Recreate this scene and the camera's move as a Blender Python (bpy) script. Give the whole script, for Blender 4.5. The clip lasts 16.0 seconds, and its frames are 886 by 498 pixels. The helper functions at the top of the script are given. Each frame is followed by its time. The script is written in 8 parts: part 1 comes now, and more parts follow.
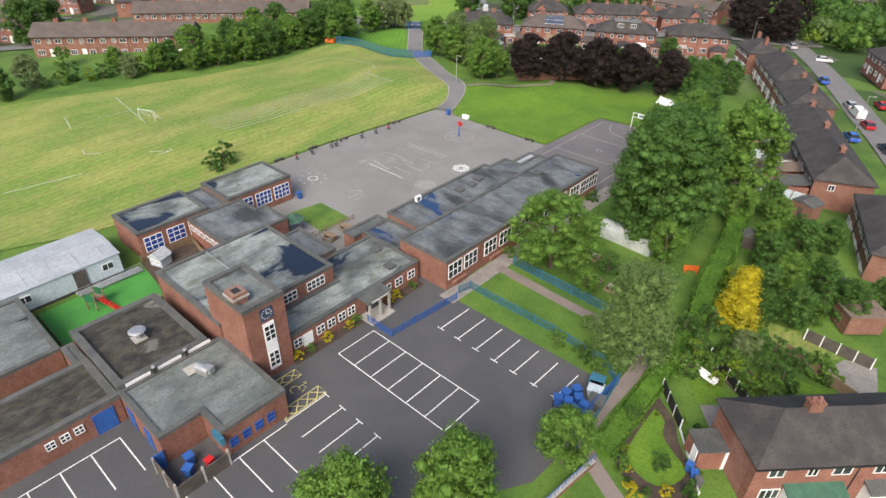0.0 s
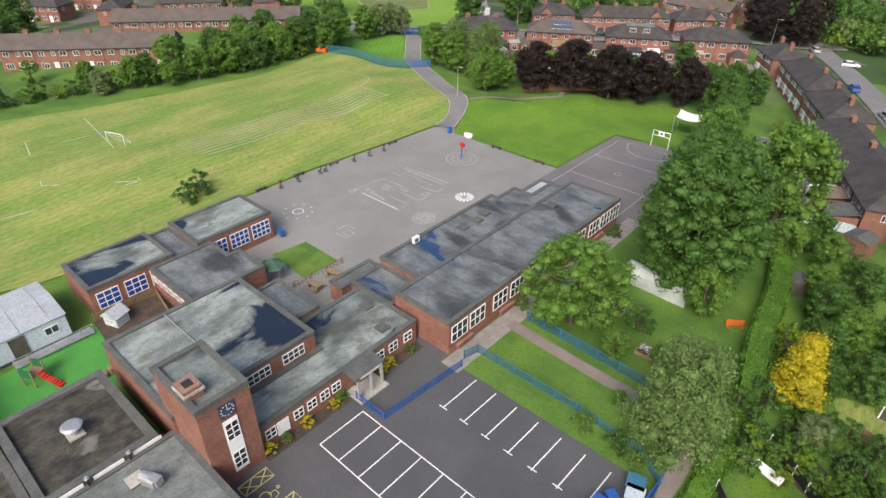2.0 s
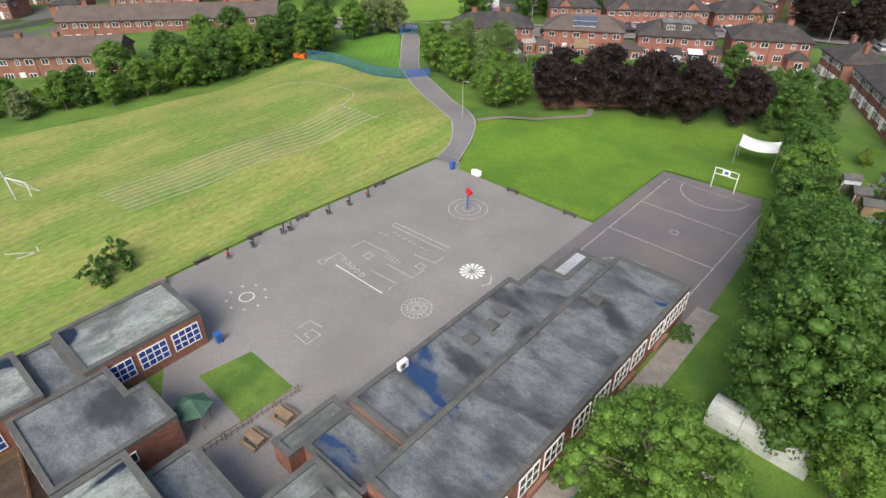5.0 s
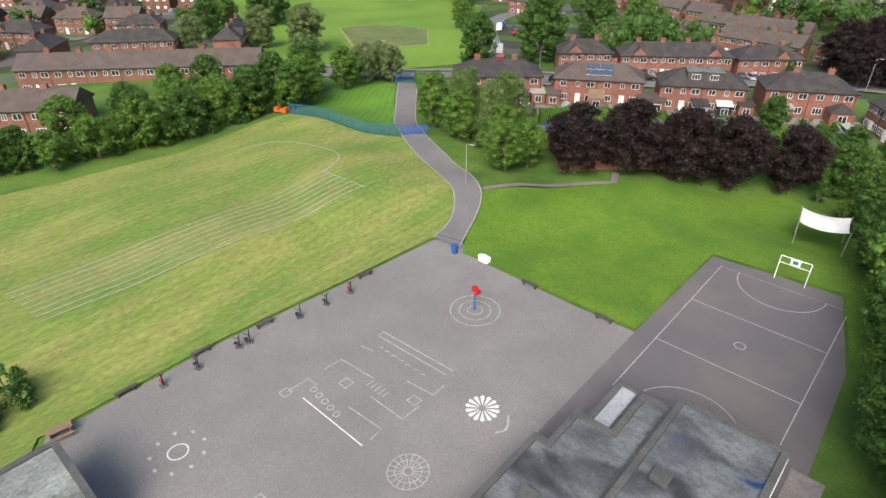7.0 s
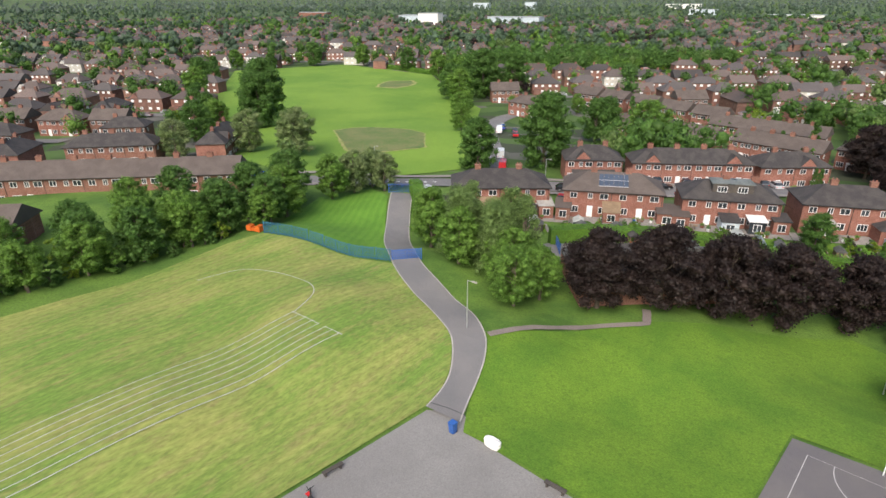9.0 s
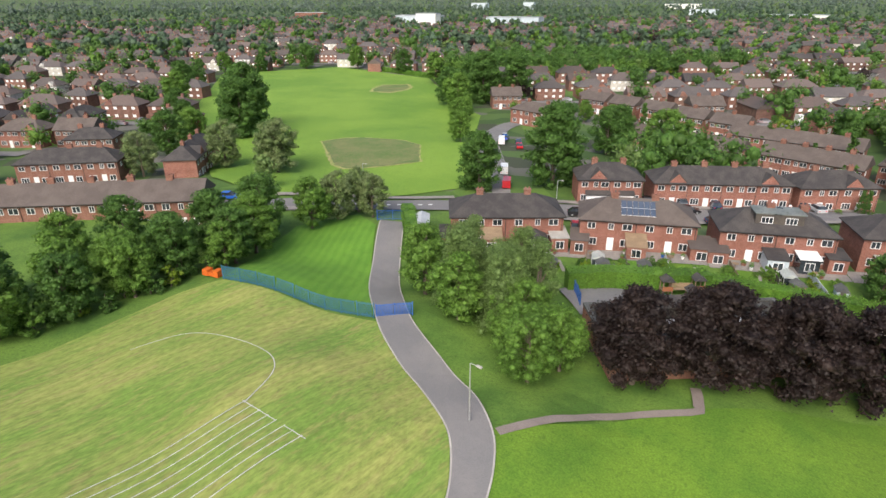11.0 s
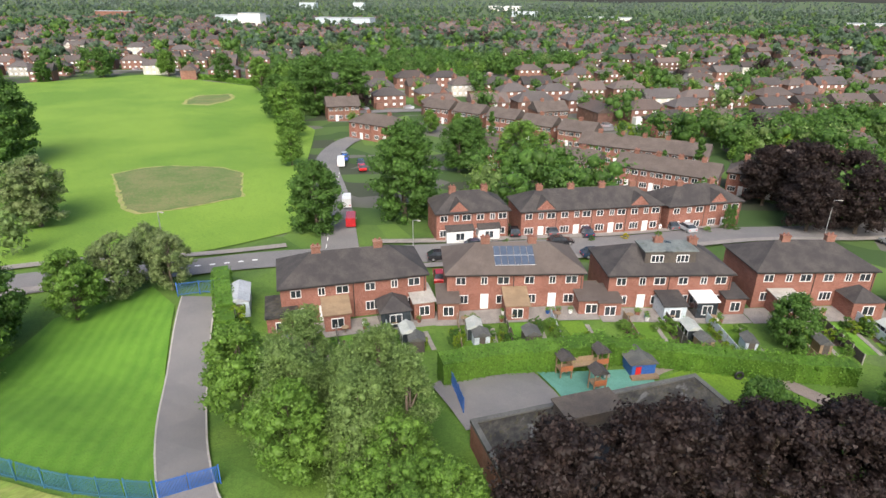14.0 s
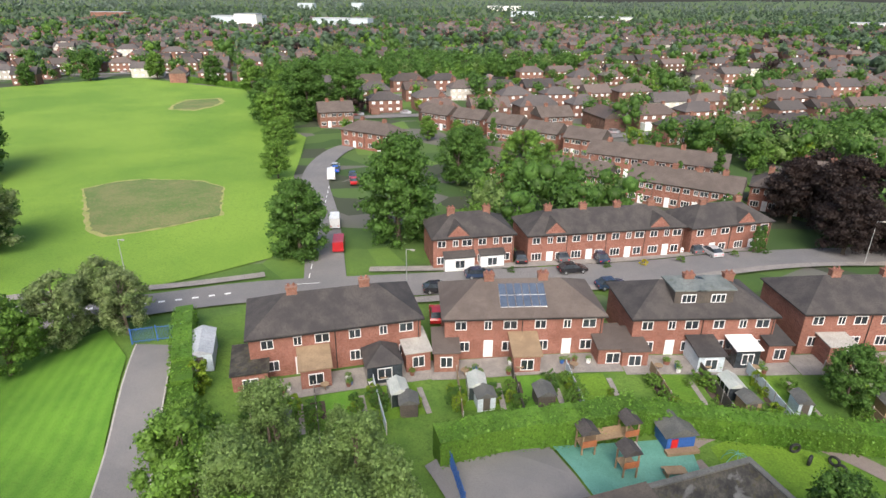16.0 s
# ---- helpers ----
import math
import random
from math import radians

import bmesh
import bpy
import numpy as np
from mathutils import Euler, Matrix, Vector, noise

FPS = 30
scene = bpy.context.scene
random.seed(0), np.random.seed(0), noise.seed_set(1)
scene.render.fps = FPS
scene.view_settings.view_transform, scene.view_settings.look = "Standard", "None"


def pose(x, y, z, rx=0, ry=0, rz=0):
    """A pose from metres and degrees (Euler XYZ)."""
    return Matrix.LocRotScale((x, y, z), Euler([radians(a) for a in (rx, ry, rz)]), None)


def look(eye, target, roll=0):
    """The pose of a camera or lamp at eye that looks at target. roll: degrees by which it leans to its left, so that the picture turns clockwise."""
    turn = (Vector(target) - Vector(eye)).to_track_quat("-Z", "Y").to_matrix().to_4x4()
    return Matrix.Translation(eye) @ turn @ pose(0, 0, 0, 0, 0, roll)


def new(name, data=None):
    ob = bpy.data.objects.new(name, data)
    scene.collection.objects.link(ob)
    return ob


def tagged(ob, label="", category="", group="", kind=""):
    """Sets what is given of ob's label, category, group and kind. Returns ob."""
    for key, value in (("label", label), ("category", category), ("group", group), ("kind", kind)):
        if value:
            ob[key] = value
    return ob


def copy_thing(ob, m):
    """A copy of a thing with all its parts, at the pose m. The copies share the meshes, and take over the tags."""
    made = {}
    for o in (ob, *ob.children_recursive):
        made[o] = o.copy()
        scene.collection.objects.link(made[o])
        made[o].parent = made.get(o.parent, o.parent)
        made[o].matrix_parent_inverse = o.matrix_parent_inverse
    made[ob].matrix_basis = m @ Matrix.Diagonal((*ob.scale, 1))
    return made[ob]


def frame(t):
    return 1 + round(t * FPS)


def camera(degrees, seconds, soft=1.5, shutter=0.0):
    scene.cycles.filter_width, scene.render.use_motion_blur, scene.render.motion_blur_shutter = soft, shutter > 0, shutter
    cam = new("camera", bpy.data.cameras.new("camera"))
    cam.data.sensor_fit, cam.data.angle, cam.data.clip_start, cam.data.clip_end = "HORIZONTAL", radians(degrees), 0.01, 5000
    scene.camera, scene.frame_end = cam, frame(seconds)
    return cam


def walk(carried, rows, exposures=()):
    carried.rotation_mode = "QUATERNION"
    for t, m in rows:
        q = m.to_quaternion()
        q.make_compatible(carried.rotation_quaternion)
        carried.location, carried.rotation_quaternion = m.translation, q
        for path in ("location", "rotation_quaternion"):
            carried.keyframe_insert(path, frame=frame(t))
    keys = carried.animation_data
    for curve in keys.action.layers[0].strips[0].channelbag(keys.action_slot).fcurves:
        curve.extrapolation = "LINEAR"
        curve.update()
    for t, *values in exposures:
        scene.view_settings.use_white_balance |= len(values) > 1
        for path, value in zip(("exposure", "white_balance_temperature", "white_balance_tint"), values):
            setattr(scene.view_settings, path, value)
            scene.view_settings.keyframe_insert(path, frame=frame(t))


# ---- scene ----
cam = camera(73.7, 16.0)

PATH = [
    (0, (37.070, -26.133, 41.816), (20.434, -7.349, 25.372), 0.84),
    (0.5, (35.545, -24.441, 41.655), (18.900, -5.674, 25.200), 0.70),
    (1, (33.655, -22.419, 41.429), (17.002, -3.650, 24.985), 0.56),
    (1.5, (31.501, -20.050, 41.215), (14.838, -1.300, 24.759), 0.40),
    (2, (29.207, -17.361, 40.973), (12.522, 1.354, 24.500), 0.23),
    (2.5, (26.791, -14.468, 40.776), (10.089, 4.185, 24.249), 0.07),
    (3, (24.149, -11.477, 40.622), (7.474, 7.138, 24.026), -0.07),
    (3.5, (21.360, -8.274, 40.359), (4.701, 10.311, 23.713), -0.20),
    (4, (18.561, -4.923, 40.094), (1.884, 13.603, 23.400), -0.32),
    (4.2, (17.455, -3.510, 40.015), (0.746, 14.958, 23.290), -0.36),
    (6.3, (5.830, 9.196, 36.399), (-10.428, 27.018, 18.565), -0.39),
    (6.5, (4.658, 10.566, 36.436), (-11.595, 28.368, 18.577), -0.38),
    (7, (1.714, 13.867, 36.434), (-15.503, 32.809, 20.789), -0.37),
    (7.5, (-0.938, 17.037, 36.231), (-19.055, 36.982, 23.042), -0.36),
    (8, (-3.579, 20.209, 36.035), (-21.757, 40.215, 23.023), -0.34),
    (8.5, (-6.324, 23.329, 35.822), (-24.872, 43.788, 24.100), -0.30),
    (9, (-9.088, 26.333, 35.705), (-27.598, 46.821, 23.975), -0.24),
    (9.2, (-10.352, 27.486, 35.726), (-28.752, 48.044, 23.946), -0.21),
    (11.3, (-21.363, 40.743, 35.360), (-39.843, 61.275, 23.658), -0.31),
    (11.5, (-22.407, 42.112, 35.338), (-40.914, 62.629, 23.652), -0.34),
    (12, (-24.930, 45.430, 35.274), (-43.485, 65.902, 23.588), -0.29),
    (12.5, (-27.243, 48.685, 35.271), (-44.619, 70.161, 23.571), -0.08),
    (13, (-29.338, 51.782, 35.273), (-43.543, 75.478, 23.581), 0.20),
    (13.5, (-31.154, 54.810, 35.236), (-43.500, 79.532, 23.556), 0.45),
    (14, (-32.647, 57.822, 35.183), (-44.955, 82.556, 23.491), 0.58),
    (14.5, (-33.957, 60.637, 35.105), (-46.268, 85.374, 23.421), 0.59),
    (15, (-35.204, 63.243, 35.051), (-47.495, 87.990, 23.368), 0.56),
    (15.5, (-36.340, 65.704, 35.022), (-48.640, 90.445, 23.336), 0.51),
    (16, (-37.444, 68.010, 35.036), (-49.733, 92.756, 23.349), 0.45),
]
walk(cam, [(t, look(eye, target, roll)) for t, eye, target, roll in PATH], [(0, 0.55), (8, 0.5), (11.5, 0.62), (13.5, 0.78), (16, 0.75)])

# ---- light ----
SUN_DIR = Vector((0.35, -0.75, 0.75)).normalized()
world = bpy.data.worlds.new("sky")
scene.world = world
world.use_nodes = True
wn = world.node_tree
sky = wn.nodes.new("ShaderNodeTexSky")
sky.sky_type, sky.sun_disc = "NISHITA", False
sky.sun_elevation = math.asin(SUN_DIR.z)
sky.sun_rotation = math.atan2(SUN_DIR.x, SUN_DIR.y)
sky.air_density, sky.dust_density, sky.ozone_density = 1.0, 4.0, 1.0
wn.links.new(sky.outputs[0], wn.nodes["Background"].inputs[0])
wn.nodes["Background"].inputs[1].default_value = 0.14
sun = new("sun", bpy.data.lights.new("sun", "SUN"))
sun.data.energy, sun.data.angle, sun.data.color = 2.3, radians(38), (1.0, 0.95, 0.88)
sun.rotation_mode = "QUATERNION"
sun.rotation_quaternion = SUN_DIR.to_track_quat("Z", "Y")

# ---- materials ----
MATS = {}


def mat(name, a, b, scale=1.0, rough=0.8, bump=0.0, fine=12.0, c=None, metal=0.0, island=0.0, stretch=(1, 1, 1), spec=0.3, lo=0.4, hi=0.62):
    """Two noises of different size mix the colours a, b (and c in grains); island: spread per leaf or piece."""
    m = bpy.data.materials.new(name)
    m.use_nodes = True
    t = m.node_tree
    p = t.nodes["Principled BSDF"]
    p.inputs["Roughness"].default_value, p.inputs["Metallic"].default_value = rough, metal
    p.inputs["Specular IOR Level"].default_value = spec
    geo = t.nodes.new("ShaderNodeNewGeometry")
    mp = t.nodes.new("ShaderNodeMapping")
    mp.inputs["Scale"].default_value = stretch
    t.links.new(geo.outputs["Position"], mp.inputs[0])
    def ns(s, d):
        n = t.nodes.new("ShaderNodeTexNoise")
        n.inputs["Scale"].default_value, n.inputs["Detail"].default_value = s, d
        n.inputs["Roughness"].default_value = 0.6
        t.links.new(mp.outputs[0], n.inputs["Vector"])
        return n.outputs["Fac"]
    def ramp(f, l, h):
        r = t.nodes.new("ShaderNodeMapRange")
        r.inputs[1].default_value, r.inputs[2].default_value = l, h
        t.links.new(f, r.inputs[0])
        return r.outputs[0]
    def mix(f, x, y, kind="MIX"):
        q = t.nodes.new("ShaderNodeMix")
        q.data_type, q.blend_type = "RGBA", kind
        if isinstance(f, float):
            q.inputs[0].default_value = f
        else:
            t.links.new(f, q.inputs[0])
        for s, v in ((6, x), (7, y)):
            if isinstance(v, tuple):
                q.inputs[s].default_value = (*v, 1)
            else:
                t.links.new(v, q.inputs[s])
        return q.outputs[2]
    big = ramp(ns(scale, 4), lo, hi)
    col = mix(big, a, b)
    grain = ns(fine, 3)
    if c is None:
        c = tuple(0.6 * (x + y) / 2 for x, y in zip(a, b))
    col = mix(ramp(grain, 0.5, 0.8), col, c)
    grit = t.nodes.new("ShaderNodeMapRange")
    grit.inputs[1].default_value, grit.inputs[2].default_value = 0.3, 0.7
    grit.inputs[3].default_value, grit.inputs[4].default_value = 0.72, 1.25
    t.links.new(ns(fine * 2.7, 6), grit.inputs[0])
    shade = t.nodes.new("ShaderNodeHueSaturation")
    t.links.new(grit.outputs[0], shade.inputs["Value"])
    t.links.new(col, shade.inputs["Color"])
    col = shade.outputs[0]
    if island:
        hsv = t.nodes.new("ShaderNodeHueSaturation")
        v = ramp(geo.outputs["Random Per Island"], 0, 1)
        mr = t.nodes.new("ShaderNodeMapRange")
        mr.inputs[3].default_value, mr.inputs[4].default_value = 1 - island, 1 + island
        t.links.new(v, mr.inputs[0])
        t.links.new(mr.outputs[0], hsv.inputs["Value"])
        t.links.new(col, hsv.inputs["Color"])
        col = hsv.outputs[0]
    t.links.new(col, p.inputs["Base Color"])
    if bump:
        b_ = t.nodes.new("ShaderNodeBump")
        b_.inputs["Strength"].default_value, b_.inputs["Distance"].default_value = 0.6, bump
        t.links.new(grain, b_.inputs["Height"])
        t.links.new(b_.outputs[0], p.inputs["Normal"])
    m["tools"] = 0
    MATS[name] = m
    return m


def leaf_mat(name, a, b, trans=0.3):
    m = mat(name, a, b, 0.35, 0.55, 0, 2.0, island=0.28, spec=0.25)
    t = m.node_tree
    p = t.nodes["Principled BSDF"]
    tr = t.nodes.new("ShaderNodeBsdfTranslucent")
    t.links.new(p.inputs["Base Color"].links[0].from_socket, tr.inputs[0])
    mx = t.nodes.new("ShaderNodeMixShader")
    mx.inputs[0].default_value = trans
    t.links.new(p.outputs[0], mx.inputs[1])
    t.links.new(tr.outputs[0], mx.inputs[2])
    t.links.new(mx.outputs[0], t.nodes["Material Output"].inputs[0])
    return m


def brick_mat(name, a, b, mortar):
    m = mat(name, a, b, 0.5, 0.85, 0.0, 6.0)
    t = m.node_tree
    p = t.nodes["Principled BSDF"]
    base = p.inputs["Base Color"].links[0].from_socket
    geo = t.nodes["Geometry"] if "Geometry" in t.nodes else t.nodes.new("ShaderNodeNewGeometry")
    sp = t.nodes.new("ShaderNodeSeparateXYZ")
    t.links.new(geo.outputs["Position"], sp.inputs[0])
    add = t.nodes.new("ShaderNodeMath")
    t.links.new(sp.outputs[0], add.inputs[0])
    t.links.new(sp.outputs[1], add.inputs[1])
    cb = t.nodes.new("ShaderNodeCombineXYZ")
    t.links.new(add.outputs[0], cb.inputs[0])
    t.links.new(sp.outputs[2], cb.inputs[1])
    br = t.nodes.new("ShaderNodeTexBrick")
    br.inputs["Scale"].default_value = 1.0
    br.inputs["Brick Width"].default_value, br.inputs["Row Height"].default_value = 0.225, 0.075
    br.inputs["Mortar Size"].default_value = 0.008
    t.links.new(cb.outputs[0], br.inputs["Vector"])
    br.inputs["Color1"].default_value = (0.75, 0.72, 0.7, 1)
    br.inputs["Color2"].default_value = (1.25, 1.2, 1.2, 1)
    br.inputs["Mortar"].default_value = (*mortar, 1)
    q = t.nodes.new("ShaderNodeMix")
    q.data_type, q.blend_type = "RGBA", "MULTIPLY"
    q.inputs[0].default_value = 1.0
    t.links.new(base, q.inputs[6])
    t.links.new(br.outputs["Color"], q.inputs[7])
    t.links.new(q.outputs[2], p.inputs["Base Color"])
    return m


def roof_mat(name, dry, pale, wet, puddle=0.5, scale=0.16, damp=0.45, moss=0.0, streak=(1.0, 0.55, 1.0)):
    """Bitumen felt: a pale dried skin, dark soft damp stains, standing water and some moss."""
    m = mat(name, dry, pale, scale * 2.6, 0.75, 0.0, 3.0, lo=0.38, hi=0.62, stretch=streak)
    t = m.node_tree
    p = t.nodes["Principled BSDF"]
    geo = t.nodes.new("ShaderNodeNewGeometry")

    def cloud(sc, shift, bend, lo, hi, detail=6):
        mp = t.nodes.new("ShaderNodeMapping")
        mp.inputs["Location"].default_value, mp.inputs["Scale"].default_value = shift, streak
        t.links.new(geo.outputs["Position"], mp.inputs[0])
        n = t.nodes.new("ShaderNodeTexNoise")
        n.inputs["Scale"].default_value, n.inputs["Detail"].default_value = sc, detail
        n.inputs["Distortion"].default_value = bend
        t.links.new(mp.outputs[0], n.inputs["Vector"])
        r = t.nodes.new("ShaderNodeMapRange")
        r.inputs[1].default_value, r.inputs[2].default_value = lo, hi
        t.links.new(n.outputs["Fac"], r.inputs[0])
        return r.outputs[0]

    def over(fac, below, colour, gain=1.0):
        q = t.nodes.new("ShaderNodeMix")
        q.data_type = "RGBA"
        if gain != 1.0:
            k = t.nodes.new("ShaderNodeMath")
            k.operation = "MULTIPLY"
            k.inputs[1].default_value = gain
            t.links.new(fac, k.inputs[0])
            fac = k.outputs[0]
        t.links.new(fac, q.inputs[0])
        t.links.new(below, q.inputs[6])
        q.inputs[7].default_value = (*colour, 1)
        return q.outputs[2]

    col = p.inputs["Base Color"].links[0].from_socket
    col = over(cloud(scale * 1.5, (7.3, 41.0, 0), 0.4, 0.5, 0.66), col, tuple(0.35 * v for v in dry), damp * 1.6)
    if moss:
        col = over(cloud(scale * 5, (3.0, 9.0, 0), 0.2, 0.56, 0.66), col, (0.075, 0.065, 0.025), moss)
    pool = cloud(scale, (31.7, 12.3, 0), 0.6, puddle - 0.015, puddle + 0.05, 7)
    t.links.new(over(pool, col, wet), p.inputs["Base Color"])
    rr = t.nodes.new("ShaderNodeMapRange")
    rr.inputs[3].default_value, rr.inputs[4].default_value = 0.7, 0.05
    t.links.new(pool, rr.inputs[0])
    t.links.new(rr.outputs[0], p.inputs["Roughness"])
    return m


def stripe(m, angle, width, dark):
    """Mowing stripes across a lawn."""
    t = m.node_tree
    p = t.nodes["Principled BSDF"]
    base = p.inputs["Base Color"].links[0].from_socket
    geo = t.nodes.new("ShaderNodeNewGeometry")
    mp = t.nodes.new("ShaderNodeMapping")
    mp.inputs["Rotation"].default_value = (0, 0, radians(angle))
    t.links.new(geo.outputs["Position"], mp.inputs[0])
    w = t.nodes.new("ShaderNodeTexWave")
    w.inputs["Scale"].default_value = math.pi / 10 / width
    w.inputs["Distortion"].default_value, w.inputs["Detail"].default_value = 1.2, 2
    w.inputs["Detail Scale"].default_value = 0.4
    t.links.new(mp.outputs[0], w.inputs["Vector"])
    q = t.nodes.new("ShaderNodeMix")
    q.data_type, q.blend_type = "RGBA", "MULTIPLY"
    t.links.new(w.outputs["Fac"], q.inputs[0])
    t.links.new(base, q.inputs[6])
    q.inputs[7].default_value = (*dark, 1)
    t.links.new(q.outputs[2], p.inputs["Base Color"])
    return m


GRASS = mat("grass", (0.13, 0.205, 0.035), (0.07, 0.14, 0.022), 0.35, 0.9, 0.03, 5, (0.06, 0.11, 0.018))
def land_mat():
    """Grass near the school; further out a patchwork of gardens, yards and rough green."""
    m = mat("land", (0.115, 0.20, 0.032), (0.062, 0.13, 0.02), 0.13, 0.9, 0.03, 3, (0.055, 0.10, 0.018))
    t = m.node_tree
    p = t.nodes["Principled BSDF"]
    base = p.inputs["Base Color"].links[0].from_socket
    geo = t.nodes.new("ShaderNodeNewGeometry")
    dist = t.nodes.new("ShaderNodeVectorMath")
    dist.operation = "DISTANCE"
    dist.inputs[1].default_value = (-45, 40, 0)
    t.links.new(geo.outputs["Position"], dist.inputs[0])
    far = t.nodes.new("ShaderNodeMapRange")
    far.inputs[1].default_value, far.inputs[2].default_value = 85, 125
    t.links.new(dist.outputs["Value"], far.inputs[0])
    vo = t.nodes.new("ShaderNodeTexVoronoi")
    vo.inputs["Scale"].default_value = 0.11
    t.links.new(geo.outputs["Position"], vo.inputs["Vector"])
    bw = t.nodes.new("ShaderNodeSeparateColor")
    t.links.new(vo.outputs["Color"], bw.inputs[0])
    cr = t.nodes.new("ShaderNodeValToRGB")
    cr.color_ramp.interpolation = "CONSTANT"
    stops = ((0.0, (0.045, 0.085, 0.022)), (0.3, (0.07, 0.12, 0.03)), (0.55, (0.12, 0.115, 0.10)), (0.72, (0.10, 0.17, 0.035)), (0.86, (0.05, 0.06, 0.035)))
    el = cr.color_ramp.elements
    while len(el) < len(stops):
        el.new(0.5)
    for e_, (at, c_) in zip(el, stops):
        e_.position, e_.color = at, (*c_, 1)
    t.links.new(bw.outputs[0], cr.inputs[0])
    q = t.nodes.new("ShaderNodeMix")
    q.data_type = "RGBA"
    t.links.new(far.outputs[0], q.inputs[0])
    t.links.new(base, q.inputs[6])
    t.links.new(cr.outputs[0], q.inputs[7])
    t.links.new(q.outputs[2], p.inputs["Base Color"])
    return m


LAND = land_mat()
LAWN = stripe(mat("striped_lawn", (0.13, 0.27, 0.03), (0.10, 0.22, 0.025), 0.2, 0.9, 0.03, 8), -38, 1.3, (0.82, 0.9, 0.8))
FIELD = stripe(mat("dry_field", (0.262, 0.278, 0.078), (0.145, 0.225, 0.042), 0.12, 0.9, 0.05, 0.9, (0.245, 0.215, 0.083), stretch=(1.6, 0.5, 1), lo=0.36, hi=0.62), 0, 1.1, (0.87, 0.92, 0.85))
PARK = mat("park_grass", (0.178, 0.292, 0.038), (0.118, 0.225, 0.026), 0.03, 0.9, 0.02, 3)
ROUGH = mat("rough_grass", (0.16, 0.18, 0.065), (0.095, 0.155, 0.04), 0.16, 0.9, 0.1, 2, (0.22, 0.18, 0.09))
GREENLAWN = mat("green_lawn", (0.122, 0.215, 0.02), (0.082, 0.168, 0.016), 0.14, 0.9, 0.03, 2.2, (0.075, 0.14, 0.016))
ASPHALT = mat("asphalt", (0.078, 0.078, 0.082), (0.095, 0.094, 0.097), 0.12, 0.85, 0.004, 7, (0.068, 0.068, 0.072))
PLAY = mat("playground_asphalt", (0.205, 0.196, 0.187), (0.25, 0.24, 0.228), 0.09, 0.88, 0.004, 6, (0.178, 0.17, 0.163))
COURT = mat("court_asphalt", (0.14, 0.13, 0.135), (0.17, 0.155, 0.15), 0.12, 0.88, 0.004, 20)
ROADM = mat("road_asphalt", (0.17, 0.165, 0.165), (0.20, 0.19, 0.185), 0.2, 0.85, 0.004, 12)
PATHM = mat("path_asphalt", (0.20, 0.165, 0.15), (0.24, 0.20, 0.18), 0.3, 0.88, 0.004, 12)
PAVE = mat("paving", (0.23, 0.21, 0.195), (0.29, 0.265, 0.24), 0.8, 0.85, 0.005, 6)
SOIL = mat("soil", (0.06, 0.045, 0.035), (0.09, 0.065, 0.05), 0.8, 0.95, 0.03, 5)
WHITE = mat("white_paint", (0.75, 0.75, 0.73), (0.68, 0.68, 0.66), 1.0, 0.6, 0, 8, (0.6, 0.6, 0.58))
FADED = mat("faded_white_paint", (0.5, 0.49, 0.47), (0.36, 0.35, 0.34), 1.5, 0.7, 0, 5, (0.3, 0.29, 0.28))
YELLOW = mat("yellow_paint", (0.62, 0.55, 0.2), (0.5, 0.44, 0.17), 1.0, 0.6, 0, 8)
BLUE = mat("blue_paint", (0.03, 0.10, 0.32), (0.04, 0.12, 0.38), 0.6, 0.4, 0, 5)
TEAL = mat("teal_blue_mesh", (0.04, 0.14, 0.21), (0.05, 0.165, 0.25), 0.6, 0.5, 0, 5)
RED = mat("red_paint", (0.6, 0.03, 0.03), (0.5, 0.02, 0.02), 1, 0.4)
BRICK = brick_mat("school_brick", (0.185, 0.082, 0.058), (0.24, 0.11, 0.078), (1.25, 1.5, 1.6))
HBRICK = brick_mat("house_brick", (0.205, 0.088, 0.062), (0.258, 0.115, 0.083), (1.3, 1.6, 1.8))
HBRICK2 = brick_mat("dark_house_brick", (0.19, 0.088, 0.062), (0.235, 0.115, 0.082), (1.2, 1.5, 1.6))
FELT = roof_mat("bitumen_felt_pale", (0.14, 0.158, 0.15), (0.29, 0.318, 0.295), (0.016, 0.024, 0.042), 0.53, 0.17, 0.5, 0.5)
# Real puddles, with the blue of mirrored sky put into their base colour.
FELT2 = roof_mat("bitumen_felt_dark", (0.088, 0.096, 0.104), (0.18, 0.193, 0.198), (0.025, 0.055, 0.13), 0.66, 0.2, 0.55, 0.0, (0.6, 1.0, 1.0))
FELT3 = roof_mat("mossy_felt", (0.032, 0.03, 0.027), (0.085, 0.078, 0.062), (0.19, 0.185, 0.17), 0.64, 0.5, 0.3, 0.6)
FELT4 = roof_mat("grey_felt", (0.13, 0.148, 0.142), (0.19, 0.208, 0.198), (0.03, 0.035, 0.035), 0.66, 0.25, 0.3, 0.2)
COPING = mat("felt_coping", (0.085, 0.088, 0.085), (0.12, 0.12, 0.113), 0.6, 0.8, 0, 6)
CONC = mat("concrete", (0.34, 0.32, 0.29), (0.42, 0.40, 0.36), 0.6, 0.85, 0, 6)
METALROOF = mat("pale_metal_roof", (0.33, 0.35, 0.37), (0.41, 0.43, 0.45), 0.3, 0.45, 0, 3, (0.26, 0.27, 0.29))
CABIN = mat("pale_cladding", (0.46, 0.53, 0.58), (0.52, 0.58, 0.62), 0.4, 0.6, 0, 4)
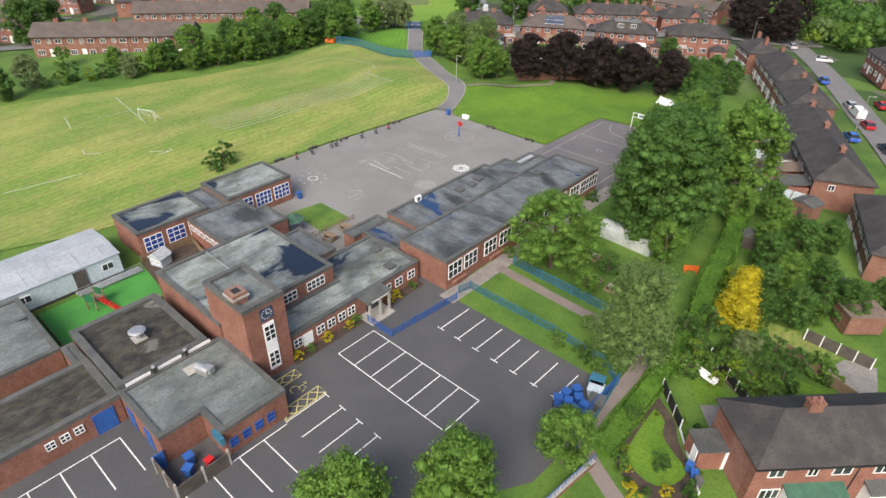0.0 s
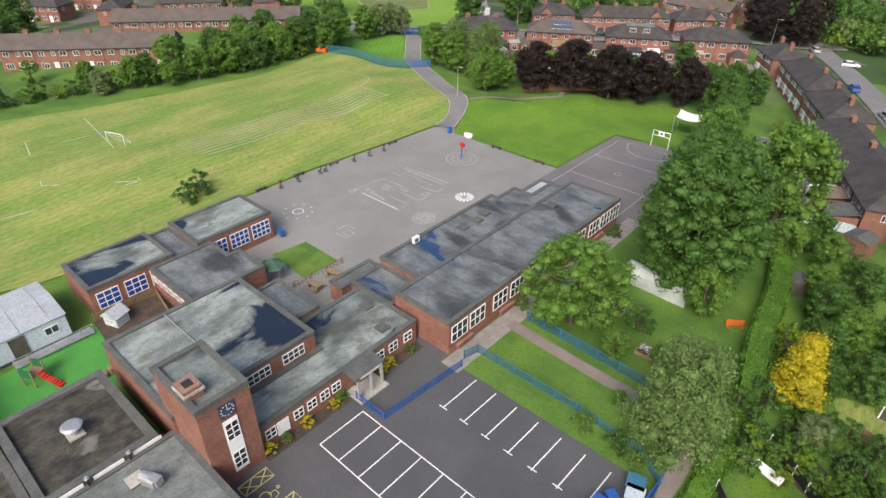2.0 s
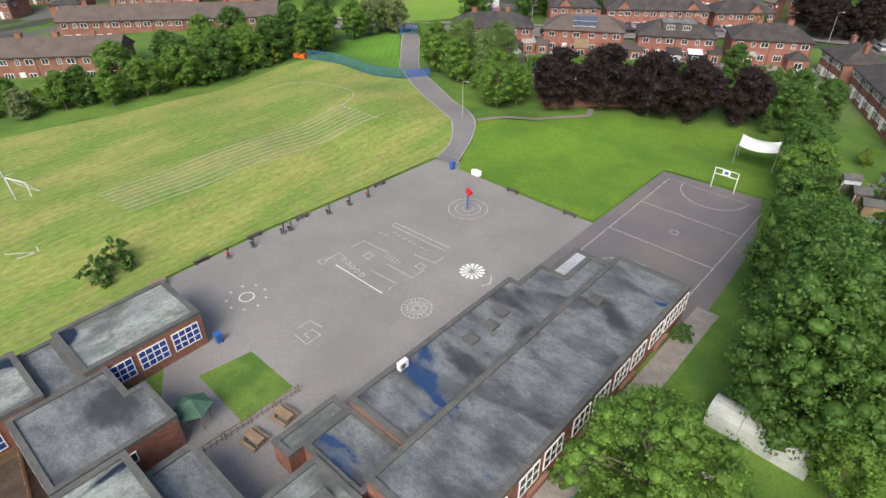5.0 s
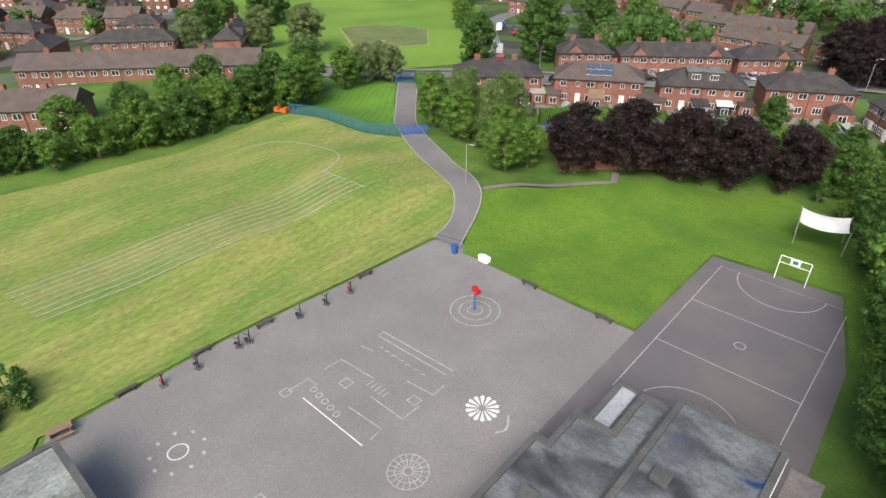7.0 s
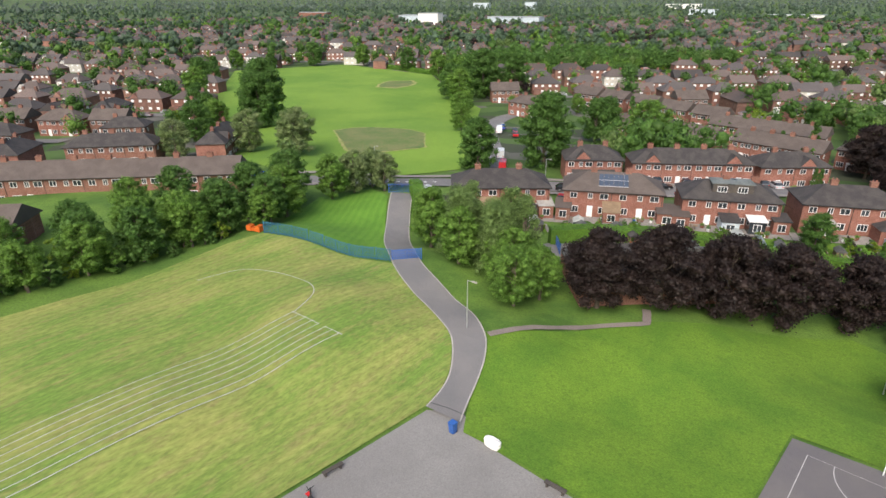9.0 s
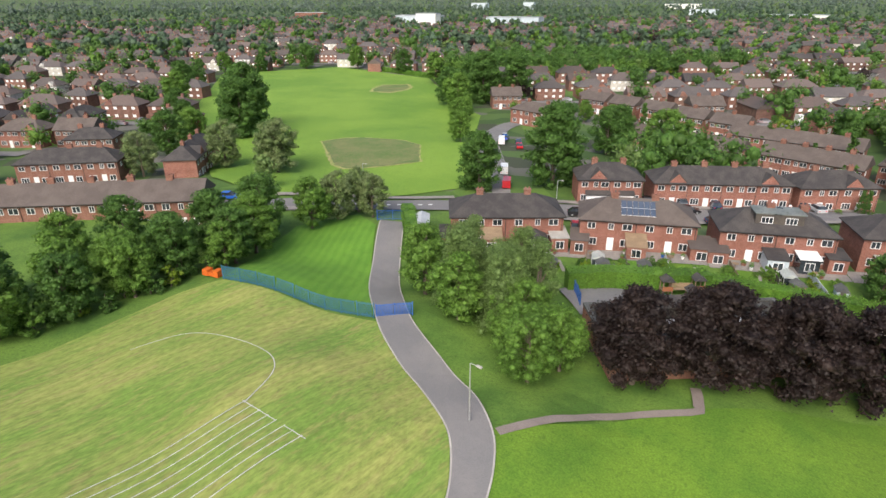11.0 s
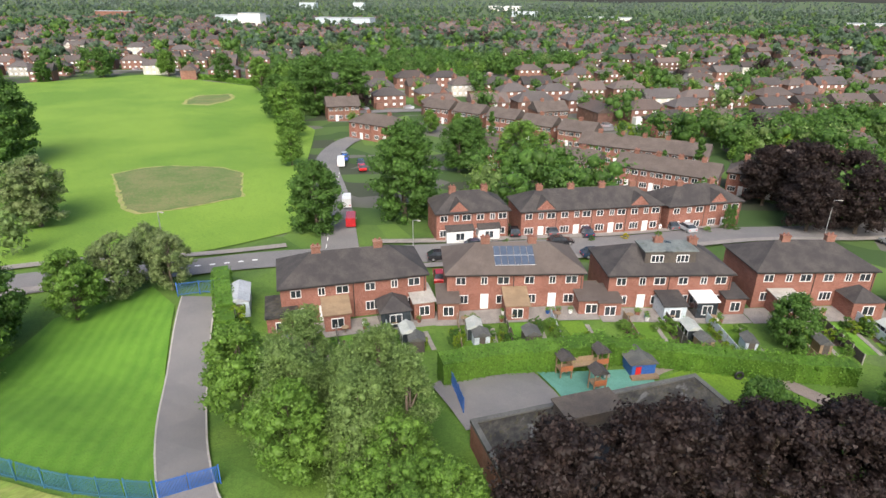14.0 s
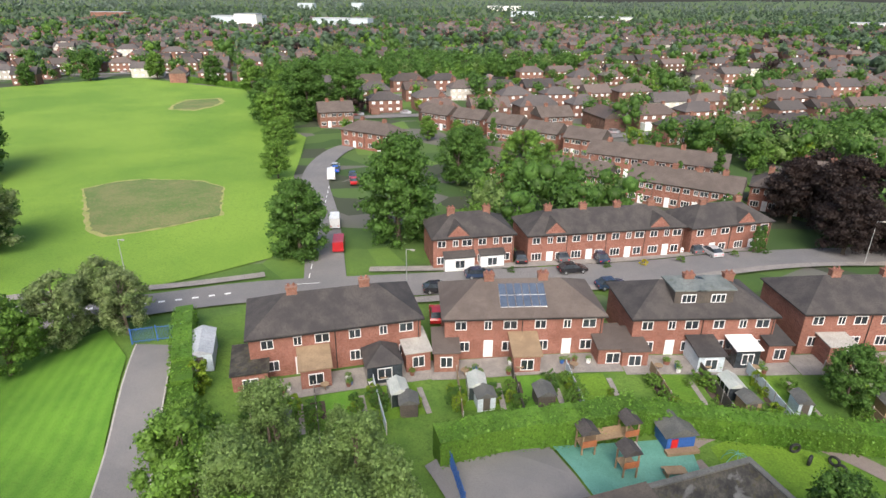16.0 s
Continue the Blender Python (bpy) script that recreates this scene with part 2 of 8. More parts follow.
TILE = mat("roof_tile", (0.045, 0.041, 0.041), (0.072, 0.064, 0.06), 0.5, 0.8, 0.02, 5, (0.04, 0.036, 0.034))
TILE2 = mat("brown_roof_tile", (0.092, 0.074, 0.066), (0.12, 0.098, 0.086), 0.4, 0.8, 0.02, 5, (0.09, 0.07, 0.055))
UPVC = mat("white_upvc", (0.8, 0.8, 0.8), (0.76, 0.76, 0.76), 1, 0.35)
GLASS = mat("window_glass", (0.02, 0.025, 0.03), (0.05, 0.06, 0.07), 0.35, 0.06, 0, 1.2, spec=0.6)
BLUEGLASS = mat("blue_blind_glass", (0.02, 0.05, 0.22), (0.03, 0.07, 0.3), 0.5, 0.15, 0, 2, spec=0.6)
SOLAR = mat("solar_cell", (0.06, 0.08, 0.12), (0.08, 0.105, 0.15), 0.8, 0.12, 0, 4, spec=0.6)
WOOD = mat("timber", (0.23, 0.16, 0.10), (0.29, 0.21, 0.13), 0.7, 0.8, 0, 8)
DARKWOOD = mat("dark_timber", (0.07, 0.06, 0.055), (0.10, 0.085, 0.07), 0.7, 0.8, 0, 8)
BARK = mat("bark", (0.10, 0.08, 0.06), (0.15, 0.12, 0.09), 1, 0.9, 0.03, 6)
TURF = mat("artificial_grass", (0.07, 0.27, 0.05), (0.06, 0.23, 0.045), 0.4, 0.9, 0, 10)
WETPOUR = mat("green_rubber", (0.10, 0.26, 0.21), (0.13, 0.31, 0.25), 0.4, 0.85, 0, 8)
BLACK = mat("black_rubber", (0.02, 0.02, 0.02), (0.03, 0.03, 0.03), 1, 0.6)
GALV = mat("galvanised_steel", (0.42, 0.43, 0.44), (0.5, 0.5, 0.5), 1, 0.4, 0, 8, metal=0.6)
CANVAS = mat("white_canvas", (0.8, 0.79, 0.74), (0.74, 0.73, 0.69), 0.5, 0.8)
POLY = mat("polythene", (0.36, 0.39, 0.36), (0.46, 0.48, 0.45), 0.8, 0.35)
HEDGE = leaf_mat("hedge_leaf", (0.10, 0.21, 0.028), (0.13, 0.25, 0.034))
LEAF_A = leaf_mat("bright_leaf", (0.10, 0.195, 0.03), (0.13, 0.235, 0.038))
LEAF_B = leaf_mat("deep_leaf", (0.058, 0.125, 0.022), (0.085, 0.172, 0.034))
LEAF_C = leaf_mat("grey_leaf", (0.125, 0.195, 0.055), (0.155, 0.235, 0.07))
LEAF_D = leaf_mat("copper_leaf", (0.025, 0.017, 0.016), (0.040, 0.026, 0.022))
LEAF_E = leaf_mat("golden_leaf", (0.46, 0.38, 0.015), (0.38, 0.34, 0.02))
LEAF_F = leaf_mat("creamy_leaf", (0.19, 0.24, 0.10), (0.14, 0.20, 0.065))
# Leaf colours with distance haze mixed in, for trees far off.
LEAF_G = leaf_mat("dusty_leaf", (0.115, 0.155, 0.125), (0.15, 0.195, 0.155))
LEAF_H = leaf_mat("blue_haze_leaf", (0.062, 0.105, 0.062), (0.09, 0.138, 0.08))
LEAF_Y = leaf_mat("yellow_green_leaf", (0.17, 0.25, 0.02), (0.13, 0.21, 0.02))

# ---- building helpers ----


def mesh_of(name, bm, material):
    me = bpy.data.meshes.new(name)
    bm.to_mesh(me)
    bm.free()
    for m_ in material if isinstance(material, (list, tuple)) else [material]:
        me.materials.append(m_)
    return me


def part(name, bm, material, parent=None, label=""):
    ob = new(name, mesh_of(name, bm, material))
    ob.parent = parent
    if label:
        ob["label"] = label
    return ob


def share(name, me, parent, m):
    ob = new(name, me)
    ob.parent = parent
    ob.matrix_basis = m
    return ob


def thing(name, label, category, m=None, group="", kind=""):
    ob = new(name)
    if m is not None:
        ob.matrix_basis = m
    return tagged(ob, label, category, group, kind)


def box(bm, x0, y0, z0, x1, y1, z1, m=None, slot=0):
    v = [bm.verts.new((x, y, z)) for z in (z0, z1) for x, y in ((x0, y0), (x1, y0), (x1, y1), (x0, y1))]
    if m is not None:
        for q in v:
            q.co = m @ q.co
    for f in ((3, 2, 1, 0), (4, 5, 6, 7), (0, 1, 5, 4), (1, 2, 6, 5), (2, 3, 7, 6), (3, 0, 4, 7)):
        bm.faces.new([v[k] for k in f]).material_index = slot
    return bm


def tube(bm, a, b, r0, r1=None, n=8, cap=True):
    a, b = Vector(a), Vector(b)
    r1 = r0 if r1 is None else r1
    q = (b - a).to_track_quat("Z", "Y")
    rings = []
    for c, r in ((a, r0), (b, r1)):
        rings.append([bm.verts.new(c + q @ Vector((r * math.cos(k * math.tau / n), r * math.sin(k * math.tau / n), 0))) for k in range(n)])
    for k in range(n):
        bm.faces.new((rings[0][k], rings[0][(k + 1) % n], rings[1][(k + 1) % n], rings[1][k]))
    if cap:
        bm.faces.new(rings[0][::-1])
        bm.faces.new(rings[1])
    return bm


def boxes(*rows):
    bm = bmesh.new()
    for r in rows:
        box(bm, *r)
    return bm


def tubes(*rows):
    bm = bmesh.new()
    for r in rows:
        tube(bm, *r)
    return bm


HILLS = ((0, 0, 0, 30), (-10, 30, 0, 25), (-25, 45, 0, 14), (5, 65, 0, 18), (30, 0, 0, 25), (-62, 78, 2.0, 9), (-61, 62, 3.1, 10),
         (-52, 59, 2.8, 8), (-69, 13, 2.6, 16), (-75, 60, 2.8, 12), (-82, 70, 3.2, 9), (-43, 72, 1.1, 8), (-29, 86, 0.5, 10), (-86, 101, 0.6, 10),
         (-72, 112, -1.2, 14), (-45, 125, -1, 18), (-70, 150, -2, 25), (-120, 145, -2, 30), (-20, 150, -1, 25), (-45, 100, 0.5, 10), (24, 52, 0, 14), (29, 80, -1.9, 12), (20, 104, -2.0, 14), (38, 58, -1.4, 11), (2, 130, -2.2, 15), (17, 68, -0.2, 6),
         (-120, 60, 3, 25), (-120, 95, 0, 20), (-95, 20, 3, 25), (-300, 300, -4, 150), (0, 300, -4, 150), (-40, -10, 0.5, 15), (-60, 38, 2.6, 11), (-59, 22, 2.4, 10), (-75, 40, 2.8, 12))
FLATS = ((-43, -45, 30, 60), (-14, 50, 4, 81))


def gz(x, y):
    """Height of the ground."""
    a = b = 0.0
    for cx, cy, z, r in HILLS:
        w = 1 / (0.15 + ((x - cx) ** 2 + (y - cy) ** 2) / (r * r)) ** 2
        a, b = a + w * z, b + w
    d = 1e9
    for x0, y0, x1, y1 in FLATS:
        dx = np.maximum(np.maximum(x0 - x, x - x1), 0)
        dy = np.maximum(np.maximum(y0 - y, y - y1), 0)
        d = np.minimum(d, np.sqrt(dx * dx + dy * dy))
    s = np.minimum(d / 12, 1)
    far = np.clip((np.sqrt(x * x + y * y) - 2300) / 2300, 0, 1)
    hill = far * far * (30 + 9 * np.sin(x / 410.0 + 1) + 7 * np.sin(x / 173.0 + y / 300.0))
    return a / b * s * s * (3 - 2 * s) + hill


def sheet(name, pts, material, lift=0.05, step=2.5, label="", kind="structure", cat=""):
    """A thin covering of the ground inside a polygon."""
    bm = bmesh.new()
    bm.faces.new([bm.verts.new((x, y, 0)) for x, y in pts])
    xs, ys = [p[0] for p in pts], [p[1] for p in pts]
    for axis, lo, hi in ((0, min(xs), max(xs)), (1, min(ys), max(ys))):
        k = math.floor(lo / step) + 1
        while k * step < hi:
            co, no = [0, 0, 0], [0, 0, 0]
            co[axis], no[axis] = k * step, 1
            bmesh.ops.bisect_plane(bm, geom=bm.verts[:] + bm.edges[:] + bm.faces[:], plane_co=co, plane_no=no)
            k += 1
    for v in bm.verts:
        v.co.z = float(gz(v.co.x, v.co.y)) + lift
    bm.normal_update()
    for f in bm.faces:
        if f.normal.z < 0:
            f.normal_flip()
    ob = part(name, bm, material)
    return tagged(ob, label, cat, "", kind)


def ribbon_pts(pts, w):
    left, right = [], []
    for k, (x, y) in enumerate(pts):
        a, b = Vector(pts[max(k - 1, 0)]), Vector(pts[min(k + 1, len(pts) - 1)])
        d = (b - a).normalized()
        ww = w[k] if isinstance(w, (list, tuple)) else w
        left.append((x - d.y * ww / 2, y + d.x * ww / 2))
        right.append((x + d.y * ww / 2, y - d.x * ww / 2))
    return left + right[::-1]


def smooth_line(pts, n=6):
    out = []
    p = [Vector(q) for q in pts]
    for k in range(len(p) - 1):
        a, b, c, d = p[max(k - 1, 0)], p[k], p[k + 1], p[min(k + 2, len(p) - 1)]
        for j in range(n):
            s = j / n
            q = 0.5 * (2 * b + (c - a) * s + (2 * a - 5 * b + 4 * c - d) * s * s + (3 * b - a - 3 * c + d) * s ** 3)
            out.append((q.x, q.y))
    return out + [tuple(pts[-1])]


def ribbon(name, pts, w, material, lift=0.06, label="", cat="", n=6):
    return sheet(name, ribbon_pts(smooth_line(pts, n) if n > 1 else pts, w), material, lift, 2.5, label, "structure", cat)


def strokes(name, lines, w, material, z, label, cat="marking"):
    """Painted lines, each a list of points, as thin bands."""
    bm = bmesh.new()
    for ln in lines:
        q = ribbon_pts(ln, w)
        n = len(ln)
        v = [bm.verts.new((x, y, z + float(gz(x, y)))) for x, y in q]
        for k in range(n - 1):
            f = bm.faces.new((v[k], v[2 * n - 1 - k], v[2 * n - 2 - k], v[k + 1]))
            f.normal_update()
            if f.normal.z < 0:
                f.normal_flip()
    return tagged(part(name, bm, material), label, cat, "", "structure")


def ring(cx, cy, r, a0=0, a1=360, n=28, sy=1.0):
    return [(cx + r * math.cos(radians(a0 + (a1 - a0) * k / n)), cy + sy * r * math.sin(radians(a0 + (a1 - a0) * k / n))) for k in range(n + 1)]


WINDOWS = {}


def window(parent, m, w, h, nx=2, ny=1, glass=None, frame_mat=None, name="window"):
    """A framed window, its outer face towards local -y, centred at m."""
    glass, frame_mat = glass or GLASS, frame_mat or UPVC
    key = (round(w, 2), round(h, 2), nx, ny, glass.name, frame_mat.name)
    if key not in WINDOWS:
        f = 0.07
        xs, zs = [], []
        for k in range(nx + 1):
            c_ = -w / 2 + f / 2 + (w - f) * k / nx
            xs += [c_ - f / 2, c_ + f / 2]
        for k in range(ny + 1):
            c_ = -h / 2 + f / 2 + (h - f) * k / ny
            zs += [c_ - f / 2, c_ + f / 2]
        bm = bmesh.new()
        v = [[bm.verts.new((x, 0.03, z)) for z in zs] for x in xs]
        fs = [bm.faces.new((v[i][j], v[i][j + 1], v[i + 1][j + 1], v[i + 1][j])) for i in range(len(xs) - 1) for j in range(len(zs) - 1) if i % 2 == 0 or j % 2 == 0]
        ex = bmesh.ops.extrude_face_region(bm, geom=fs)
        for q in ex["geom"]:
            if isinstance(q, bmesh.types.BMVert):
                q.co.y = -0.07
        bmesh.ops.recalc_face_normals(bm, faces=bm.faces[:])
        g = boxes((-w / 2 + 0.03, -0.03, -h / 2 + 0.03, w / 2 - 0.03, 0.02, h / 2 - 0.03))
        WINDOWS[key] = (mesh_of("window", bm, frame_mat), mesh_of("pane", g, glass))
    a, b = WINDOWS[key]
    ob = share(name, a, parent, m)
    share("pane", b, ob, Matrix())
    return ob


def door(parent, m, w, h, material, label=""):
    bm = boxes((-w / 2, -0.05, 0, w / 2, 0.04, h), (-w / 2 - 0.08, -0.08, 0, -w / 2, 0.04, h + 0.08), (w / 2, -0.08, 0, w / 2 + 0.08, 0.04, h + 0.08), (-w / 2, -0.08, h, w / 2, 0.04, h + 0.08))
    ob = part("door", bm, material, parent, label)
    ob.matrix_basis = m
    part("door_handle", boxes((w / 2 - 0.15, -0.1, 1.0, w / 2 - 0.07, -0.05, 1.06)), GALV, ob)
    return ob


def side(face, at, u, z):
    """The pose of a window on a wall of a block that faces +x or -y."""
    if face == "+x":
        return pose(at, u, z, 0, 0, 90)
    if face == "-x":
        return pose(at, u, z, 0, 0, -90)
    if face == "+y":
        return pose(u, at, z, 0, 0, 180)
    return pose(u, at, z)


def outline_inset(pts, d):
    """A rectilinear outline moved inwards by d (points run anticlockwise)."""
    out = []
    n = len(pts)
    for k in range(n):
        a, b, c = Vector(pts[k - 1]), Vector(pts[k]), Vector(pts[(k + 1) % n])
        u, v = (b - a).normalized(), (c - b).normalized()
        out.append((b.x - d * (u.y + v.y), b.y + d * (u.x + v.x)))
    return out


def prism(bm, pts, z0, z1):
    lo = [bm.verts.new((x, y, z0)) for x, y in pts]
    hi = [bm.verts.new((x, y, z1)) for x, y in pts]
    n = len(pts)
    bm.faces.new(hi)
    bm.faces.new(lo[::-1])
    for k in range(n):
        bm.faces.new((lo[k], lo[(k + 1) % n], hi[(k + 1) % n], hi[k]))
    return bm


def flat_block(name, label, pts, z, wall=None, roof=None, lip=0.22, edge=0.42):
    """A flat-roofed block: walls, felt roof and a raised coping all round."""
    th = thing(name, label, "building")
    if isinstance(pts[0], (int, float)):
        x0, y0, x1, y1 = pts
        pts = ((x0, y0), (x1, y0), (x1, y1), (x0, y1))
    part("wall", prism(bmesh.new(), pts, -0.3, z - lip), wall or BRICK, th)
    part("roof", prism(bmesh.new(), outline_inset(pts, edge - 0.05), z - lip, z - lip + 0.06), roof or FELT, th)
    bm = bmesh.new()
    o, i = outline_inset(pts, -0.06), outline_inset(pts, edge)
    rings = [[bm.verts.new((x, y, h)) for x, y in q] for q, h in ((o, z - lip - 0.12), (o, z), (i, z), (i, z - lip + 0.002))]
    for a, b in zip(rings, rings[1:]):
        for k in range(len(pts)):
            j = (k + 1) % len(pts)
            bm.faces.new((a[k], a[j], b[j], b[k]))
    part("coping", bm, COPING, th)
    return th


# ---- trees ----


def leaf_cloud(rng, centres, radii, n, size, flat=0.75):
    """Leaf quads near the skin of many clumps."""
    k = rng.choice(len(centres), n, p=radii ** 2 / (radii ** 2).sum())
    d = rng.normal(size=(n, 3))
    d /= np.linalg.norm(d, axis=1)[:, None]
    d[:, 2] = np.abs(d[:, 2]) * np.where(rng.random(n) < 0.72, 1, -1)
    r = radii[k] * rng.uniform(0.55, 1.08, n) ** 0.6
    c = centres[k] + d * r[:, None] * (1, 1, flat) + rng.normal(size=(n, 3)) * radii[k][:, None] * 0.16
    nrm = d + (0, 0, 0.35) + rng.normal(size=(n, 3)) * 0.8
    nrm /= np.linalg.norm(nrm, axis=1)[:, None]
    u = np.cross(nrm, rng.normal(size=(n, 3)))
    u /= np.linalg.norm(u, axis=1)[:, None]
    v = np.cross(nrm, u)
    s = size * rng.uniform(0.6, 1.4, n)[:, None]
    tri = np.stack([c - u * s * 0.8 - v * s * 0.45, c + u * s * 0.8 - v * s * 0.45 + nrm * s * 0.15, c + v * s], 1)
    return tri.reshape(-1, 3)


def lumps(rng, centres, radii, flat=0.75, level=1):
    """Uneven solid clumps of foliage: vertices and triangles."""
    bm = bmesh.new()
    bmesh.ops.create_icosphere(bm, subdivisions=level, radius=1.0)
    unit = np.array([v.co[:] for v in bm.verts])
    tri = np.array([[v.index for v in f.verts] for f in bm.faces])
    bm.free()
    vs, fs = [], []
    for k, (c, r) in enumerate(zip(centres, radii)):
        vs.append(c + unit * (r * rng.uniform(0.72, 1.12, (len(unit), 1))) * (1, 1, flat))
        fs.append(tri + k * len(unit))
    return np.concatenate(vs), np.concatenate(fs)


def foliage_mesh(name, leaves, material, solid=None):
    """Loose leaf triangles, with solid clumps inside where given."""
    n = len(leaves) // 3
    idx_ = np.arange(3 * n, dtype=np.int32)
    if solid is not None:
        idx_ = np.concatenate([idx_, (solid[1] + len(leaves)).ravel().astype(np.int32)])
        leaves = np.concatenate([leaves, solid[0]])
    me = bpy.data.meshes.new(name)
    me.vertices.add(len(leaves))
    me.vertices.foreach_set("co", leaves.ravel().astype(np.float32))
    me.loops.add(len(idx_))
    me.loops.foreach_set("vertex_index", idx_)
    me.polygons.add(len(idx_) // 3)
    me.polygons.foreach_set("loop_start", np.arange(0, len(idx_), 3, dtype=np.int32))
    me.update()
    me.validate()
    me.materials.append(material)
    return me


def quads_mesh(name, verts, material):
    n = len(verts) // 4
    me = bpy.data.meshes.new(name)
    me.vertices.add(4 * n)
    me.vertices.foreach_set("co", verts.ravel().astype(np.float32))
    me.loops.add(4 * n)
    me.loops.foreach_set("vertex_index", np.arange(4 * n, dtype=np.int32))
    me.polygons.add(n)
    me.polygons.foreach_set("loop_start", np.arange(0, 4 * n, 4, dtype=np.int32))
    me.update()
    me.validate()
    me.materials.append(material)
    return me


def crown_shape(rng, h, r, base, form, clumps):
    """Clump centres and radii for a crown."""
    c, q = [], []
    for _ in range(clumps):
        s = rng.random()
        z = base + (h - base) * s
        if form == "cone":
            rr = r * (1 - s) ** 0.8 + 0.15
        elif form == "column":
            rr = r * math.sin(math.pi * min(max(0.12 + 0.8 * s, 0), 1)) ** 0.5
        elif form == "weep":
            rr = r * (1 - 0.55 * s) * (0.75 + 0.25 * rng.random())
        else:
            rr = r * math.sqrt(max(0.05, 1 - (2 * s - 0.85) ** 2 * 0.75))
        a = rng.uniform(0, math.tau)
        d = rr * rng.uniform(0.35, 0.86)
        c.append((d * math.cos(a), d * math.sin(a), z))
        q.append(rng.uniform(0.16, 0.30) * min(r, (h - base) / 2) * {"cone": 1.25, "column": 0.68}.get(form, 0.9))
    c.append((0, 0, h - q[0] * 0.5))
    q.append(q[0])
    return np.array(c), np.array(q)


PROTOS = {}


def tree_proto(key, h, r, base, leaf, form="round", clumps=60, n=6000, size=0.3, seed=1, flat=0.75, name="tree", label="", cat="tree"):
    rng = np.random.default_rng(seed)
    th = thing(name, label, cat)
    c, q = crown_shape(rng, h, r, base, form, clumps)
    bm = bmesh.new()
    tr = 0.028 * h
    mid = Vector((rng.normal() * 0.2, rng.normal() * 0.2, base + (h - base) * 0.35))
    tube(bm, (0, 0, -0.4), (0, 0, 0.4), tr * 1.35, tr, 9)
    tube(bm, (0, 0, 0.38), mid, tr, tr * 0.55, 9)
    tube(bm, mid, (mid.x, mid.y, h * 0.92), tr * 0.55, 0.03, 7)
    for k in rng.choice(len(c), min(14, len(c)), replace=False):
        z = max(base * 0.7, c[k][2] - rng.uniform(0.1 * h, 0.35 * h))
        a = Vector((0, 0, min(z, h * 0.8)))
        e = Vector(c[k])
        m_ = a.lerp(e, 0.55) + Vector((0, 0, 0.06 * h))
        tube(bm, a, m_, tr * 0.32, tr * 0.2, 6)
        tube(bm, m_, e, tr * 0.2, 0.02, 6)
    part("trunk", bm, BARK, th)
    solid = lumps(rng, c, q * (0.5 if form == "weep" else 0.72), flat)
    ob = new("crown", foliage_mesh("crown", leaf_cloud(rng, c, q, n, size, flat), leaf, solid))
    ob.parent = th
    th.matrix_basis = pose(0, 0, 0)
    PROTOS[key] = [th, False, h]
    return th


def plant(key, x, y, h=None, turn=None, label="", wide=1.0, dz=0.0):
    """A tree of a kind set on the ground; the first is the prototype itself."""
    th, used, h0 = PROTOS[key]
    s = (h or h0) / h0
    turn = (x * 37.0 + y * 17.0) % 360 if turn is None else turn
    m = pose(x, y, float(gz(x, y)) + dz, 0, 0, turn) @ Matrix.Diagonal((s * wide, s * wide, s, 1))
    if not used:
        PROTOS[key][1] = True
        th.matrix_basis = m
        ob = th
    else:
        sc = th.scale.copy()
        ob = copy_thing(th, m @ Matrix.Diagonal((1 / sc.x, 1 / sc.y, 1 / sc.z, 1)))
    if label:
        ob["label"] = label
    return ob


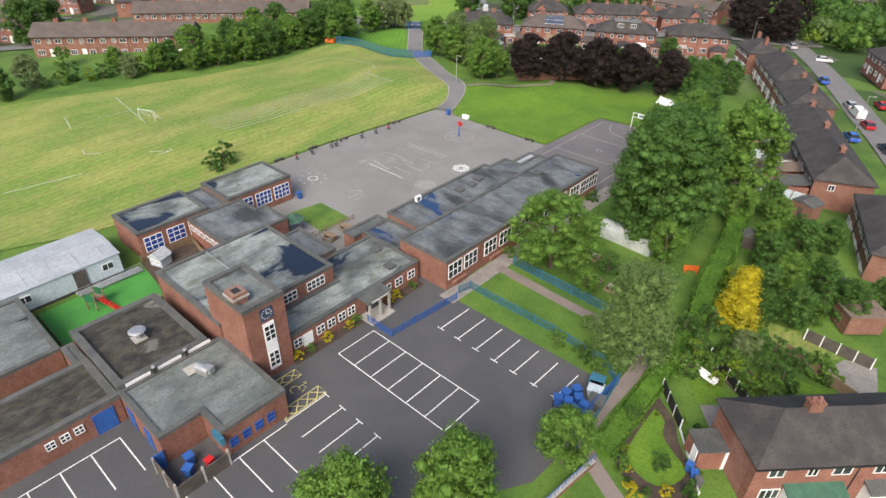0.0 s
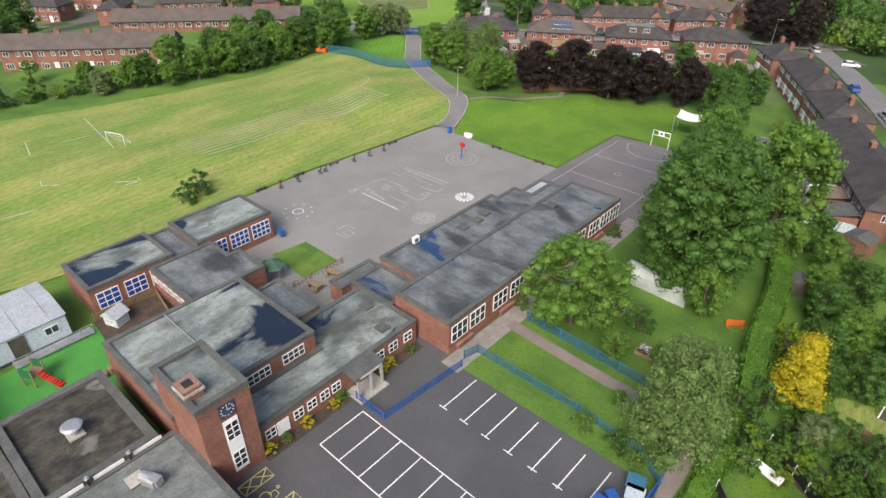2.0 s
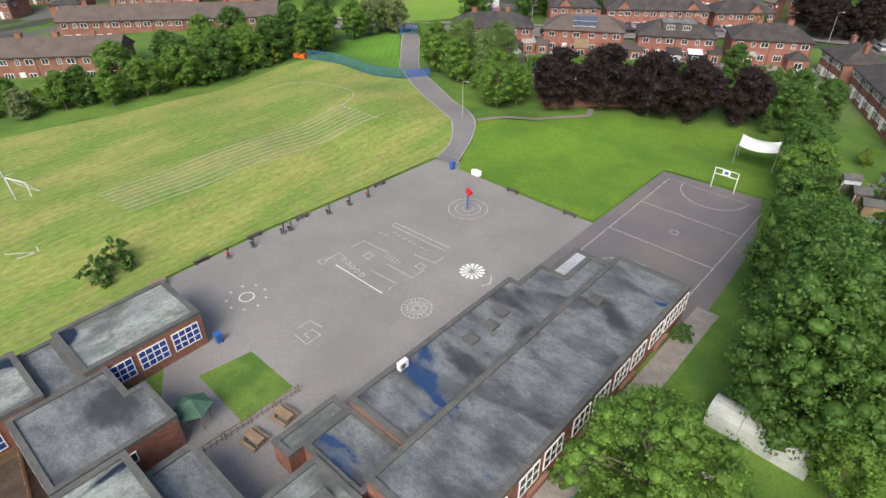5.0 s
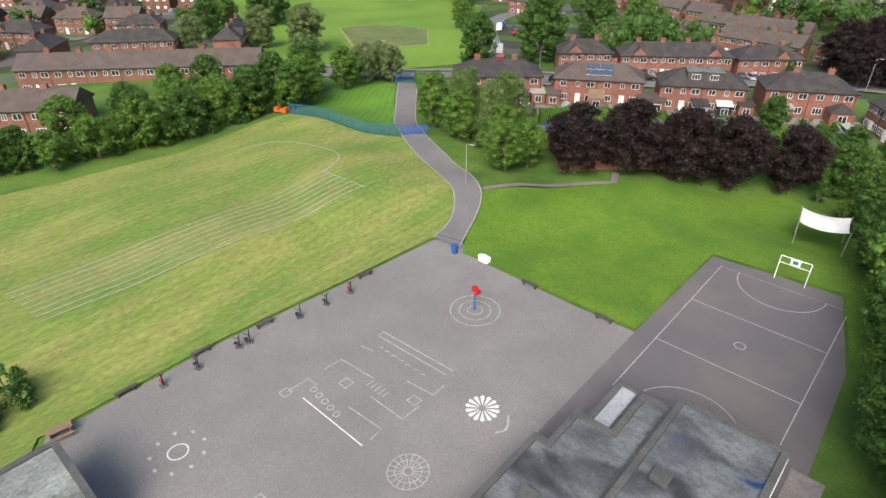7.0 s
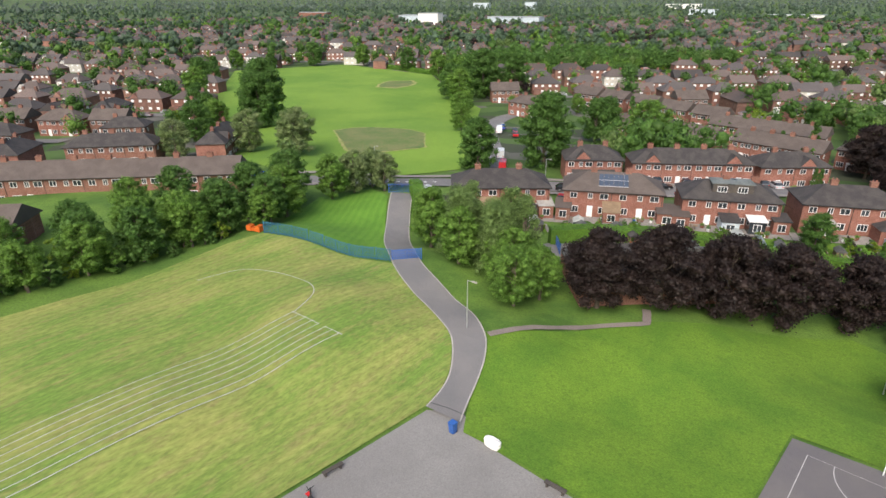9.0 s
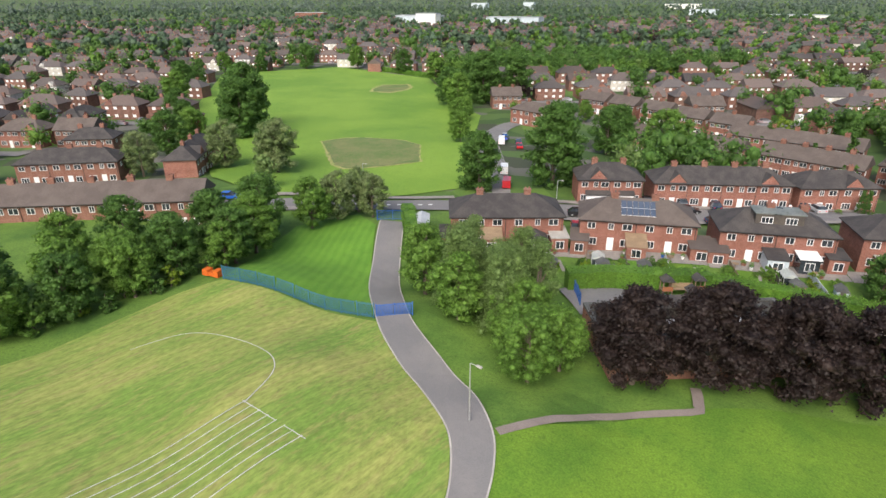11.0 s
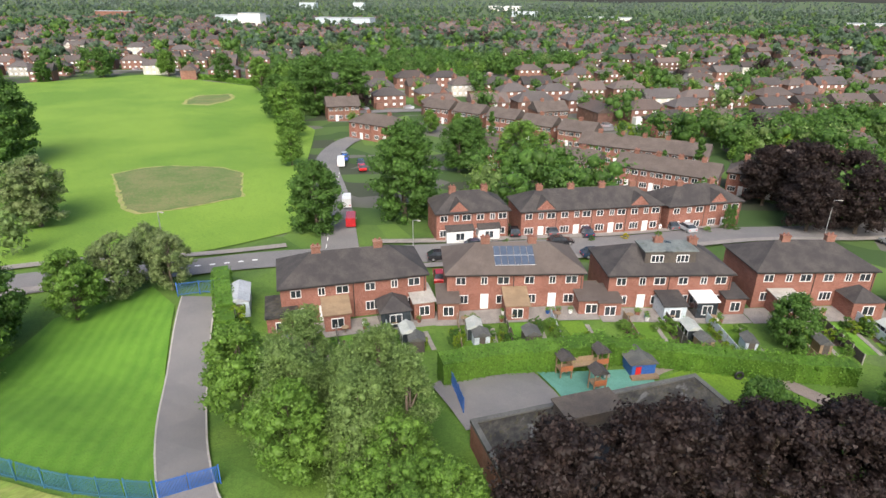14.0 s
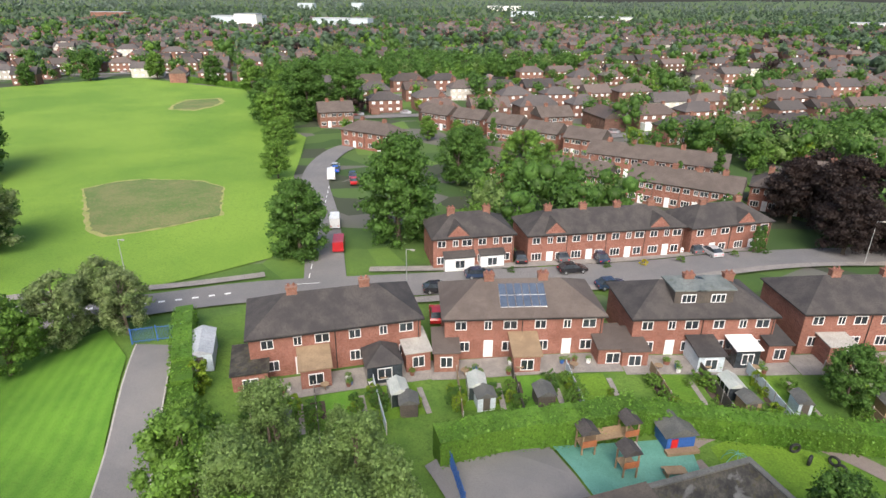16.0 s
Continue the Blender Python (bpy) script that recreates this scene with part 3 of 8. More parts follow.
def hedge(pts, w, h, label, leaf=None, n=900, size=0.12, name="hedge", seed=3, dome=0.0):
    """A clipped hedge along a line: a dark core of twigs and a coat of leaves."""
    rng = np.random.default_rng(seed)
    th = thing(name, label, "hedge")
    L = [((Vector(b) - Vector(a)).length, Vector(a), Vector(b)) for a, b in zip(pts, pts[1:])]
    tot = sum(l for l, _, _ in L)
    core = bmesh.new()
    out = []
    for l, a, b in L:
        d = (b - a).normalized()
        nn = Vector((-d.y, d.x))
        k = max(1, int(l / 3))
        for j in range(k):
            p, q = a.lerp(b, j / k), a.lerp(b, (j + 1) / k)
            z = float(gz(*((p + q) / 2)))
            m = Matrix.Translation((p.x, p.y, z)) @ Matrix.Rotation(math.atan2(d.y, d.x), 4, "Z")
            box(core, -0.02, -w * 0.4, -0.3, (q - p).length + 0.02, w * 0.4, h * 0.93, m)
        cnt = int(n * l / tot * max(1, tot / 10))
        s, f = rng.random(cnt) * l, rng.random(cnt)
        per = 2 * h + w
        e = f * per
        off = np.where(e < h, -w / 2, np.where(e < h + w, e - h - w / 2, w / 2))
        zz = np.where(e < h, e, np.where(e < h + w, h, per - e))
        wob = 0.10 * np.sin(s * 1.7 + seed) + 0.07 * np.sin(s * 4.1)
        zz = zz + wob * (zz > h * 0.7)
        base = np.array([a.x, a.y]) + np.outer(s, (d.x, d.y)) + np.outer(off * (1 + wob * 0.3), (nn.x, nn.y))
        g = gz(base[:, 0], base[:, 1])
        c = np.column_stack([base, g + zz]) + rng.normal(size=(cnt, 3)) * 0.07
        nr = np.column_stack([np.outer(np.sign(off) * (np.abs(off) > w * 0.45), (nn.x, nn.y)), (zz >= h * 0.97) * 1.0]) + rng.normal(size=(cnt, 3)) * 0.5
        nr /= np.linalg.norm(nr, axis=1)[:, None] + 1e-6
        u = np.cross(nr, rng.normal(size=(cnt, 3)))
        u /= np.linalg.norm(u, axis=1)[:, None] + 1e-6
        v = np.cross(nr, u)
        sz = size * rng.uniform(0.6, 1.4, cnt)[:, None]
        out.append(np.stack([c - u * sz, c - v * sz * 0.7, c + u * sz, c + v * sz * 0.7], 1).reshape(-1, 3))
    part("core", core, leaf or HEDGE, th)
    ob = new("foliage", quads_mesh("foliage", np.concatenate(out), leaf or HEDGE))
    ob.parent = th
    return th


# ---- ground ----
near_x, near_y = np.arange(-200, 101, 2.5), np.arange(-80, 251, 2.5)
grow = np.cumsum(4.0 * 1.16 ** np.arange(1, 36))
gx = np.concatenate([near_x[0] - grow[::-1], near_x, near_x[-1] + grow])
gy = np.concatenate([near_y[0] - grow[::-1], near_y, near_y[-1] + grow])
GX, GY = np.meshgrid(gx, gy)
GZ = gz(GX, GY)
nx_, ny_ = len(gx), len(gy)
idx = np.arange(nx_ * ny_).reshape(ny_, nx_)
faces = np.stack([idx[:-1, :-1], idx[:-1, 1:], idx[1:, 1:], idx[1:, :-1]], -1).reshape(-1, 4)
gm = bpy.data.meshes.new("ground")
gm.from_pydata(np.stack([GX, GY, GZ], -1).reshape(-1, 3).tolist(), [], faces.tolist())
gm.materials.append(LAND)
tagged(new("ground", gm), "green grass ground with gentle slopes reaching the horizon", "ground", "", "structure")

# ---- school ground ----
sheet("car_park", [(-14, -45), (9, -45), (14, -14), (23, 1), (23.6, 9.5), (21.5, 14.8), (3, 14.8), (1, 15.6), (-5, 15.6), (-5, -14), (-14, -20)], ASPHALT, 0.03, 5, "dark asphalt car park with white bay lines", cat="car park")
sheet("playground", [(-42.6, 16.4), (-42.7, 31.5), (-41.4, 47.9), (-40.6, 58.9), (-38.0, 60.8), (-32.4, 58.8), (-21.3, 58.6), (-14.4, 58.8), (-14.4, 42), (-10, 40), (-8, 12), (-20, 6), (-30, 12), (-37, 14)], PLAY, 0.03, 5, "grey asphalt playground with faded painted games", cat="playground")
sheet("games_court", [(-14.0, 77.4), (-14.4, 58.7), (-14.4, 42), (-9, 42), (-9, 48), (2.6, 48), (2.0, 65.7), (-1.0, 78.4)], COURT, 0.035, 5, "grey asphalt netball court with white lines", cat="court")
sheet("playing_field", [(-42.9, 16.0), (-43.0, 31.5), (-41.7, 47.9), (-41.0, 59.2), (-41.8, 62.4), (-43.2, 65.2), (-45.8, 68.4), (-48.2, 70.1), (-52.3, 71.8), (-56.9, 73.2), (-63.8, 76.7), (-75, 73.4), (-84.7, 69.8), (-86.2, 64.0), (-85.7, 58), (-84.4, 50), (-85, 41), (-85.4, 32), (-88.4, 16), (-92.8, 5.2), (-95, -2), (-104, -25), (-70, -34), (-50, -28), (-42, -8), (-39.5, 8), (-40, 14)], FIELD, 0.16, 2.5, "dry yellow-green mown sports field with worn stripes", cat="field")
sheet("lawn", [(-37.0, 60.2), (-36.0, 58.7), (-32.6, 58.9), (-14.6, 59.1), (-14.2, 77.8), (-0.9, 78.8), (2.3, 66), (7, 67), (5, 100), (-13.5, 104.4), (-32.5, 86.8), (-44.0, 71.8), (-41.2, 68.5), (-39.6, 65.3), (-38.3, 62.3)], GREENLAWN, 0.12, 2.5, "bright green mown lawn beside the court", cat="lawn")
sheet("lawn", [(-85.2, 70.6), (-65.4, 77.6), (-68.4, 80.4), (-80.8, 90.8), (-89.9, 100), (-99, 104), (-101, 92), (-94, 80)], LAWN, 0.16, 2.5, "striped mown green lawn behind the fence", cat="lawn")
DRIVE_W = [(-40.8, 59.0), (-41.6, 62.3), (-43.0, 65.1), (-45.6, 68.2), (-48.0, 69.9), (-52.1, 71.6), (-56.7, 73.0), (-63.6, 76.5), (-73.5, 83.9), (-81.6, 92.0), (-91.2, 102.2)]
DRIVE_E = [(-37.0, 59.4), (-38.4, 62.3), (-39.7, 65.3), (-41.3, 68.5), (-43.8, 71.6), (-48.3, 74.7), (-52.9, 76.2), (-61.6, 79.7), (-71.8, 87.8), (-79.0, 95.0), (-87.0, 103.8)]
sheet("driveway", smooth_line(DRIVE_W, 5) + smooth_line(DRIVE_E, 5)[::-1], ROADM, 0.26, 2.5, "curving grey asphalt driveway with pale edging", cat="driveway")
for q_ in (DRIVE_W, DRIVE_E):
    strokes("driveway_edging", [smooth_line(q_, 5)], 0.16, CONC, 0.3, "pale concrete edging beside the driveway", "edging")
strokes("driveway_seam", [[(-41.0, 59.6), (-39.0, 60.2), (-37.2, 60.4)]], 0.12, ASPHALT, 0.3, "dark tar seam across the driveway", "seam")
ribbon("lawn_path", [(-43.4, 71.8), (-42.3, 74.0), (-38.7, 80.3), (-32.4, 86.0), (-32.0, 87.4), (-33.4, 90.4)], 1.0, PATHM, 0.24, "narrow brown path beside the lawn", "path", 2)
ribbon("footpath", [(2.1, 14), (2.3, 30), (2.5, 52)], 2.2, PAVE, 0.05, "pale concrete path along the classroom wing", "path")
ribbon("footpath", [(2.6, 23.3), (4.7, 23.1), (12.8, 22.7), (19, 22.5), (22.3, 21.4), (23.4, 18), (23.4, 10), (24.6, 6.8), (27.4, 4.9), (32, 2.6)], 1.4, PATHM, 0.06, "brown tarmac path behind the fence", "path")
sheet("play_turf", [(-28.6, -19), (-19.6, -19), (-19.6, -7.5), (-29.2, -6.2)], TURF, 0.04, 5, "bright green artificial grass in the nursery yard", cat="turf")
sheet("play_soil", [(-30.2, -6.2), (-21, -7), (-21, 2), (-30.2, 2)], SOIL, 0.045, 5, "dark soil play yard", cat="soil")
sheet("courtyard_lawn", [(-27.2, 13.8), (-20.0, 13.6), (-20.0, 18.6), (-26.4, 18.6)], GRASS, 0.06, 5, "small grass plot with worn corners", cat="lawn")
sheet("flower_bed", [(-2.9, -3.8), (-1.7, -3.8), (-1.7, 5.0), (-2.9, 5.0)], SOIL, 0.05, 5, "planted bed below the school windows", cat="flower bed")
sheet("flower_bed", [(-2.9, 8.6), (-1.7, 8.6), (-1.7, 14.5), (-2.9, 14.5)], SOIL, 0.05, 5, "planted bed beside the school entrance", cat="flower bed")

bays = [[(0, 0), (14.4, 0)], [(0, 4.8), (14.4, 4.8)]] + [[(2.4 * k, 0), (2.4 * k, 4.8)] for k in range(7)]
strokes("bay_marking", bays, 0.11, WHITE, 0.04, "white painted double row of parking bays")
for k in range(7):
    x = 5.0 + 2.4 * k
    strokes("bay_marking", [[(x, 9.9 - 0.04 * k), (x + 0.1, 14.5 - 0.1 * k)], [(x - 0.45, 9.9), (x + 0.45, 9.9)]], 0.11, WHITE, 0.04, "white painted parking bay line with a short cross bar")
for k in range(4):
    x = 3.4 + 2.35 * k
    strokes("bay_marking", [[(x, -8.8), (x, -4.3)], [(x - 0.45, -4.3), (x + 0.45, -4.3)]], 0.11, WHITE, 0.04, "white painted parking bay line with a short cross bar")
strokes("bay_marking", [[(3.6, -26), (3.6, -8.8)]] + [[(3.6, -8.8 - 2.4 * k), (8.4, -8.8 - 2.4 * k)] for k in range(1, 8)], 0.11, WHITE, 0.041, "white painted parking bays beside the kitchen")
strokes("bay_marking", [[(-5.7, -31), (-5.7, -19.4)]] + [[(-5.7, -19.4 - 2.4 * k), (-0.9, -19.4 - 2.4 * k)] for k in range(5)], 0.11, WHITE, 0.041, "white painted parking bays beside the service wing")
for cx, cy, w, d in ((-0.9, -5.6, 1.1, 2.6), (2.6, -6.4, 1.2, 4.6)):
    ln = [[(cx - w / 2, cy - d / 2), (cx + w / 2, cy - d / 2), (cx + w / 2, cy + d / 2), (cx - w / 2, cy + d / 2), (cx - w / 2, cy - d / 2)]]
    n = int(d / 1.15)
    for k in range(n):
        a, b = cy - d / 2 + d * k / n, cy - d / 2 + d * (k + 1) / n
        ln += [[(cx - w / 2, a), (cx + w / 2, b)], [(cx + w / 2, a), (cx - w / 2, b)]]
    strokes("hatch_marking", ln, 0.1, YELLOW, 0.04, "yellow painted cross-hatched strip on asphalt")
strokes("wheelchair_marking", [ring(0.8, -5.9, 0.45, 40, 300, 14), [(0.8, -5.6), (0.8, -5.0), (1.3, -5.0), (1.5, -5.6)], ring(0.75, -4.7, 0.12, 0, 360, 8)], 0.09, YELLOW, 0.04, "yellow painted wheelchair symbol")

# painted games
cl = [[(-12.5, 51.0), (-12.5, 75.9), (0.1, 75.9), (0.1, 51.0)]] + [[(-12.5, y), (0.1, y)] for y in (59.3, 67.6)]
cl += [ring(-6.2, 75.9, 4.3, 180, 360, 22), ring(-6.2, 50.6, 4.3, 0, 180, 22), ring(-6.2, 63.4, 0.5, 0, 360, 14)]
strokes("court_marking", cl, 0.08, FADED, 0.05, "white painted netball court lines")
for k, r in enumerate((0.75, 1.6, 2.5, 3.3)):
    strokes("target_marking", [ring(-28.0, 51.3, r, 0, 360, 36)], 0.07, FADED if k < 3 else mat("faded_red_paint", (0.3, 0.16, 0.14), (0.22, 0.17, 0.16), 1, 0.7), 0.045, "painted ring of a ball target round the post")
bm = bmesh.new()
for k in range(14):
    a = k * math.tau / 14
    d, n = Vector((math.cos(a), math.sin(a), 0)), Vector((-math.sin(a), math.cos(a), 0))
    o = Vector((-19.15, 41.5, 0.05))
    bm.faces.new([bm.verts.new(o + q) for q in (d * 0.25, d * 1.3 - n * 0.2, d * 1.45, d * 1.3 + n * 0.2)])
tagged(part("flower_marking", bm, WHITE), "white painted daisy on the playground", "marking", "", "structure")
ln = [ring(-19.35, 33.1, r, 0, 360, 30) for r in (0.35, 1.0, 1.55)] + [[(-19.35 + 0.35 * math.cos(a), 33.1 + 0.35 * math.sin(a)), (-19.35 + 1.55 * math.cos(a), 33.1 + 1.55 * math.sin(a))] for a in [k * math.tau / 18 for k in range(18)]]
strokes("wheel_marking", ln, 0.07, FADED, 0.05, "white painted number wheel")
strokes("snake_marking", [[(-16.8 + 0.4 * math.sin(k / 2), 40.2 + 0.26 * k) for k in range(9)]], 0.16, FADED, 0.05, "faded cream painted curl")
strokes("ring_marking", [ring(-33.6, 22.7, 0.75, 0, 360, 24)], 0.1, WHITE, 0.05, "white painted ring on the playground")
bm = bmesh.new()
for k in range(9):
    a = k * math.tau / 9
    box(bm, -33.6 + 2 * math.cos(a) - 0.15, 22.7 + 2 * math.sin(a) - 0.12, 0.034, -33.6 + 2 * math.cos(a) + 0.15, 22.7 + 2 * math.sin(a) + 0.12, 0.046)
tagged(part("spot_marking", bm, FADED), "ring of pale painted spots", "marking", "", "structure")
strokes("grid_marking", [[(-31.1, 32.4), (-23.6, 32.4)]], 0.11, WHITE, 0.05, "bold white painted line")
strokes("grid_marking", [[(-32.7, 31.9), (-32.6, 34.1), (-31.4, 34.1)], [(-27.5, 34.3), (-23.7, 34.5), (-23.6, 33.2)], [(-32.5, 35.8), (-32.4, 37.6), (-28.4, 37.9)], [(-27.0, 36.3), (-23.2, 36.3), (-23.2, 38.2)],
                        [(-32.4, 42.8), (-23.9, 43.2), (-24.0, 42.4), (-32.3, 42.1), (-32.4, 42.8)], [(-32.5, 40.0), (-31.0, 40.3)], [(-26, 39.6), (-23.2, 39.9), (-23.2, 41.4)],
                        [(-33.1, 31.4), (-32.3, 31.4), (-32.3, 32.2), (-33.1, 32.2), (-33.1, 31.4)], [(-30.2, 35.5), (-29.3, 35.5), (-29.3, 36.4), (-30.2, 36.4), (-30.2, 35.5)], [(-24.4, 38.0), (-23.5, 38.0), (-23.5, 38.8), (-24.4, 38.8), (-24.4, 38.0)]], 0.09, FADED, 0.05, "faded white painted playground grids")
strokes("hopscotch_marking", [ring(-31.2 + 0.9 * k, 33.6 - 0.12 * k, 0.28, 0, 360, 12) for k in range(5)] + [[(-28.2 + 0.5 * k, 36.9), (-28.2 + 0.5 * k, 37.7)] for k in range(5)] + [[(-31.2 + 0.9 * k, 41), (-30.7 + 0.9 * k, 41.2)] for k in range(7)], 0.08, FADED, 0.05, "white painted hopscotch rings and dashes")
strokes("maze_marking", [[(-25.2, 22.6), (-23.4, 22.6), (-23.4, 24.2), (-24.6, 24.2), (-24.6, 23.2), (-23.9, 23.2)], [(-25.8, 23.3), (-25.8, 24.8), (-24.2, 25)]], 0.09, FADED, 0.05, "faded white painted maze")
fz = 0.22
strokes("pitch_marking", [[(-83.8, 14.6), (-69, 13.0), (-54.6, 10.8)], [(-80.6, 4.2), (-63.0, 0.6), (-54.8, 10.4)], [(-60.5, -12), (-54.6, 10.4)], [(-76, 8), (-75.4, 15.1)]], 0.12, FADED, fz, "thin white football pitch lines on grass")
strokes("track_marking", [[(-61.0 + 1.02 * k - 0.9 * (1 - q), 20 + 38.6 * q + 0.12 * k) for q in [j / 24 for j in range(25)]] for k in range(8)] + [[(-61.2, 58.5), (-53.4, 59.4)]], 0.09, FADED, fz, "thin white running track lanes on grass")
strokes("track_marking", [smooth_line([(-77.4, 55.5), (-75.8, 61.0), (-71.0, 63.8), (-66.4, 64.4), (-62.9, 62.7), (-60.8, 58.4)], 8)], 0.1, FADED, fz, "pale curved track line on dry grass")

# ---- school blocks ----
low = flat_block("entrance_block", "single-storey red-brick entrance block with wet felt roof", ((-6.9, -3.74), (-2.9, -3.74), (-2.9, 14.6), (-11.2, 14.6), (-11.2, 5.5), (-6.9, 5.5)), 2.85)
link = flat_block("link_block", "low link building with grey felt roof", (-12.8, 14.66, -6.56, 19.2), 2.7, roof=FELT2)
hall = flat_block("school_hall", "two-storey red-brick school hall with puddled flat roof", (-19.6, -8.2, -6.95, 5.45), 5.0)
lobby = flat_block("hall_lobby", "low dark-roofed lobby behind the hall", (-18.2, 5.52, -11.3, 9.2), 3.4, roof=FELT2)
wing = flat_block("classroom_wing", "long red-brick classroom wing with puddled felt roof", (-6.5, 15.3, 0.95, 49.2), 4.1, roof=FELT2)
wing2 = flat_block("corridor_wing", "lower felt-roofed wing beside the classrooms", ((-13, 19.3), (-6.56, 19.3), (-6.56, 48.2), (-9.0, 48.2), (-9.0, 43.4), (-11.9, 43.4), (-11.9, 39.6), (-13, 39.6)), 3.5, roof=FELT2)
kitchen = flat_block("kitchen_block", "red-brick kitchen block with grey felt roof", ((-7.45, -17.9), (-0.2, -17.9), (-0.2, -14.2), (2.9, -14.2), (2.9, -8.06), (-7.45, -8.06)), 3.25, roof=FELT4)
black1 = flat_block("boiler_block", "flat-roofed block with mossy black felt and broad parapet", (-18.0, -17.8, -7.5, -9.4), 3.7, roof=FELT3, lip=0.4, edge=0.6)
black2 = flat_block("service_wing", "low brick service wing with stained black roof", (-13.9, -29.5, -7.3, -18.0), 3.1, roof=FELT3, lip=0.35, edge=0.55)
nurs = flat_block("nursery_wing", "low wing with plain grey-green felt roof", (-28.5, -30, -17.2, -19.2), 3.1, roof=FELT4)
infill = flat_block("store_block", "small flat-roofed brick store", (-17.2, -19.1, -14.1, -18.05), 3.0, roof=FELT4)
class1 = flat_block("infant_block", "red-brick infant classroom block with puddled roof", (-37.3, -5.6, -30.4, 3.6), 3.9)
class1b = flat_block("infant_block", "red-brick infant classroom block with pale felt roof", (-37.3, 6.6, -30.4, 16.6), 3.9)
class1c = flat_block("infant_link", "low link roof between the infant classrooms", (-37.3, 3.66, -30.4, 6.54), 3.3, roof=FELT2)
class2 = flat_block("infant_corridor", "dark-roofed low block beside the infant classrooms", ((-30.3, 0.8), (-21.4, 0.8), (-21.4, 9.6), (-26.4, 9.6), (-26.4, 8.2), (-30.3, 8.2)), 3.4, roof=FELT2)
passage = flat_block("infant_passage", "narrow flat-roofed passage between the blocks", (-21.3, 2.2, -19.66, 5.2), 3.0, roof=FELT2)
strip = flat_block("lean_to_roof", "pale felt lean-to beside the courtyard", (-14.9, 13.4, -12.9, 19.2), 2.4, roof=FELT4)
strip2 = flat_block("porch_roof", "pale flat porch at the end of the wing", (-11.2, 43.5, -9.1, 49.0), 2.9, roof=METALROOF)
tower = flat_block("clock_tower", "tall square red-brick clock tower with flat roof", (-8.6, -8.0, -2.1, -3.8), 9.1, roof=FELT4, lip=0.35)
part("stair_glazing", boxes((-2.12, -6.4, 1.0, -2.04, -5.2, 6.6)), UPVC, tower, "white panel strip between the tower windows")
for z in (2.2, 5.4):
    window(tower, side("+x", -2.06, -5.8, z), 1.1, 1.8, 2, 3)
clock = part("clock_face", boxes((-2.1, -6.45, 6.95, -2.03, -5.15, 8.25)), mat("clock_blue", (0.03, 0.05, 0.09), (0.05, 0.07, 0.12), 2, 0.4), tower, "square dark blue clock face")
for k in range(12):
    a = k * math.tau / 12
    bm = bmesh.new()
    box(bm, -2.03, -5.8 + 0.5 * math.cos(a) - 0.05, 7.6 + 0.5 * math.sin(a) - 0.05, -2.015, -5.8 + 0.5 * math.cos(a) + 0.05, 7.6 + 0.5 * math.sin(a) + 0.05)
    part("hour_mark", bm, WHITE, clock)
part("clock_pointers", boxes((-2.03, -5.83, 7.6, -2.01, -5.77, 8.02), (-2.03, -5.8, 7.57, -2.01, -5.48, 7.63)), WHITE, clock)
stack = part("chimney", boxes((-4.9, -7.9, 8.7, -3.4, -6.5, 9.9)), HBRICK2, tower, "square brick chimney on the tower roof")
part("chimney_band", boxes((-5.02, -8.02, 9.4, -3.28, -6.38, 9.6)), CONC, stack)
part("flue", boxes((-4.55, -7.55, 9.88, -3.75, -6.85, 9.91)), BLACK, stack)
for u in (-2.6, 0.2, 1.6, 3.0, 4.3):
    window(low, side("+x", -2.88, u, 1.5), 1.0, 1.05, 2, 2)
door(low, side("+x", -2.88, -1.4, 0.55), 1.0, 1.4, UPVC, "white blank panel")
for u in (9.6, 11.4, 13.4):
    window(low, side("+x", -2.88, u, 1.5), 1.15, 1.1, 2, 2)
for u in (-0.6, 3.0):
    window(hall, side("+x", -6.93, u, 3.8), 2.3, 1.15, 4, 2)
# entrance portico
portico = thing("portico", "concrete entrance porch with square columns and dark canopy", "porch")
part("canopy", boxes((-2.85, 5.2, 2.55, -1.0, 8.6, 2.95)), COPING, portico)
for y in (5.4, 6.9, 8.2):
    part("column", boxes((-1.35, y, 0, -1.1, y + 0.22, 2.55)), CONC, portico)
part("sign_board", boxes((-0.99, 5.6, 2.6, -0.96, 8.2, 2.9)), CONC, portico)
for k in range(9):
    part("letter_bar", boxes((-0.96, 5.8 + 0.24 * k, 2.68, -0.95, 5.96 + 0.24 * k, 2.82)), WHITE, portico)
part("step", boxes((-2.85, 5.2, 0.0, -0.6, 8.6, 0.14)), CONC, portico)
door(portico, side("+x", -2.8, 7.2, 0.14), 1.6, 2.1, GLASS, "dark glazed entrance doors")
# wing windows
for u in (16.8, 19.6, 23.4, 26.4, 30.2, 33.2, 36.4, 39.4, 42.8, 45.6, 48.0):
    window(wing, side("+x", 0.97, u, 2.4), 2.4, 2.0, 3, 2)
for u in (17.6, 24.6, 31.5, 38, 44.2):
    part("brick_panel", boxes((0.95, u - 1.2, 0.2, 1.25, u + 1.2, 0.75)), BRICK, wing)
for y0 in (-3.9, -0.95, 1.9):
    window(class1, side("+x", -30.38, y0, 2.0), 2.3, 2.0, 3, 3, BLUEGLASS)
for y0 in (8.9, 11.9, 14.9):
    window(class1b, side("+x", -30.38, y0, 2.0), 2.5, 2.0, 4, 3, BLUEGLASS)
for x in (-29.4, -28.2, -27.0, -25.8, -24.6, -23.4):
    window(class2, side("-y", 0.78, x, 2.3), 0.8, 0.8, 2, 1)
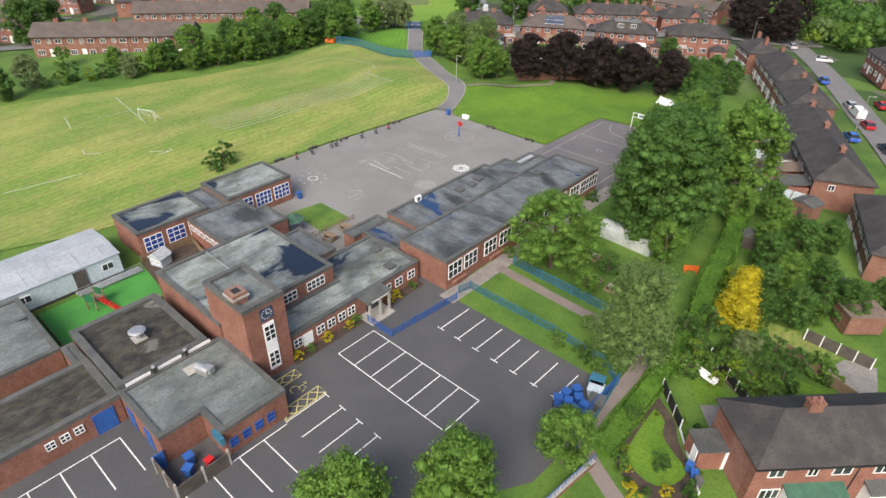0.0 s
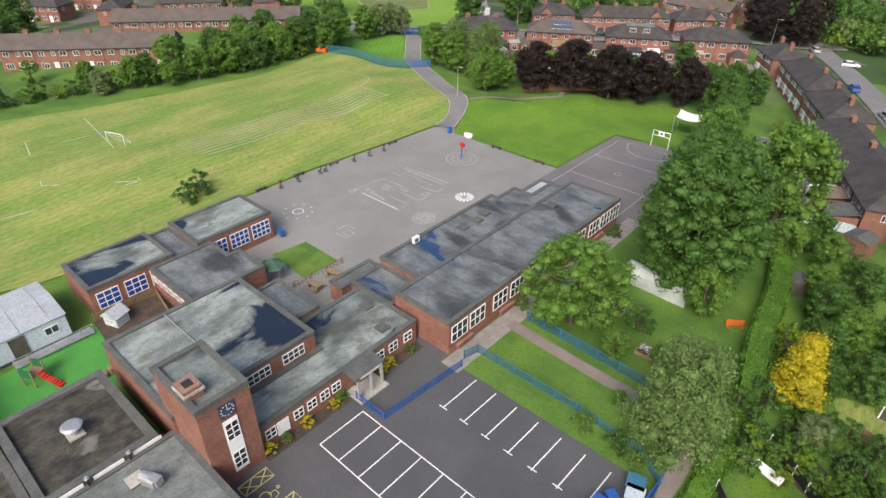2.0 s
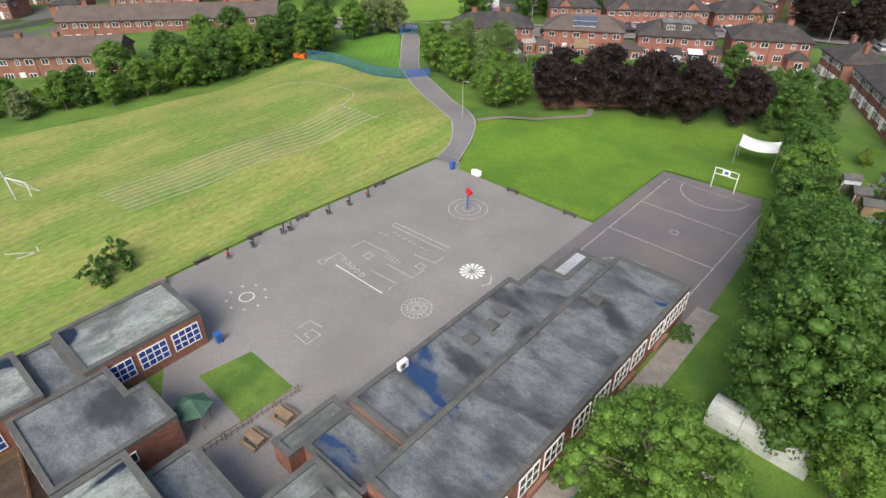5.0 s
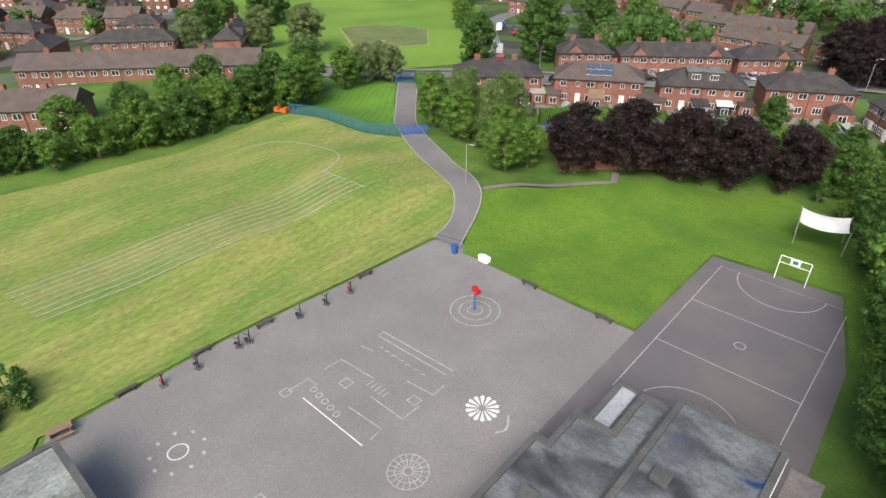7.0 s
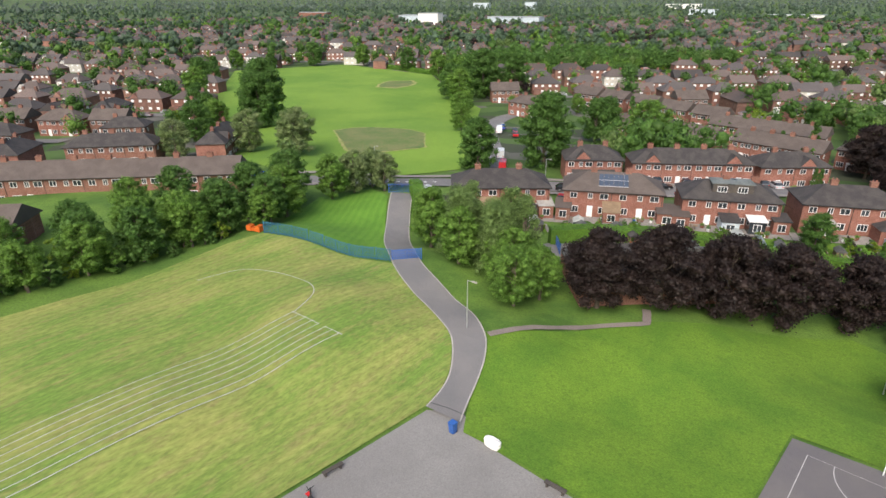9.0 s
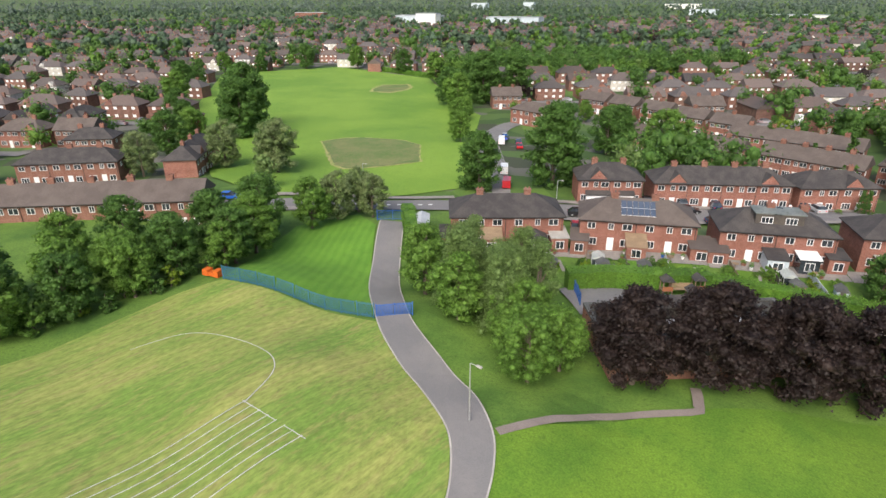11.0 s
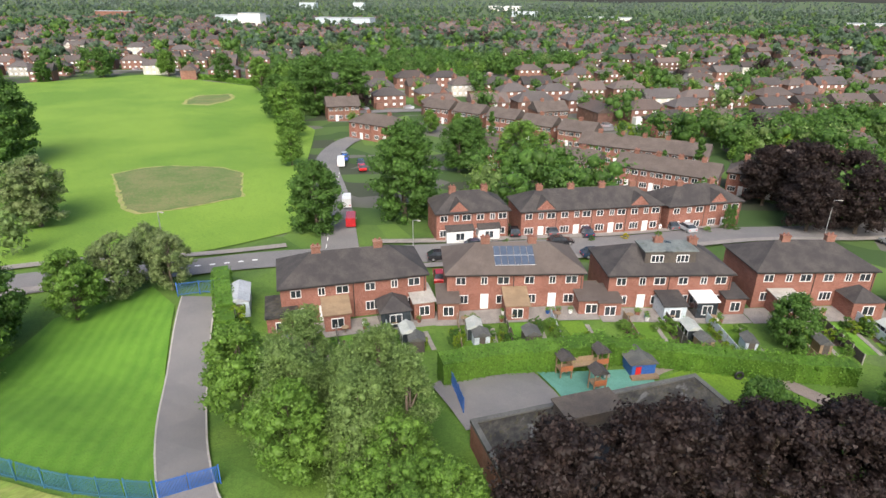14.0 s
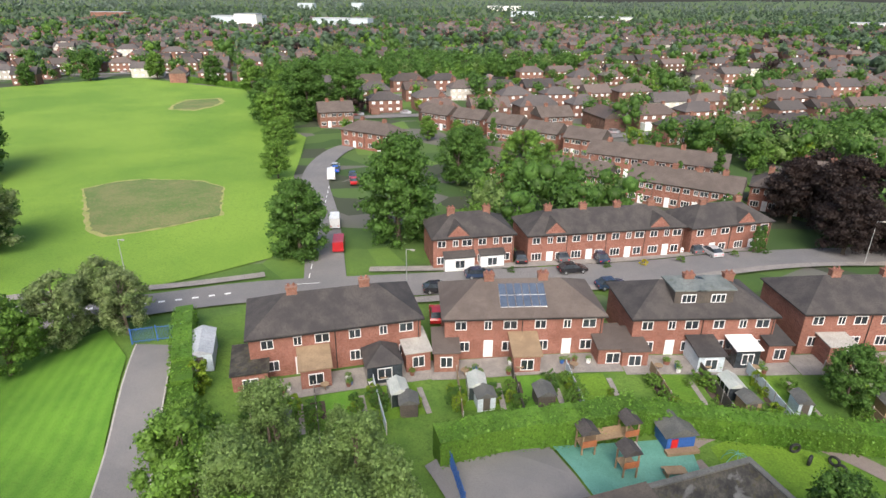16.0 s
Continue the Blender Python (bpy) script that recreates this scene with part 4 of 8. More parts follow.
for x in (-26, -22):
    window(class2, side("+x", -21.38, 3 + (x + 26) / 1.5, 2.0), 1.2, 1.0, 2, 1)
for u in (-13.4, -12.2, -11.0, -9.8):
    window(kitchen, side("+x", 2.92, u, 1.3), 0.75, 0.95, 1, 2, BLUEGLASS, BLUE)
door(kitchen, side("-y", -17.92, -5.8, 0.0), 1.0, 2.1, BLUE, "blue service door")
door(kitchen, side("-y", -17.92, -2.6, 0.0), 1.0, 2.1, BLUE, "blue service door")
door(black2, side("+x", -7.28, -19.6, 0.0), 1.6, 2.2, BLUE, "double blue metal door")
for u in (-21.6, -22.7, -23.8):
    window(black2, side("+x", -7.28, u, 1.7), 0.75, 0.8, 2, 2)
# service yard
yard = thing("bin_yard", "brick and panel service yard full of blue bins", "yard")
part("fence_panel", boxes((0.0, -18.9, 0, 3.7, -18.75, 1.7)), DARKWOOD, yard)
part("fence_panel", boxes((3.6, -18.75, 0, 3.75, -14.3, 1.5)), DARKWOOD, yard)
part("gate", boxes((-0.15, -18.9, 0, 0.0, -17.95, 1.8)), BLUE, yard, "blue metal gate")
for x, y in ((0.1, -18.85), (1.9, -18.85), (3.65, -18.85), (3.7, -16.6), (3.7, -14.4)):
    part("post", boxes((x - 0.08, y - 0.08, 0, x + 0.08, y + 0.08, 1.9)), CONC, yard)
part("awning", boxes((1.9, -14.6, 2.1, 3.4, -14.25, 2.9)), TEAL, yard, "pale blue side board")

# mobile classroom
mob = thing("mobile_classroom", "long pale blue-grey mobile classroom with metal roof", "building")
x0, x1, y0, y1 = -37.4, -29.6, -30.0, -8.4
part("wall", boxes((x0, y0, 0.4, x1, y1, 2.95)), CABIN, mob)
bm = bmesh.new()
v = [bm.verts.new(p) for p in ((x0 - 0.2, y0, 2.95), (x1 + 0.2, y0, 2.95), ((x0 + x1) / 2, y0, 3.45), (x0 - 0.2, y1 + 0.15, 2.95), (x1 + 0.2, y1 + 0.15, 2.95), ((x0 + x1) / 2, y1 + 0.15, 3.45))]
for f in ((0, 1, 2), (5, 4, 3), (1, 4, 5, 2), (2, 5, 3, 0), (0, 3, 4, 1)):
    bm.faces.new([v[k] for k in f])
part("roof", bm, METALROOF, mob)
for k in range(8):
    yy = y0 + 1.4 + 2.7 * k
    part("roof_seam", tubes(((x1 + 0.2, yy, 2.98), ((x0 + x1) / 2, yy, 3.48), 0.03, 0.03, 5), (((x0 + x1) / 2, yy, 3.48), (x0 - 0.2, yy, 2.98), 0.03, 0.03, 5)), METALROOF, mob)
part("skirting", boxes((x0 + 0.05, y0 + 0.05, -0.1, x1 - 0.05, y1 - 0.05, 0.4)), DARKWOOD, mob)
door(mob, side("+x", x1 + 0.02, -12.9, 0.45), 1.2, 2.1, DARKWOOD, "dark glazed door in white frame")
for u in (-9.9, -18.6, -23):
    window(mob, side("+x", x1 + 0.02, u, 1.8), 1.3, 0.9, 2, 1)
ramp = thing("access_ramp", "galvanised railed ramp beside the mobile classroom", "ramp")
part("deck", boxes((-29.4, -14.0, 0.2, -28.2, -6.8, 0.35)), GALV, ramp)
for y in np.arange(-14, -6.5, 1.2):
    part("post", tubes(((-28.2, y, 0), (-28.2, y, 1.35), 0.03)), GALV, ramp)
part("handrail", tubes(((-28.2, -14, 1.35), (-28.2, -6.8, 1.35), 0.03), ((-28.2, -14, 0.8), (-28.2, -6.8, 0.8), 0.025)), GALV, ramp)

# ---- trees by kind ----
tree_proto("lime", 17, 7.2, 1.2, LEAF_B, "column", 560, 46000, 0.165, 2, label="tall dense dark green lime tree")
tree_proto("park_lime", 17, 7.0, 1.0, LEAF_B, "round", 150, 13000, 0.29, 4, label="tall rounded dark green tree in the park")
tree_proto("ash", 10, 5.6, 1.8, LEAF_A, "round", 170, 17000, 0.12, 5, label="open light green ash tree")
tree_proto("willow", 11, 5.0, 1.5, LEAF_C, "weep", 130, 22000, 0.11, 7, 1.2, label="grey-green drooping willow tree")
tree_proto("maple", 9, 4.0, 1.4, LEAF_A, "round", 120, 9000, 0.15, 9, label="rounded bright green maple tree")
tree_proto("oak", 10, 4.6, 1.2, LEAF_B, "round", 125, 9500, 0.165, 11, label="broad dark green tree")
tree_proto("beech", 9.5, 4.6, 1.2, LEAF_D, "round", 120, 16000, 0.15, 13, label="dark purple copper beech tree")
tree_proto("birch", 11, 3.0, 2, LEAF_C, "weep", 60, 7500, 0.125, 15, 1.1, label="slender grey-green birch tree")
tree_proto("whitebeam", 10, 4.6, 1.2, LEAF_F, "round", 80, 7500, 0.18, 17, label="pale creamy green flowering tree")
tree_proto("golden_conifer", 7, 2.6, 0.1, LEAF_E, "cone", 170, 11000, 0.12, 19, label="tall golden yellow garden conifer")
tree_proto("conifer", 7, 1.4, 0.2, LEAF_B, "cone", 70, 2600, 0.15, 21, label="dark green upright conifer")
tree_proto("shrub", 2.4, 1.7, 0.1, LEAF_A, "round", 30, 1300, 0.12, 23, name="shrub", label="rounded green garden shrub", cat="shrub")
tree_proto("dark_shrub", 2.6, 1.8, 0.1, LEAF_B, "round", 30, 1300, 0.12, 25, name="shrub", label="dark green garden shrub", cat="shrub")
tree_proto("yellow_shrub", 1.2, 0.9, 0.05, LEAF_E, "round", 22, 700, 0.09, 27, name="shrub", label="small bright yellow-leaved shrub", cat="shrub")
tree_proto("lime_shrub", 2.2, 1.5, 0.05, LEAF_Y, "round", 26, 1100, 0.11, 29, name="shrub", label="rounded yellow-green garden shrub", cat="shrub")

# ---- houses ----


def gable_prism(bm, x0, x1, y0, y1, z0, z1):
    """A ridge roof along y, of triangular section."""
    xm = (x0 + x1) / 2
    v = [bm.verts.new(p) for p in ((x0, y0, z0), (x1, y0, z0), (xm, y0, z1), (x0, y1, z0), (x1, y1, z0), (xm, y1, z1))]
    for f in ((0, 1, 2), (5, 4, 3), (1, 4, 5, 2), (2, 5, 3, 0), (0, 3, 4, 1)):
        bm.faces.new([v[k] for k in f])
    return bm


def hip_roof(bm, L, D, z, rise, o=0.35, hip=True):
    a, b = L / 2 + o, D / 2 + o
    k = a - b * (0.95 if hip else 0)
    v = [bm.verts.new(p) for p in ((-a, -b, z), (a, -b, z), (a, b, z), (-a, b, z), (-k, 0, z + rise), (k, 0, z + rise), (-a, -b, z - 0.15), (a, -b, z - 0.15), (a, b, z - 0.15), (-a, b, z - 0.15))]
    for f in ((0, 1, 5, 4), (1, 2, 5), (2, 3, 4, 5), (3, 0, 4), (6, 7, 1, 0), (7, 8, 2, 1), (8, 9, 3, 2), (9, 6, 0, 3), (9, 8, 7, 6)):
        bm.faces.new([v[j] for j in f])
    return bm


def house(x, y, turn, L, D=8.0, units=2, eave=4.9, rise=2.5, hip=True, brick=None, tile=None, label="", gables=(), back=True, z=None, chims=None, group=""):
    """A brick terrace; its local -y face looks to the drone."""
    zz = float(gz(x, y)) - 0.1 if z is None else z
    th = thing("house", label or "red-brick two-storey house with dark tiled roof", "house", pose(x, y, zz, 0, 0, turn), group)
    brick, tile = brick or HBRICK, tile or TILE
    part("wall", boxes((-L / 2, -D / 2, -0.6, L / 2, D / 2, eave)), brick, th)
    part("roof", hip_roof(bmesh.new(), L, D, eave + 0.15, rise, 0.35, hip), tile, th)
    part("gutter", boxes((-L / 2 - 0.35, -D / 2 - 0.45, eave - 0.05, L / 2 + 0.35, -D / 2 - 0.33, eave + 0.06)), BLACK, th)
    u = L / units
    for k in range(units):
        cx = -L / 2 + u * (k + 0.5)
        for dx, w in ((-u * 0.3, 1.25), (u * 0.04, 0.85), (u * 0.32, 1.5)):
            window(th, pose(cx + dx, -D / 2 - 0.01, eave - 0.85), w, 1.05, 2, 1)
        window(th, pose(cx - u * 0.28, -D / 2 - 0.01, 1.45), 1.6, 1.2, 3, 1)
        door(th, pose(cx + u * 0.05, -D / 2 - 0.01, 0.1), 0.85, 2.0, UPVC, "white panelled door")
        window(th, pose(cx + u * 0.3, -D / 2 - 0.01, 1.4), 1.3, 1.2, 2, 1)
        part("drainpipe", tubes(((cx + u * 0.47, -D / 2 - 0.06, 0), (cx + u * 0.47, -D / 2 - 0.06, eave), 0.05, 0.05, 6)), BLACK, th)
    window(th, pose(L / 2 + 0.01, -1.5, 3.9, 0, 0, 90), 0.9, 1.0, 2, 1)
    for cx in (chims if chims is not None else [(-L / 2 + u * (k + 0.5)) * 0.9 for k in range(units)]):
        bm = boxes((cx - 0.55, -0.35, eave + rise - 0.9, cx + 0.55, 0.35, eave + rise + 0.85), (cx - 0.62, -0.42, eave + rise + 0.7, cx + 0.62, 0.42, eave + rise + 0.87))
        ch = part("chimney", bm, HBRICK2, th)
        for q in (-0.28, 0.28):
            part("chimney_pot", tubes(((cx + q, 0, eave + rise + 0.85), (cx + q, 0, eave + rise + 1.2), 0.13, 0.11, 8)), HBRICK, ch)
    for gx in gables:
        part("gable_wall", gable_prism(bmesh.new(), gx - 1.9, gx + 1.9, -D / 2 - 0.12, -D / 2 + 0.05, eave - 0.05, eave + 1.9), brick, th)
        part("gable_roof", gable_prism(bmesh.new(), gx - 2.3, gx + 2.3, -D / 2 - 0.02, 0, eave - 0.12, eave + 2.05), tile, th)
    return th


def annexe(th, x, y, w, d, h, wall, roof, slope=0.5, label="", name="extension", win=True, hipped=False):
    """A small rear extension under a lean-to or hipped roof; a part of its house."""
    p_ = part(name, boxes((x - w / 2, y - d, -0.3, x + w / 2, y, h)), wall, th, label)
    bm = bmesh.new()
    o = 0.2
    if hipped:
        a = [(x - w / 2 - o, y - d - o, h), (x + w / 2 + o, y - d - o, h), (x + w / 2 + o, y, h), (x - w / 2 - o, y, h), (x, y - d / 2, h + 1.3), (x, y - d * 0.3, h + 1.3)]
        v = [bm.verts.new(q) for q in a]
        for f in ((0, 1, 4), (1, 2, 5, 4), (2, 3, 5), (3, 0, 4, 5), (3, 2, 1, 0)):
            bm.faces.new([v[k] for k in f])
    else:
        a = [(x - w / 2 - o, y - d - o, h), (x + w / 2 + o, y - d - o, h), (x + w / 2 + o, y, h + slope), (x - w / 2 - o, y, h + slope)]
        lo = [bm.verts.new(q) for q in a]
        hi = [bm.verts.new((q[0], q[1], q[2] + 0.12)) for q in a]
        bm.faces.new(hi)
        bm.faces.new(lo[::-1])
        for k in range(4):
            bm.faces.new((lo[k], lo[(k + 1) % 4], hi[(k + 1) % 4], hi[k]))
    part("annexe_roof", bm, roof, p_)
    if win:
        window(p_, pose(x, y - d - 0.01, 1.2), min(w * 0.5, 1.5), 1.3, 2, 1)
    return p_


def turn_of(a, b):
    return math.degrees(math.atan2(b[1] - a[1], b[0] - a[0]))


def row_house(a, b, D=8.0, units=2, **k):
    """A house whose near eaves line runs from a to b."""
    a, b = Vector(a), Vector(b)
    d = (b - a).normalized()
    n = Vector((-d.y, d.x))
    c = (a + b) / 2 + n * D / 2
    return house(c.x, c.y, turn_of(a, b), (b - a).length, D, units, **k)


hA = row_house((-75.8, 104.4), (-62.6, 116.2), 8.5, 2, tile=TILE, label="semi-detached red-brick house with hipped dark roof", chims=(-4.2, 3.5))
hB = row_house((-60.2, 117.2), (-45.2, 125.8), 8.5, 2, tile=TILE2, label="semi-detached red-brick house with solar panels", chims=(-3.5, 2.6))
hC = row_house((-42.2, 126.8), (-28.4, 134.6), 8.5, 2, label="semi-detached brick house with flat dormer", chims=(-0.6, 4.0))
hD = row_house((-25.6, 136), (-12.0, 143.5), 8.5, 2, label="semi-detached red-brick house with hipped roof", chims=(-2.5, 3.5))
r1 = row_house((-72.6, 138.4), (-62.9, 146), 8, 2, gables=(-2.4,), label="red-brick house with a front gable")
r2 = row_house((-61, 147), (-40.6, 162.2), 8, 4, gables=(-8.5, 8.5), label="long red-brick terrace with two front gables")
r3 = row_house((-39.4, 163.2), (-28.2, 173), 8, 2, gables=(2.5,), label="red-brick house with a front gable")
row_house((-140.7, 44.5), (-108, 79.8), 8, 7, hip=False, tile=TILE2, brick=HBRICK2, label="long red-brick terrace with brown tiled roof", z=0.6)
row_house((-129.2, 15.4), (-104.2, 42.5), 8, 5, hip=False, tile=TILE2, brick=HBRICK2, label="red-brick terrace with brown tiled roof", z=1.1)
row_house((-143.9, 96.9), (-160, 111), 7, 3, label="red-brick terrace beside the park", gables=(-5,))
row_house((-168, 68.7), (-154.8, 84.5), 7.5, 3, label="red-brick terrace with dark hipped roof", brick=HBRICK2)
row_house((-196, 86.7), (-188, 96.0), 7.5, 2, label="brown-brick house with dark tiled roof", brick=HBRICK2)
row_house((-186, 62), (-176, 54), 7.5, 2, label="red-brick house with hipped dark roof")
near = row_house((36.2, 10.5), (47.9, 22.3), 6.2, 2, label="semi-detached brick house with dark slate roof", chims=(-3.2,))
for a, b, n_ in (((11.7, 99.5), (25.6, 69.9), 6), ((6.6, 114.8), (13.2, 102.2), 3), ((-3.6, 134.4), (5.9, 116.9), 4), ((-9.9, 143.0), (-4.2, 135.1), 2), ((31.4, 68.4), (36.3, 52.7), 3)):
    row_house(a, b, 8, n_, brick=HBRICK2, label="brown-brick terrace with dark tiled roof", z=-1.9, chims=[2.4 * n_ * q_ for q_ in ((-0.6, 0.55) if n_ < 5 else (-0.75, 0.0, 0.72))])
for a, b in (((15, 163), (22, 150)), ((27.5, 139), (35, 125.5)), ((38, 119), (45, 105))):
    row_house(a, b, 8, 2, label="red-brick semi-detached house across the road", z=-2.4)
# the older estate behind the terrace
for a, b, n_ in (((-54.4, 191.0), (-33.3, 189.2), 4), ((-67.6, 209.8), (-36.5, 209.1), 5), ((-87.4, 190.1), (-58.5, 188.6), 5)):
    row_house(a, b, 8, n_, hip=False, tile=TILE2, label="long red-brick terrace with brown roof in the estate")
for x, y in ((-129.3, 239.1), (-116.9, 236.8), (-103.8, 233.6), (-90.2, 227.8), (-77.6, 224.5)):
    row_house((x, y), (x + 10, y - 1.4), 8, 2, hip=False, tile=TILE2, label="red-brick gabled house in the estate", chims=(0,))
for x, y, w in ((-136, 204, 17), (-31.5, 197.5, 11), (-24.5, 212, 11), (-27, 249, 12), (-11, 247, 13)):
    row_house((x, y), (x + w, y + 1.0 - 0.15 * w), 8, 2, tile=TILE2, label="red-brick house with hipped roof in the estate")

# ---- roads ----
ribbon("road", [(-150, 62), (-118, 88.5), (-101, 108.5), (-90, 121.2), (-67, 136.4), (-50, 148.5), (-27, 167), (0, 190)], 7.0, ROADM, 0.2, "grey asphalt road past the houses", "road")
ribbon("road", [(-84.5, 128), (-101, 149), (-119, 170), (-130.5, 190), (-133, 206), (-120, 218)], 6.0, ROADM, 0.22, "straight grey side street with parked vehicles", "road")
ribbon("road", [(-30, 215), (-10, 189), (2, 167), (13, 146), (20.5, 130.5), (27, 115.5), (34.5, 99), (43, 80)], 6.5, ROADM, 0.2, "grey residential road", "road")
sheet("park", [(-97, 131), (-108, 150), (-125, 170), (-152, 208), (-178, 224), (-240, 275), (-322, 280), (-345, 215), (-250, 150), (-190, 120), (-140, 98), (-120, 97), (-105, 112)], PARK, 0.15, 2.5, "wide bright green park meadow", cat="park")


def ragged(pts, seed, amount):
    """A polygon with uneven edges between the given corners."""
    rr = random.Random(seed)
    out = []
    for (x0, y0), (x1, y1) in zip(pts, pts[1:] + pts[:1]):
        n = max(1, int(math.hypot(x1 - x0, y1 - y0) / 1.3))
        for i in range(n):
            out.append((x0 + (x1 - x0) * i / n + rr.uniform(-amount, amount), y0 + (y1 - y0) * i / n + rr.uniform(-amount, amount)))
    return out


STRAW = mat("straw_grass", (0.34, 0.30, 0.13), (0.24, 0.28, 0.08), 0.4, 0.9, 0.05, 3, (0.20, 0.25, 0.06))
patch = [(-157.8, 141.6), (-156.6, 148.5), (-152, 152.5), (-139, 156), (-131, 154), (-124, 147), (-118, 141), (-122.3, 131), (-127, 124.8), (-131.6, 125.3)]
sheet("patch_edge", ragged([(-158.6, 141.4), (-157.4, 149), (-152, 153.2), (-139, 156.6), (-130.6, 154.6), (-123.6, 147.2), (-117.5, 141), (-122, 130.6), (-127, 124.2), (-132, 124.4)], 4, 0.3), STRAW, 0.2, 2.5, "straw-coloured rim of the rough patch", cat="grass")
sheet("rough_patch", ragged(patch, 3, 0.35), ROUGH, 0.24, 2.5, "square of long brownish grass in the park", cat="grass")
sheet("patch_edge", ragged([(-227.6, 221.6), (-236, 231), (-240.5, 241.3), (-231.8, 252), (-223, 246), (-218, 236), (-216.5, 225)], 6, 0.7), STRAW, 0.2, 2.5, "straw-coloured rim of the worn patch", cat="grass")
sheet("rough_patch", ragged([(-226.6, 223.4), (-234.6, 231.6), (-238.6, 241), (-231.4, 249.6), (-224.4, 244.6), (-219.6, 236), (-218, 226.4)], 7, 0.7), ROUGH, 0.24, 2.5, "worn brownish patch in the far park", cat="grass")

for q_, l_ in (([(-150, 57), (-119, 83.6), (-102.6, 102.4)], "pale kerbed pavement beside the road"), ([(-84.5, 117.2), (-65, 132.2), (-48, 144.4), (-25, 162.8), (2, 186)], "pale kerbed pavement before the houses"), ([(-81, 134), (-69, 140.6), (-52, 152.6), (-29, 171)], "pale kerbed pavement before the terrace"), ([(-121, 94), (-104, 113.6), (-93.5, 125.6)], "pale kerbed pavement beside the park")):
    ribbon("pavement", q_, 1.7, PAVE, 0.3, l_, "pavement")
strokes("road_marking", [[(-87 - 0.62 * k * 3, 127.5 + 0.95 * k * 3), (-87 - 0.62 * (k * 3 + 1.5), 127.5 + 0.95 * (k * 3 + 1.5))] for k in range(14)] + [[(-88.5, 124.2), (-84.6, 127.0)]], 0.14, WHITE, 0.26, "white dashed centre line on the side street")
strokes("road_marking", [[(-104 + 1.3 * k, 105.6 + 1.55 * k), (-104 + 1.3 * k + 0.5, 105.6 + 1.55 * k + 0.6)] for k in range(9)], 0.5, WHITE, 0.24, "faded white road lettering beside the gate")

# ---- trees on their places ----
plant("lime", 13.6, 42.6, 17, wide=1.0)
plant("maple", 17, 62, 14)
plant("ash", 7.2, 27.6, 9.6, wide=1.18)
plant("willow", 21.8, 19.6, 10.6, wide=1.1)
plant("maple", 16.2, -12.2, 8.5)
plant("maple", 20.5, -5.0, 8)
plant("maple", 23.8, 4.2, 6)
plant("golden_conifer", 27.8, 32.0, 7)
plant("maple", 17, 38, 6)
for k, (x, y, h) in enumerate(((-37.2, 87.6, 9.8), (-31.2, 92.4, 10.2), (-24.8, 97, 10.4), (-19.4, 102, 10.2), (-12.5, 107, 9.5))):
    plant("beech", x, y, h, wide=1.06)
for key, x, y, h in (("maple", -66, 88, 9), ("willow", -59, 87, 10), ("willow", -52, 86.5, 10), ("birch", -54, 92, 11), ("birch", -50, 90, 11), ("ash", -47, 83, 7), ("birch", -62, 93, 10.5), ("maple", -44, 85, 7),
                     ("oak", -92, 31, 6), ("maple", -90, 40, 5.5), ("oak", -91, 48, 8), ("maple", -92, 55, 8), ("ash", -91, 61, 8), ("oak", -93, 68, 8), ("oak", -97, 76, 9), ("maple", -93, 80, 9), ("oak", -99, 85, 10), ("maple", -97, 93, 8.5), ("whitebeam", -97.5, 99, 8.5), ("whitebeam", -94, 104, 7.5), ("whitebeam", -99, 105, 8),
                     ("park_lime", -93, 133, 12), ("park_lime", -83, 146, 17), ("maple", -126, 166, 8.5), ("oak", -90, 190, 12), ("park_lime", -193, 139, 20), ("park_lime", -185, 132, 17), ("whitebeam", -150, 107, 11), ("whitebeam", -134, 111, 12), ("oak", -140, 114, 11), ("whitebeam", -156, 90, 10), ("beech", -17, 176, 11), ("beech", -9, 180, 12)):
    plant(key, x, y, h)
hedge([(-55, 102.5), (-41, 115.2)], 3.0, 3.2, "tall clipped green hedge behind the gardens", n=1500)
hedge([(-40.6, 115.6), (-17, 124.6)], 2.4, 2.4, "rough green hedge below the gardens", n=1500, seed=5)
hedge([(24.9, 29), (23.4, 36), (22.2, 46), (19.0, 60)], 2.3, 2.2, "long bright green clipped hedge", n=2600, size=0.1, seed=8)
hedge([(25.7, 7.2), (25.5, 18), (24.6, 28)], 2.0, 0.6, "low bank of rough bright green grass and weeds", n=2400, size=0.09, name="hedge_bank", seed=14)
hedge([(-92, 109.5), (-77, 96)], 2.4, 2.2, "green hedge beside the driveway", n=1200, seed=9)

# ---- fences and gates ----


